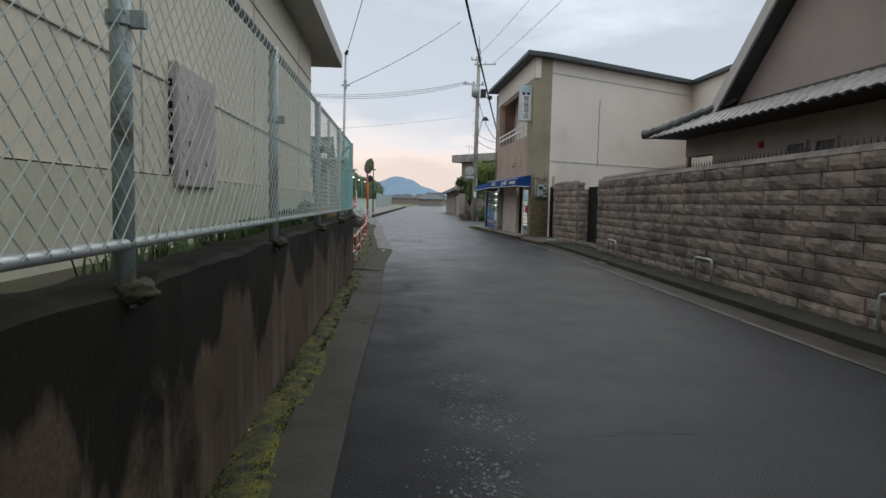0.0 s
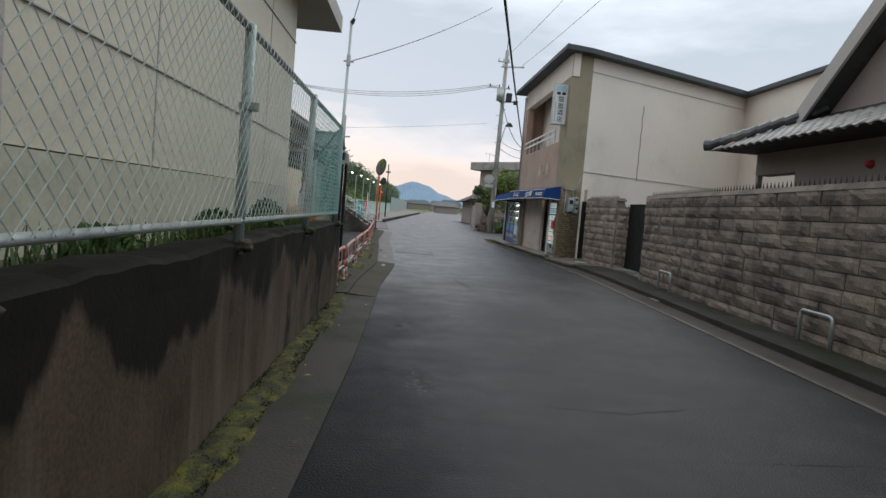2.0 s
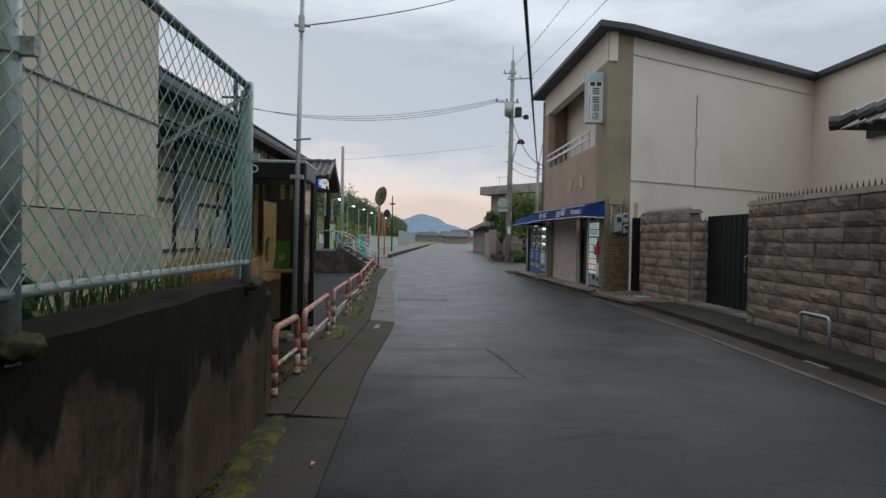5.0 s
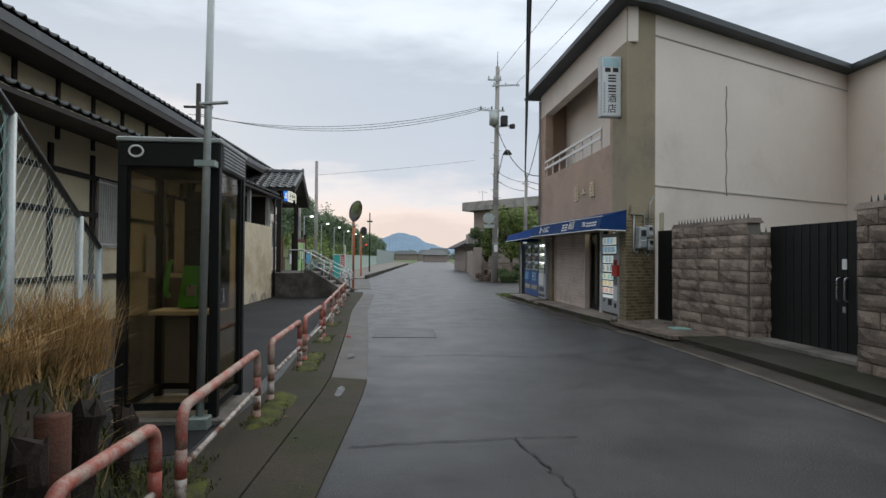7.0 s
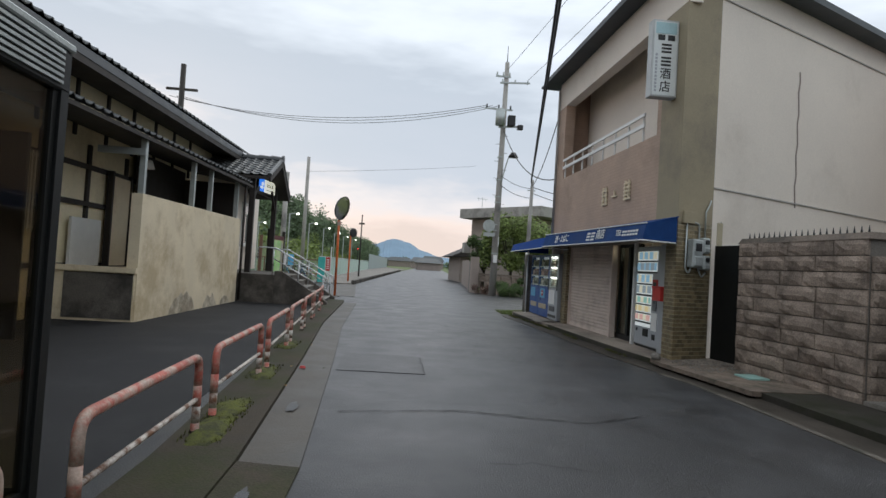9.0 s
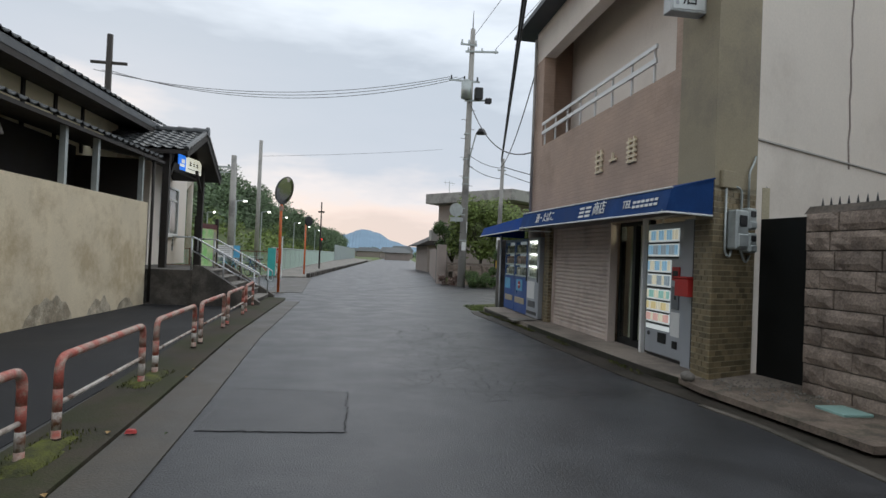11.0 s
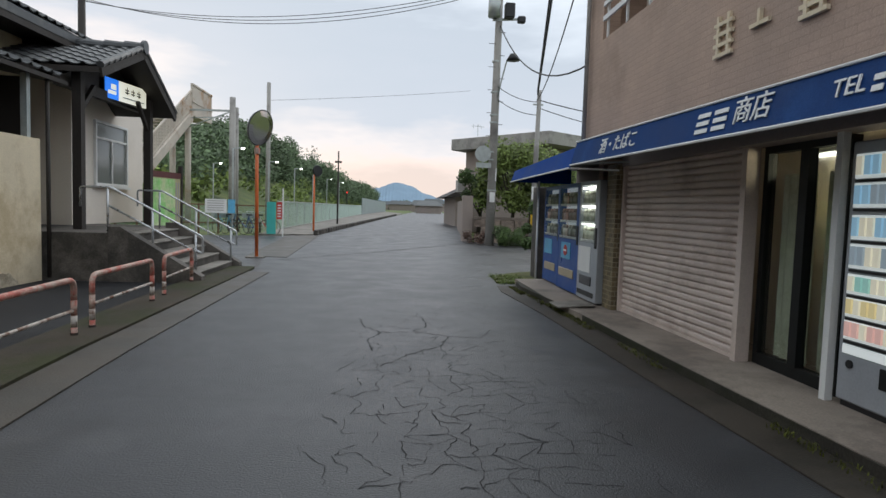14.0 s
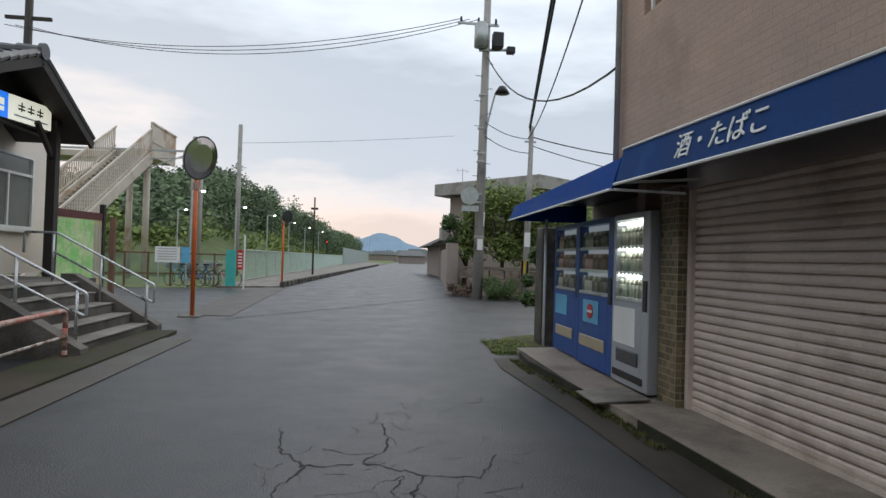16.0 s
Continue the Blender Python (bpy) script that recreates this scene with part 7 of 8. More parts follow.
def bicycle(x, y, rot, col):
    t = thing("bicycle", (0, 0, 0), "parked city bicycle leaning by the fence", "bicycle", "parked bicycles")
    for cy in (0.0, 1.05):
        w = part("wheel", mesh(tube([(0, cy + 0.32 * math.cos(a), 0.33 + 0.32 * math.sin(a)) for a in [k * math.pi / 9 for k in range(19)]], 0.018, 5)), DARK, t)
        part("spoke", mesh(*[rod((0, cy, 0.33), (0, cy + 0.31 * math.cos(a), 0.33 + 0.31 * math.sin(a)), 0.004, seg=3) for a in [k * math.pi / 5 for k in range(10)]]), STEEL, w)
    part("frame", mesh(rod((0, 0.95, 0.85), (0, 0.42, 0.32), 0.02), rod((0, 0.42, 0.32), (0, 0.25, 0.85), 0.02), rod((0, 0.42, 0.32), (0, 0, 0.33), 0.014), rod((0, 0, 0.33), (0, 0.27, 0.75), 0.014), rod((0, 0.95, 0.9), (0, 1.05, 0.33), 0.018)), col, t)
    part("saddle", mesh(slab(-0.07, 0.07, 0.12, 0.36, 0.86, 0.92, 0.02)), BLACK, t)
    part("handlebar", mesh(tube(bent([(-0.28, 0.8, 1.0), (-0.2, 0.95, 1.02), (0.2, 0.95, 1.02), (0.28, 0.8, 1.0)], 0.06), 0.014, 6)), STEEL, t)
    part("basket", mesh(slab(-0.16, 0.16, 1.02, 1.26, 0.72, 0.95)), GALV, t)
    t.matrix_basis = pose(x, y, 0, 0, 0, rot)


for k in range(5):
    bicycle(-4.55 + 0.42 * k, 47.3 + 0.16 * k, 55 + 8 * (k % 3), (PALEBLUE, DARK, VBLUE, GALV, RED)[k])
kerb_far = thing("kerb_blocks", (1, 100, 0), "row of dark weathered kerb stones along the far road", "kerb", kind="structure")
for k in range(64):
    y = 48.6 + k * (0.9 if k < 30 else 1.6) - (21 if k >= 30 else 0)
    x = -1.1 + (y - 48.6) * 0.062
    part("block", mesh(slab(x - 0.1, x + 0.1, y, y + (0.6 if k < 30 else 1.2), -0.05, 0.24, 0.03)), CONCRETE_DK, kerb_far)
setting("far_pavement", mesh(prism([(-3.5, 47.4), (-1.2, 48.4), (5.8, 161), (1.2, 205), (-2.15, 125), (-3.62, 52)], -0.1, 0.06)), CONCRETE, "pale pavement strip inside the kerb stones", "pavement")
setting("plaza_strip", mesh(prism([(-1.5, 36.3), (-0.4, 36.2), (-0.9, 48.4), (-2.2, 47.6)], -0.1, 0.012)), GUTTER, "worn concrete strip across the side road mouth", "pavement")

# ---------------------------------------------------------------- far right side


def foliage(name, at, size, n, leaf, mat, seed, label, cat, trunk=0.0, clumps=9):
    """A tree or bush: a trunk with limbs, and a crown of clumps of small leaves with gaps."""
    rg = random.Random(seed)
    t = thing(name, at, label, cat)
    base = Vector(at)
    if trunk:
        part("trunk", mesh(rod(base - Vector((0, 0, 0.1)), base + Vector((0.1, 0, trunk)), 0.13, 0.07, 8)), BARK, t)
    cs = []
    for k in range(clumps):
        c = base + Vector((rg.uniform(-1, 1) * size[0], rg.uniform(-1, 1) * size[1], trunk + rg.uniform(0.15, 1.0) * size[2]))
        cs.append((c, rg.uniform(0.35, 0.6) * min(size[0], size[2])))
        if trunk:
            part("limb", mesh(rod(base + Vector((0.05, 0, trunk * 0.8)), c, 0.05, 0.015, 5)), BARK, t)
    bm = bmesh.new()
    for k in range(n):
        c, r = cs[k % clumps]
        d = Vector((rg.gauss(0, 1), rg.gauss(0, 1), rg.gauss(0, 1))).normalized() * r * rg.uniform(0.4, 1.1)
        p = c + d
        if p.z < base.z + 0.02:
            p.z = base.z + 0.05
        u = Vector((rg.gauss(0, 1), rg.gauss(0, 1), rg.gauss(0, 0.7))).normalized()
        v = u.orthogonal().normalized()
        s = leaf * rg.uniform(0.6, 1.3)
        bm.faces.new([bm.verts.new(p + u * s), bm.verts.new(p + v * s * 0.55), bm.verts.new(p - u * s), bm.verts.new(p - v * s * 0.55)])
    part("crown", bm, mat, t, kind="stuff")
    return t


LEAF_LT = material("leaf_light", (0.15, 0.2, 0.045), 0.7, 0.3, 2, 30, 0.1, spread=0.4, island=True)
foliage("garden_tree", (8.2, 48.6, 0.2), (1.5, 1.4, 2.4), 10000, 0.09, LEAF_LT, 21, "yellow-green garden tree above the stone wall", "tree", 1.4, 14)
foliage("garden_tree", (10.6, 48.0, 0.2), (1.6, 1.4, 2.2), 9000, 0.09, LEAF_LT, 22, "dense green garden tree behind the wall", "tree", 1.3, 14)
foliage("garden_tree", (6.9, 50.5, 0.2), (0.9, 1.2, 2.2), 5500, 0.08, LEAF, 23, "dark green garden tree beside the house", "tree", 1.2, 10)
foliage("garden_tree", (12.5, 44.5, 0.2), (1.8, 1.4, 2.0), 7000, 0.09, LEAF_LT, 24, "yellow-green tree behind the shop", "tree", 1.2, 10)
foliage("bush", (7.2, 43.7, 0.0), (0.6, 0.45, 0.62), 3800, 0.045, LEAF, 25, "clipped green bush at the pole foot", "bush", 0, 8)
foliage("bush", (5.95, 45.0, 0.0), (0.4, 0.4, 0.4), 900, 0.045, material("leaf_maroon", (0.09, 0.05, 0.035), 0.8, 0.3, 2, 30, 0, spread=0.4, island=True), 26, "dark reddish bush at the wall corner", "bush", 0, 7)
foliage("hedge", (5.75, 33.2, 0.0), (0.3, 0.6, 1.6), 3800, 0.05, LEAF, 27, "untidy green hedge beside the gate pillar", "hedge", 0, 9)
blades("verge_grass", (4.75, 32.0, 0.0), 900, 0.32, 0.7, 0.1, LEAF_LT, "tufty green verge grass at the kerb corner", "grass", 0.8, 0.006, 31)
for k, (y, n) in enumerate(((27.4, 260), (28.3, 420), (29.2, 200), (30.3, 420), (25.6, 120), (23.2, 140))):
    blades("verge_grass", (along(GUTTER_R, y) + 0.3, y, 0.018), n, 0.06, 0.5, 0.045, MOSS_LT, "tufts of moss and grass along the shop kerb", "grass", 1.0, 0.005, 110 + k)
setting("verge", mesh(prism([(4.4, 31.5), (5.3, 31.5), (5.6, 33.6), (5.0, 33.2), (4.5, 32.4)], -0.1, 0.03)), MOSS_LT, "mossy earth verge at the kerb corner", "verge")
gw = thing("garden_wall", (7.5, 46, 0), "low pale stone block garden wall", "garden wall")
rg = random.Random(2)
for row in range(3):
    for k in range(9):
        u0 = (k + 0.5 * (row % 2)) / 9.5
        a, c = Vector((6.15, 46.6, 0)), Vector((11.5, 44.6, 0))
        p, q = a.lerp(c, u0 + 0.004), a.lerp(c, min(1, u0 + 0.1))
        part("block", mesh(beam((p.x, p.y, 0.16 + row * 0.34), (q.x, q.y, 0.16 + row * 0.34), 0.3 + rg.uniform(0, 0.04), 0.325)), STONE, gw)
part("coping", mesh(beam((6.1, 46.62, 1.08), (11.5, 44.6, 1.08), 0.36, 0.1)), STONE_CAP, gw)
lane = thing("lane_wall", (6.6, 55, 0), "grey rendered wall along the far road", "wall", kind="structure")
part("wall", mesh(hull([(5.75, 47.2, 0), (7.6, 66, 0), (7.8, 66, 0), (5.95, 47.2, 0)], [(5.75, 47.2, 1.9), (7.6, 66, 2.0), (7.8, 66, 2.0), (5.95, 47.2, 1.9)]), slab(5.6, 6.05, 46.7, 47.2, 0, 2.05)), GREYWALL, lane)
part("gateway", mesh(hull([(5.73, 48.0, 0), (5.81, 48.9, 0), (5.83, 48.9, 0), (5.76, 48.0, 0)], [(5.73, 48.0, 1.8), (5.81, 48.9, 1.8), (5.83, 48.9, 1.8), (5.76, 48.0, 1.8)])), BLACK, lane)
part("window", mesh(slab(9.3, 9.5, 56.3, 57.6, 3.2, 4.3)), DARK, far_house)
part("chimney", mesh(slab(13, 13.4, 60, 60.4, 5.9, 6.4)), POLE, far_house)
part("antenna", mesh(rod((7.9, 58.6, 5.9), (7.9, 58.6, 6.9), 0.02), rod((7.5, 58.6, 6.8), (8.3, 58.6, 6.75), 0.015), rod((7.6, 58.4, 6.6), (7.6, 58.8, 6.95), 0.012), rod((8.1, 58.4, 6.6), (8.1, 58.8, 6.9), 0.012)), GALV, far_house, "roof television aerial")
part("balcony", mesh(slab(6.9, 7.9, 60, 61.4, 2.6, 3.4)), POLE, far_house)
part("window", mesh(hull([(10.2, 55.45, 3.1), (8.6, 57.6, 3.1), (8.6, 57.6, 4.5), (10.2, 55.45, 4.5)], [(10.25, 55.5, 3.1), (8.65, 57.65, 3.1), (8.65, 57.65, 4.5), (10.25, 55.5, 4.5)])), DARK, far_house)
part("window", mesh(hull([(12.5, 55.6, 3.3), (14.0, 56.6, 3.3), (14.0, 56.6, 4.6), (12.5, 55.6, 4.6)], [(12.5, 55.7, 3.3), (14.0, 56.7, 3.3), (14.0, 56.7, 4.6), (12.5, 55.7, 4.6)])), DARK, far_house)

sh = thing("small_house", (9, 76, 0), "small old house with brown tiled roof", "house")
part("wall", mesh(slab(7.9, 13, 70, 80, 0, 2.5)), GREYWALL, sh)
part("roof", mesh(hull([(7.0, 69.3, 2.45), (13.8, 69.3, 2.45), (10.4, 69.3, 4.1)], [(7.0, 81, 2.45), (13.8, 81, 2.45), (10.4, 81, 4.1)])), DARKWOOD, sh)
for k, (x, y, w, h) in enumerate(((16, 250, 9, 4.5), (9, 330, 12, 5), (-2, 380, 14, 5), (24, 300, 10, 6), (14, 190, 7, 3.6))):
    hh = thing("distant_house", (x, y, 0), "distant low house with grey roof", "house", "distant houses")
    part("wall", mesh(slab(x - w / 2, x + w / 2, y, y + 8, 0, h * 0.6)), GREYWALL, hh)
    part("roof", mesh(hull([(x - w / 2 - 0.6, y - 0.6, h * 0.6), (x + w / 2 + 0.6, y - 0.6, h * 0.6), (x + w / 2 + 0.6, y + 8.6, h * 0.6), (x - w / 2 - 0.6, y + 8.6, h * 0.6)], [(x - w / 2 + 1, y + 3.5, h), (x + w / 2 - 1, y + 3.5, h), (x + w / 2 - 1, y + 4.5, h), (x - w / 2 + 1, y + 4.5, h)])), SLATE, hh)


def wood(name, spots, label, seed, mat, leaf):
    """Far woods: many leafy crowns in one object."""
    rg = random.Random(seed)
    vs, fs = [], []
    for x, y, z, r, h, n in spots:
        cl = [(x + rg.uniform(-1, 1) * r * 0.7, y + rg.uniform(-1, 1) * r * 0.7, z + h * rg.uniform(0.25, 0.92), r * rg.uniform(0.35, 0.6)) for k in range(7)]
        for k in range(n):
            cx, cy, cz, cr = cl[k % 7]
            d = Vector((rg.gauss(0, 1), rg.gauss(0, 1), rg.gauss(0, 1))).normalized() * cr * rg.uniform(0.5, 1.08)
            p = Vector((cx, cy, cz)) + d
            u = Vector((rg.gauss(0, 1), rg.gauss(0, 1), rg.gauss(0, 0.6))).normalized()
            v = u.orthogonal().normalized()
            s = leaf * rg.uniform(0.6, 1.4)
            i = len(vs)
            vs += [p + u * s, p + v * s * 0.6, p - u * s, p - v * s * 0.6]
            fs.append((i, i + 1, i + 2, i + 3))
    me = bpy.data.meshes.new(name)
    me.from_pydata(vs, [], fs)
    me.materials.append(mat)
    o = new(name, me)
    return tagged(o, label, "trees", kind="stuff")


rg = random.Random(17)


def bank_z(x, y):
    lo = -9 - 0.0 * y
    t = min(1, max(0, (lo - x) / 16))
    return (t * t * (3 - 2 * t)) * min(9.5, 2.2 + max(0, y - 62) * 0.075, max(2.0, 9.5 - (y - 180) * 0.04))


rows = []
for j in range(41):
    y = 58 + j * 8
    rows.append([(x, y, bank_z(x, y) - 0.05 + 0.4 * noise.noise(Vector((x * 0.12, y * 0.12, 0)))) for x in (-9, -11, -13, -15, -17, -19, -22, -26, -34, -60)])
setting("grass_bank", mesh(strip(rows, 0.3)), GRASS, "green grassy railway bank below the woods", "bank", True)
spots = []
for j in range(190):
    y = rg.uniform(72, 340)
    x = -19 - rg.uniform(0, 22) + (y - 72) * 0.022
    big = 1.0 if y < 200 else 0.8
    spots.append((x, y, bank_z(x, y) - 0.5, rg.uniform(2.6, 4.4) * big, rg.uniform(5.5, 9.5) * big * min(1, 0.55 + (y - 72) * 0.012), 640 if y < 150 else 420))
for j in range(210):
    u = rg.random() ** 0.8
    y = along([(0, 125), (0.3, 173), (0.6, 225), (1, 330)], u) + rg.uniform(-12, 12)
    x = along([(0, -20.5), (0.3, -15.5), (0.6, -11), (1, -4)], u) - abs(rg.gauss(0, 4))
    top = along([(0, 14.0), (0.3, 13.6), (0.6, 11.8), (1, 10.8)], u) * rg.uniform(0.72, 1.0)
    spots.append((x, y, 0.5, rg.uniform(2.8, 4.0), top, 520))
wood("far_woods", spots, "dark mixed woodland on the railway bank", 41, LEAF_DK, 0.3)
spots = []
for j in range(46):
    y = rg.uniform(64, 300)
    x = -13.5 - rg.uniform(0, 6) + (y - 64) * 0.03
    spots.append((x, y, bank_z(x, y) - 0.3, rg.uniform(1.2, 2.4), rg.uniform(1.5, 4.0), 200))
wood("bank_shrubs", spots, "lighter green shrubs and bamboo on the bank", 42, LEAF_LT, 0.26)
spots = [(rg.uniform(-6, 40), rg.uniform(330, 420), 0, rg.uniform(2, 4), rg.uniform(2.5, 5), 120) for j in range(40)]
wood("far_hedge", spots, "low distant trees at the end of the road", 43, LEAF_DK, 0.6)

# mountain ridge on the skyline
b = bmesh.new()
pr = []
for k in range(121):
    x = -420 + k * 8
    u = (x - 36) / 62
    h = 60 * math.exp(-u * u * (0.95 if u > 0 else 0.3)) + 26 * math.exp(-((x - 150) / 90) ** 2) + 20 * math.exp(-((x + 130) / 110) ** 2) + 5 * noise.noise(Vector((x * 0.03, 0, 0))) + 2 * noise.noise(Vector((x * 0.11, 3, 0)))
    pr.append((x, max(h, 3)))
for k, (x, h) in enumerate(pr[:-1]):
    x2, h2 = pr[k + 1]
    q = [b.verts.new(p) for p in ((x, 1500, -1), (x2, 1500, -1), (x2, 1640, h2), (x, 1640, h), (x2, 1800, -1), (x, 1800, -1))]
    b.faces.new((q[0], q[1], q[2], q[3]))
    b.faces.new((q[3], q[2], q[4], q[5]))
bmesh.ops.remove_doubles(b, verts=b.verts, dist=0.01)
setting("backdrop_mountain", b, MOUNTAIN, "hazy blue mountain on the skyline", "mountain")

# unseen blocks behind the first standpoint, added to close the street and block sky
setting("sky_block_behind", mesh(slab(-9, -2.2, -30, -9.6, -0.1, 6.5), slab(5.2, 14, -30, -8.4, -0.1, 6.0), slab(-9, 14, -42, -36, -0.1, 7)), GREYWALL, "unseen plain blocks that close off the sky behind the street", "house row")

# ---------------------------------------------------------------- road surface: patches, cracks, litter
setting("road_patch", mesh(prism([(0.12, 20.4), (1.24, 20.35), (1.25, 21.7), (0.14, 21.85)], -0.01, 0.006)), ASPHALT_NEW, "rectangular darker asphalt patch", "road patch")


def crack_in(bm, pts, w, seed, z):
    """Adds one jagged crack, as a thin dark sliver that widens and narrows."""
    rg = random.Random(seed)
    line = []
    for (x0, y0), (x1, y1) in zip(pts, pts[1:]):
        n = max(3, int(math.hypot(x1 - x0, y1 - y0) / 0.045))
        for k in range(n):
            s = k / n
            line.append((x0 + (x1 - x0) * s + rg.gauss(0, 0.011), y0 + (y1 - y0) * s + rg.gauss(0, 0.011)))
    line.append(pts[-1])
    prev = None
    for k, (x, y) in enumerate(line):
        x1, y1 = line[min(k + 1, len(line) - 1)]
        x0, y0 = line[max(k - 1, 0)]
        d = Vector((x1 - x0, y1 - y0, 0)).normalized()
        nrm = Vector((-d.y, d.x, 0)) * w * rg.uniform(0.25, 1.5) / 2
        a, c = bm.verts.new(Vector((x, y, z)) + nrm), bm.verts.new(Vector((x, y, z)) - nrm)
        if prev:
            bm.faces.new((prev[0], prev[1], c, a))
        prev = (a, c)


def crack(pts, w, seed):
    bm = bmesh.new()
    crack_in(bm, pts, w, seed, 0.0016 + (seed % 23) * 0.0001 + (0.006 if seed < 10 else 0))
    o = part("road_crack", bm, TAR, None)
    tagged(o, "dark crack in the worn asphalt", "crack", "road cracks", "structure")


crack([(0.12, 14.35), (1.38, 14.5), (1.9, 14.5)], 0.014, 1)
crack([(1.38, 14.5), (1.5, 13.8), (1.58, 12.9)], 0.014, 2)
crack([(0.08, 12.95), (1.6, 12.9)], 0.014, 3)
crack([(0.14, 20.4), (1.24, 20.35), (1.25, 21.7), (0.14, 21.85)], 0.01, 4)
crack([(-0.5, 35.5), (2.0, 39.0), (5.4, 44.6)], 0.05, 5)
crack([(0.3, 18.3), (1.4, 18.5), (2.6, 18.2), (3.4, 18.6)], 0.02, 6)
rg = random.Random(77)
# a net of fine cracks in the wheel track before the shop, with a few wide ones
NODE = {}
for i in range(15):
    for j in range(40):
        NODE[i, j] = (1.7 + i * 0.15 + 0.07 * (j % 2) + rg.gauss(0, 0.04), 21.4 + j * 0.185 + rg.gauss(0, 0.045))
crack_bm = bmesh.new()
for (i, j), p0 in sorted(NODE.items()):
    mid = max(0, 1 - abs(i - 7) / 8.0) * (1.0 + 0.9 * noise.noise(Vector((i * 0.27, j * 0.17, 4)))) * along([(0, 1), (20, 1), (30, 0.25), (40, 0.1)], j)
    for q in ((i + 1, j), (i, j + 1)):
        if q in NODE and rg.random() < 0.9 * mid:
            crack_in(crack_bm, [p0, NODE[q]], rg.choice((0.004, 0.006, 0.008)), 100 + i * 40 + j, 0.0016 + 0.0001 * ((i * 7 + j) % 13))
o = part("crack_net", crack_bm, TAR, None)
tagged(o, "net of fine dark cracks in the worn asphalt", "crack", kind="stuff")
for k, pts in enumerate(([(1.9, 27.6), (2.0, 27.0), (2.2, 26.7), (2.05, 26.3), (2.12, 25.8)], [(2.7, 27.7), (2.75, 27.1), (2.55, 26.75), (2.95, 26.5), (2.8, 26.0), (2.45, 25.65), (2.2, 25.2)], [(2.15, 26.7), (2.5, 26.72)], [(2.95, 26.5), (3.3, 26.45), (3.5, 26.9)])):
    crack(pts, 0.014, 700 + k)
for k in range(9):
    x, y = rg.uniform(0.6, 3.4), rg.uniform(3, 18)
    crack([(x, y), (x + rg.uniform(0.2, 0.6), y + rg.uniform(-0.1, 0.1)), (x + rg.uniform(0.6, 1.2), y + rg.uniform(-0.2, 0.2))], 0.007, 200 + k)
rg = random.Random(31)
for x, y, s in ((0.6, 4.6, 0.22), (0.68, 3.7, 0.26), (0.5, 7.4, 0.1), (0.35, 9.6, 0.09), (0.5, 2.7, 0.24)):
    o_bm = bmesh.new()
    for f in range(700):
        cx, cy, r = x + rg.gauss(0, s * 0.55), y + rg.gauss(0, s * 1.3), 0.0015 + 0.009 * rg.random() ** 3
        ph = rg.uniform(0, 6.28)
        ring = []
        for k in range(9):
            a = k * 2 * math.pi / 9
            rr = r * (0.6 + 0.5 * abs(math.sin(a * 1.5 + ph)) + rg.uniform(0, 0.25))
            ring.append(o_bm.verts.new((cx + rr * math.cos(a), cy + 1.5 * rr * math.sin(a), 0.0012 + f * 0.000002)))
        o_bm.faces.new(ring)
    o = part("worn_marking", o_bm, WORNPAINT, None)
    tagged(o, "worn pale flecks of paint on the asphalt", "road marking", "road scuffs", "stuff")


def blob(name, x, y, rx, ry, z, mat, label, cat, seed, rot=0.0, plane="z", kind="structure"):
    """A flat irregular patch, on the ground or on the parapet wall."""
    bm = bmesh.new()
    ring = []
    for k in range(72):
        a = k * 2 * math.pi / 72
        r = 1 + 0.4 * noise.noise(Vector((math.cos(a) * 1.6, math.sin(a) * 1.6, seed))) + 0.15 * noise.noise(Vector((math.cos(a) * 5, math.sin(a) * 5, seed)))
        u, v = rx * r * math.cos(a), ry * r * math.sin(a)
        ring.append((x + u, y + v, z))
    bm.faces.new([bm.verts.new(p) for p in ring])
    o = part(name, bm, mat, None)
    return tagged(o, label, cat, kind=kind)


for k, (x, y, rx, ry) in enumerate(((-0.08, 16.1, 0.05, 0.22), (-0.11, 18.3, 0.045, 0.2))):
    blob("puddle", x, y, rx, ry, 0.034, WATER, "shallow rain puddle in the gutter", "puddle", k + 3)
cover = thing("drain_cover", (5.1, 13.5, 0.02), "pale concrete drain cover in the gutter", "drain cover")
part("slab", mesh(slab(4.98, 5.22, 13.28, 13.72, -0.02, 0.04, 0.008)), CONCRETE, cover)
scrap = thing("litter_scrap", (-0.27, 20.25, 0.05), "small red scrap of litter on the kerb", "litter")
part("scrap", mesh(hull([(-0.31, 20.22, 0.035), (-0.23, 20.23, 0.035), (-0.24, 20.28, 0.035), (-0.3, 20.27, 0.035)], [(-0.3, 20.23, 0.06), (-0.24, 20.24, 0.056), (-0.25, 20.27, 0.058), (-0.29, 20.26, 0.062)])), RED, scrap)
plate = thing("steel_plate", (4.85, 28.2, 0.1), "rusty steel plate bridging the kerb before the pillar", "plate")
part("sheet", mesh(hull([(4.62, 27.95, 0.105), (5.15, 27.95, 0.135), (5.15, 28.45, 0.135), (4.62, 28.45, 0.105)], [(4.62, 27.95, 0.117), (5.15, 27.95, 0.147), (5.15, 28.45, 0.147), (4.62, 28.45, 0.117)])), CONCRETE, plate)
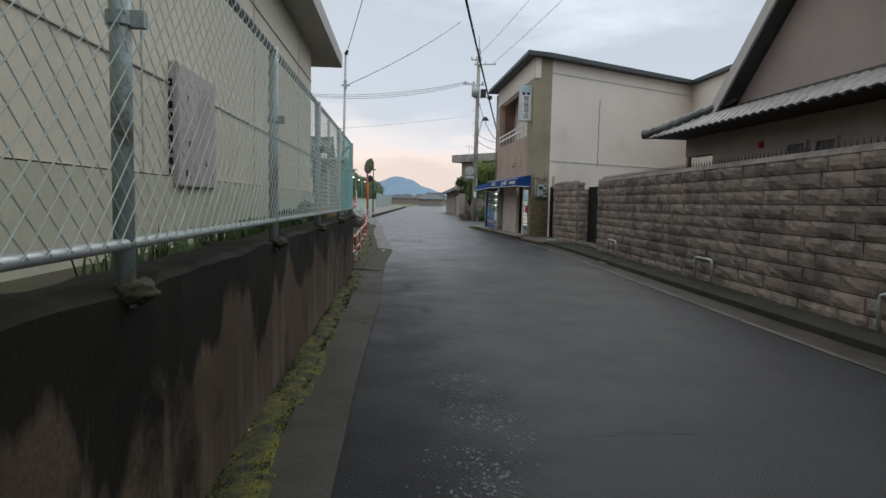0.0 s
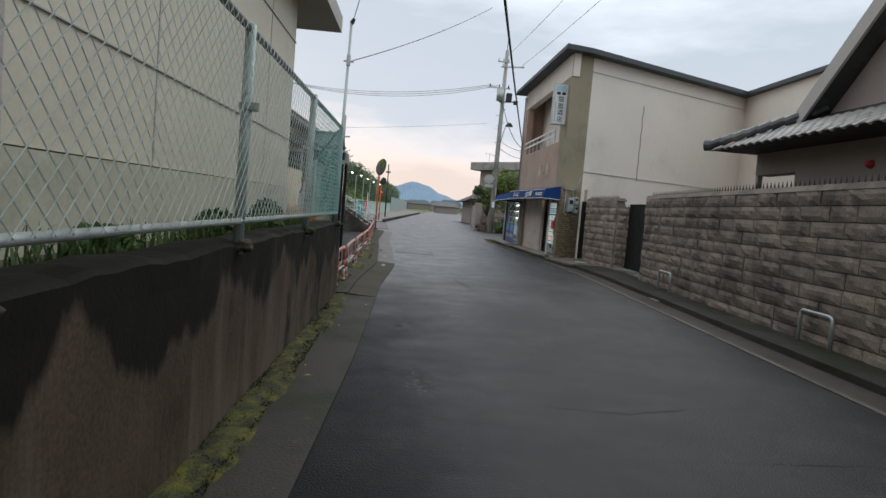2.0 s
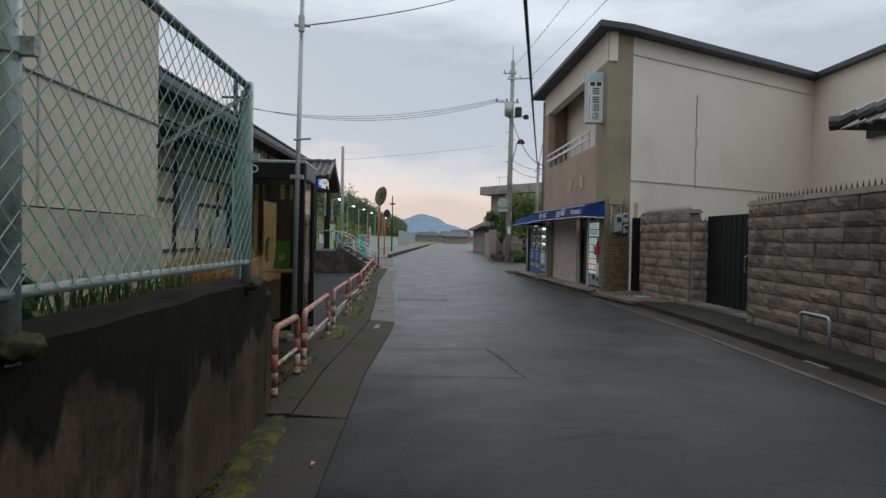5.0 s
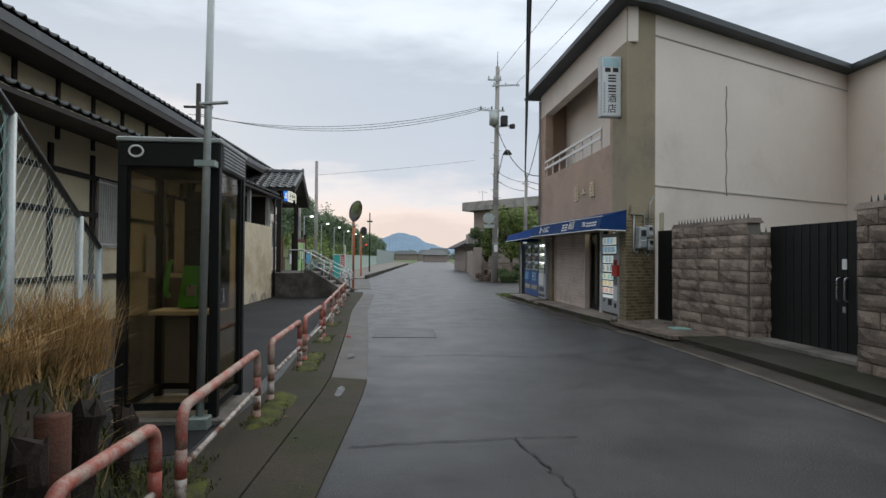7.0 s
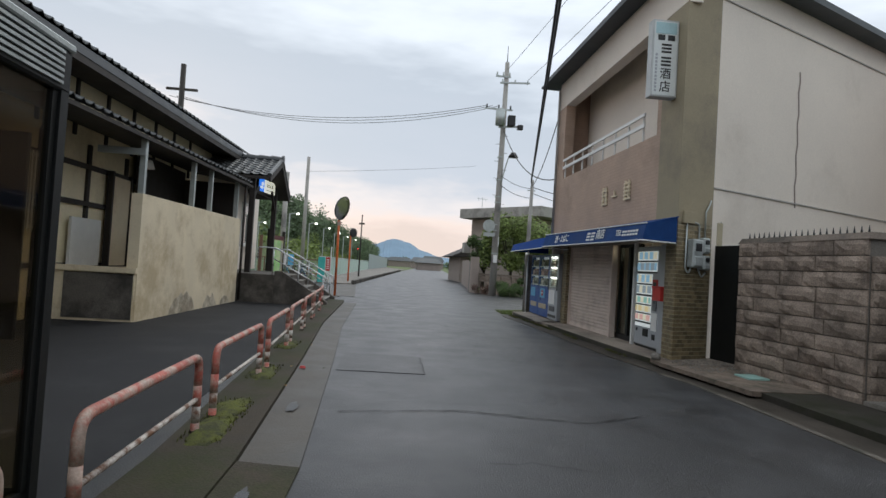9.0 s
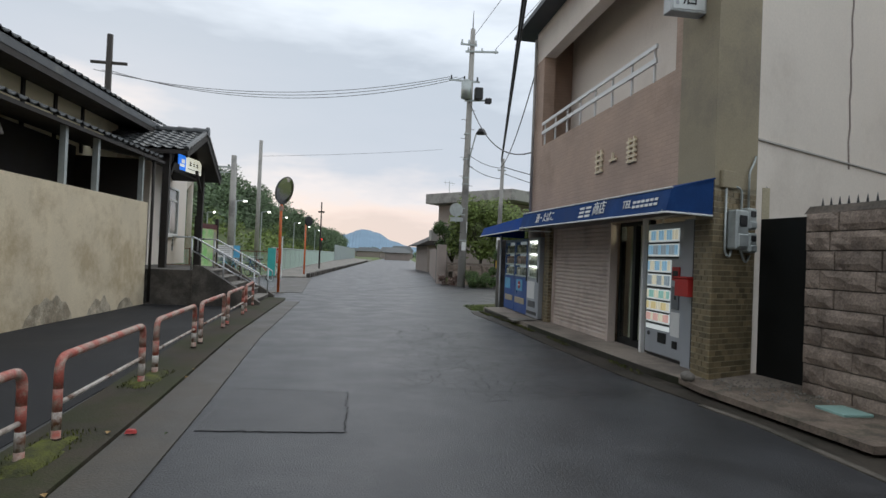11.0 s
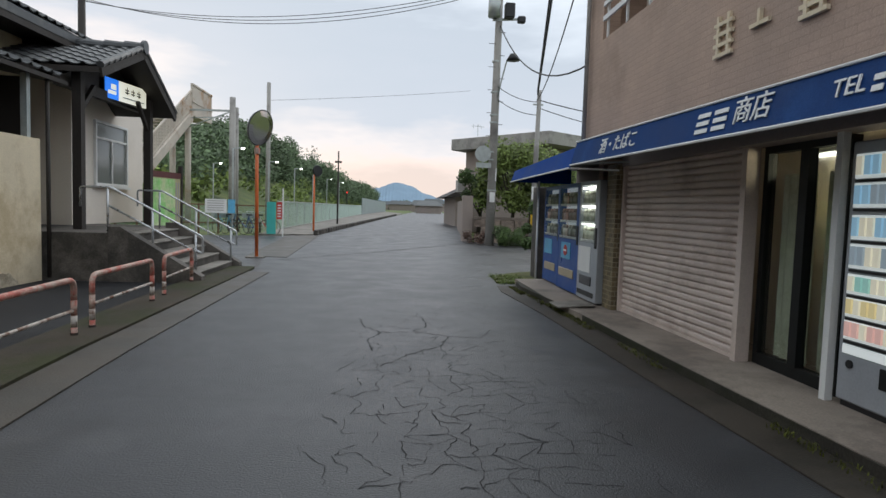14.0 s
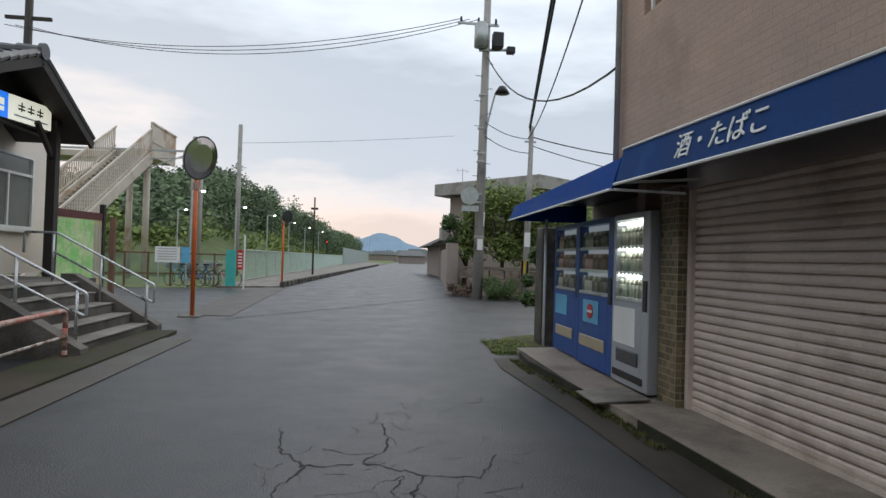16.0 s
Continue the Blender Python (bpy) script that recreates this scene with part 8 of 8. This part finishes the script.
# damp stains at the foot of the station parapet
for k, (y, w, h) in enumerate(((26.6, 0.75, 0.55), (28.4, 0.5, 0.35), (29.6, 0.4, 0.25))):
    bm = bmesh.new()
    n = 26
    low, high = [], []
    for i in range(n + 1):
        s = i / n
        yy = y - w + 2 * w * s
        hh = h * (math.sin(math.pi * s) ** 0.6) * (0.8 + 0.5 * noise.noise(Vector((s * 5, k, 1)))) + 0.02
        x = -3.86 + (yy - 24.3) * 0.0476 + 0.003
        low.append(bm.verts.new((x, yy, 0.01)))
        high.append(bm.verts.new((x, yy, hh)))
    for i in range(n):
        bm.faces.new((low[i], low[i + 1], high[i + 1], high[i]))
    part("stain", bm, STAIN, station, "grey damp stain")

# ---------------------------------------------------------------- pieces: stone blocks, spikes, bricks, roof tiles


def piece(name, me, host, m):
    o = new(name, me)
    o.parent = host
    o.matrix_basis = Matrix.Translation(-ORIGIN[host.name]) @ m
    return o


def block_mesh(seed, mat):
    """A split-face block one unit long (y) and high (z), its rough face towards -x."""
    rg = random.Random(seed)
    bm = bmesh.new()
    ny, nz = 5, 3
    front = [[None] * (nz + 1) for _ in range(ny + 1)]
    for j in range(ny + 1):
        for k in range(nz + 1):
            edge = j in (0, ny) or k in (0, nz)
            x = -0.028 - (0.0 if edge else 0.02 + rg.uniform(-0.01, 0.012))
            front[j][k] = bm.verts.new((x, j / ny, k / nz))
    for j in range(ny):
        for k in range(nz):
            bm.faces.new((front[j][k], front[j][k + 1], front[j + 1][k + 1], front[j + 1][k]))
    rim = [front[j][0] for j in range(ny + 1)] + [front[ny][k] for k in range(1, nz + 1)] + [front[j][nz] for j in range(ny - 1, -1, -1)] + [front[0][k] for k in range(nz - 1, 0, -1)]
    back = [bm.verts.new((0.02, v.co.y, v.co.z)) for v in rim]
    n = len(rim)
    for i in range(n):
        bm.faces.new((rim[i], rim[(i + 1) % n], back[(i + 1) % n], back[i]))
    bmesh.ops.recalc_face_normals(bm, faces=bm.faces)
    me = bpy.data.meshes.new("block")
    bm.to_mesh(me)
    bm.free()
    me.materials.append(mat)
    return me


BLOCKS = [block_mesh(k, STONE) for k in range(10)]
BLOCKS_OLD = [block_mesh(k, STONE_OLD) for k in range(10)]
ROW = 0.1975


def block_run(host, p, q, z0, rows, seed, lmin=0.38, lmax=0.75, ylim=None, blocks=BLOCKS):
    """Courses of blocks from p to q, the face to the left of the way from p to q."""
    rg = random.Random(seed)
    d = Vector((q[0] - p[0], q[1] - p[1], 0))
    L = d.length
    ang = math.degrees(math.atan2(d.y, d.x)) - 90
    rest = []
    for r in range(rows):
        s = 0.0
        while s < L - 0.01:
            w = min(rg.uniform(lmin, lmax), L - s)
            if L - s - w < 0.15:
                w = L - s
            pos = Vector((p[0], p[1], 0)) + d * (s / L)
            m = pose(pos.x, pos.y, z0 + r * ROW + 0.006, 0, 0, ang) @ Matrix.Diagonal((rg.uniform(0.75, 1.25), w - 0.012, ROW - 0.012, 1))
            me = blocks[rg.randrange(10)]
            if ylim is None or pos.y > ylim:
                piece("block", me, host, m)
            else:
                rest.append((me, m))
            s += w
    if rest:
        vs, fs = [], []
        for me, m in rest:
            i = len(vs)
            vs += [m @ v.co for v in me.vertices]
            fs += [[i + a for a in f.vertices] for f in me.polygons]
        me = bpy.data.meshes.new("block_rest")
        me.from_pydata(vs, [], fs)
        me.materials.append(blocks[0].materials[0])
        o = new("block_rest", me)
        o.parent = host
        tagged(o, kind="stuff")


block_run(wall_e, (along(WALL_R, -8), -8), (along(WALL_R, 16.55), 16.55), 0.03, 10, 1, 0.45, 0.85, 2.0, BLOCKS_OLD)
block_run(wall_e, (along(WALL_R, 16.55), 16.55), (along(WALL_R, 16.55) + 0.5, 16.57), 0.03, 10, 2, 0.2, 0.5, None, BLOCKS_OLD)
block_run(seg_w, (6.18, 19.13), (6.03, 21.42), 0.03, 10, 3, 0.4, 0.8)
block_run(ret, (6.75, 19.07), (6.18, 19.1), 0.03, 9, 4, 0.25, 0.4)
part("coping", mesh(hull([(along(WALL_R, -8) - 0.04, -8, 2.0), (along(WALL_R, 16.55) - 0.04, 16.6, 2.0), (along(WALL_R, 16.55) + 0.34, 16.6, 2.0), (along(WALL_R, -8) + 0.34, -8, 2.0)], [(along(WALL_R, -8), -8, 2.08), (along(WALL_R, 16.55), 16.57, 2.08), (along(WALL_R, 16.55) + 0.3, 16.57, 2.08), (along(WALL_R, -8) + 0.3, -8, 2.08)])), STONE_CAP, wall_e, "dark weathered coping")
part("coping", mesh(hull([(6.14, 19.09, 2.0), (6.0, 21.45, 2.0), (6.42, 21.45, 2.0), (6.42, 19.09, 2.0)], [(6.18, 19.12, 2.08), (6.04, 21.42, 2.08), (6.38, 21.42, 2.08), (6.38, 19.12, 2.08)])), STONE_CAP, seg_w, "dark weathered coping")
sb = bmesh.new()
for dx, dy, dz in ((0.03, 0, 0), (0, 0.03, 0), (-0.03, 0, 0), (0, -0.03, 0)):
    pass
rod((0, 0, 0), (0, 0, 0.09), 0.016, 0.002, 5)(sb)
rod((0, -0.05, 0.0), (0, 0.05, 0.0), 0.007, 0.007, 4)(sb)
spike = bpy.data.meshes.new("spike")
sb.to_mesh(spike)
sb.free()
spike.materials.append(DARK)
for k in range(132):
    y = 16.45 - k * 0.105
    piece("spike", spike, wall_e, pose(along(WALL_R, y) + 0.08, y, 2.075))
for k in range(21):
    y = 19.2 + k * 0.105
    piece("spike", spike, seg_w, pose(6.22 - (y - 19.13) * 0.06, y, 2.075))
for k in range(4):
    piece("spike", spike, ret, pose(6.42 + k * 0.1, 19.2, 1.845))

# glazed bricks on the shop's corner and pillar
bb = bmesh.new()
slab(0.004, 0.996, -0.006, 0.02, 0.07, 0.93, 0)(bb)
brick = bpy.data.meshes.new("brick")
bb.to_mesh(brick)
bb.free()
brick.materials.append(BRICK)


def brick_face(host, p, q, z0, z1, w=0.112, h=0.066):
    """A brick skin from p to q; its face is to the right of that way."""
    d = Vector((q[0] - p[0], q[1] - p[1], 0))
    L = d.length
    ang = math.degrees(math.atan2(d.y, d.x))
    rows = int((z1 - z0) / h)
    n = max(1, round(L / w))
    for r in range(rows):
        off = 0.5 if r % 2 else 0.0
        k = -off
        while k < n - 0.01:
            a, c = max(k, 0), min(k + 1, n)
            if c - a > 0.1:
                pos = Vector((p[0], p[1], 0)) + d * (a / n)
                piece("brick", brick, host, pose(pos.x, pos.y, z0 + r * h, 0, 0, ang) @ Matrix.Diagonal(((c - a) * L / n - 0.011, 1, h - 0.002, 1)))
            k += 1


corner_b = part("brick_corner", mesh(prism([(5.3, 22.0), (6.06, 22.32), (6.06, 22.42), (5.5, 22.36), (5.3, 22.36)], 0.1, 2.34)), BRICKJOINT, shop, "olive glazed brick corner")
brick_face(corner_b, (5.3, 22.0), (6.06, 22.32), 0.11, 2.34)
brick_face(corner_b, (5.3, 22.36), (5.3, 22.0), 0.11, 2.0)
pillar_b = part("brick_pillar", mesh(slab(5.3, 5.75, 27.8, 28.12, 0.1, 2.1)), BRICKJOINT, shop, "olive glazed brick pillar")
brick_face(pillar_b, (5.3, 28.12), (5.3, 27.8), 0.11, 2.1)
brick_face(pillar_b, (5.3, 27.8), (5.75, 27.8), 0.11, 2.1)


def tile_mesh(mat, w=0.27, l=0.27):
    """A pantile: a shallow trough with a raised roll, lying in x (across) and y (up the slope)."""
    prof = [(0.0, 0.03), (0.18, 0.0), (0.5, -0.004), (0.72, 0.008), (0.85, 0.045), (1.0, 0.03)]
    bm = bmesh.new()
    rows = []
    for y, dz in ((0.0, 0.028), (l, 0.0)):
        rows.append(([bm.verts.new((u * w, y, z + dz)) for u, z in prof], [bm.verts.new((u * w, y, z + dz - 0.02)) for u, z in prof]))
    (a, al), (b, bl) = rows
    for i in range(5):
        bm.faces.new((a[i], a[i + 1], b[i + 1], b[i]))
        bm.faces.new((a[i + 1], a[i], al[i], al[i + 1]))
    bmesh.ops.recalc_face_normals(bm, faces=bm.faces)
    me = bpy.data.meshes.new("tile")
    bm.to_mesh(me)
    bm.free()
    me.materials.append(mat)
    return me


def tiled(host, origin, across, up, nx, ny, mat, joined=False):
    """Courses of pantiles from origin: unit vectors across and up the slope."""
    w, l = 0.27, 0.25
    me = tile_mesh(mat, w, l + 0.04)
    ax, ay = Vector(across).normalized(), Vector(up).normalized()
    az = ax.cross(ay)
    rot = Matrix((ax, ay, az)).transposed().to_4x4()
    vs, fs = [], []
    for i in range(nx):
        for j in range(ny):
            m = Matrix.Translation(Vector(origin) + ax * (i * w) + ay * (j * l) + az * 0.02) @ rot
            if joined:
                k = len(vs)
                vs += [m @ v.co for v in me.vertices]
                fs += [[k + a for a in f.vertices] for f in me.polygons]
            else:
                piece("tile", me, host, m)
    if joined:
        m2 = bpy.data.meshes.new("tile_rest")
        m2.from_pydata([v - ORIGIN[host.name] for v in vs], [], fs)
        m2.materials.append(mat)
        o = new("tile_rest", m2)
        o.parent = host
        tagged(o, kind="stuff")


# canopy: both slopes, ridge rolls and verge tiles
dz, dy = RIDGE - EAVE[31.5], 33.43 - 31.5
tiled(canopy, (-6.5, 31.5, EAVE[31.5]), (1, 0, 0), (0, dy, dz), 13, 8, TILE)
dy2, dz = 35.35 - 33.43, RIDGE - 3.52
tiled(canopy, (-3.0, 35.35, 3.52), (-1, 0, 0), (0, -dy2, dz), 13, 9, TILE)
for k in range(9):
    part("ridge_tile", mesh(rod((-2.95 - k * 0.4, 33.43, RIDGE + 0.05), (-3.36 - k * 0.4, 33.43, RIDGE + 0.07), 0.1, 0.11, 10)), TILE, canopy)
part("ridge_end", mesh(rod((-2.93, 33.43, RIDGE + 0.06), (-3.0, 33.43, RIDGE + 0.06), 0.14, 0.14, 12)), TILE, canopy)
for s, ye in ((0, 31.5), (1, 35.35)):
    ev, dz = EAVE[ye], RIDGE - EAVE[ye]
    for k in range(8):
        u0, u1 = k / 8, (k + 1.1) / 8
        part("verge_tile", mesh(rod((-3.0, ye + (33.43 - ye) * u0, ev + 0.04 + dz * u0), (-3.0, ye + (33.43 - ye) * min(u1, 1), ev + 0.06 + dz * min(u1, 1)), 0.07, 0.06, 8)), TILE, canopy)
    part("bargeboard", mesh(beam((-2.99, ye, ev - 0.1), (-2.99, 33.43, RIDGE - 0.1), 0.05, 0.16)), DARKWOOD, canopy)
# main station roof and the lean-to
up_m = (-3.9, 0.0, 1.85)
tiled(station, (sx(11, -4.45), 11.0, 4.79), (0.042, 1, 0), up_m, 86, 3, TILE, True)
tiled(station, (-4.5, 13.2, 3.46), (0.0615, 1, 0), (-1.0, 0, 0.37), 66, 3, TILE, True)
# house skirt roof
tiled(house, (7.06, -8.0, 3.24), (0, 1, 0), (1.6, 0, 0.75), 30, 6, TILE_PALE, True)
tiled(house, (7.06, 0.1, 3.24), (0, 1, 0), (1.6, 0, 0.75), 58, 5, TILE_PALE)
for k in range(9):
    s = k / 9
    part("hip_tile", mesh(rod((7.05 + 1.6 * s, 16.1 - 1.5 * s, 3.3 + 0.75 * s), (7.05 + 1.6 * (s + 0.12), 16.1 - 1.5 * (s + 0.12), 3.34 + 0.75 * (s + 0.12)), 0.1, 0.09, 8)), TILE, house)
part("hip_end", mesh(rod((7.0, 16.2, 3.32), (7.1, 16.1, 3.32), 0.13, 0.13, 10)), TILE, house)
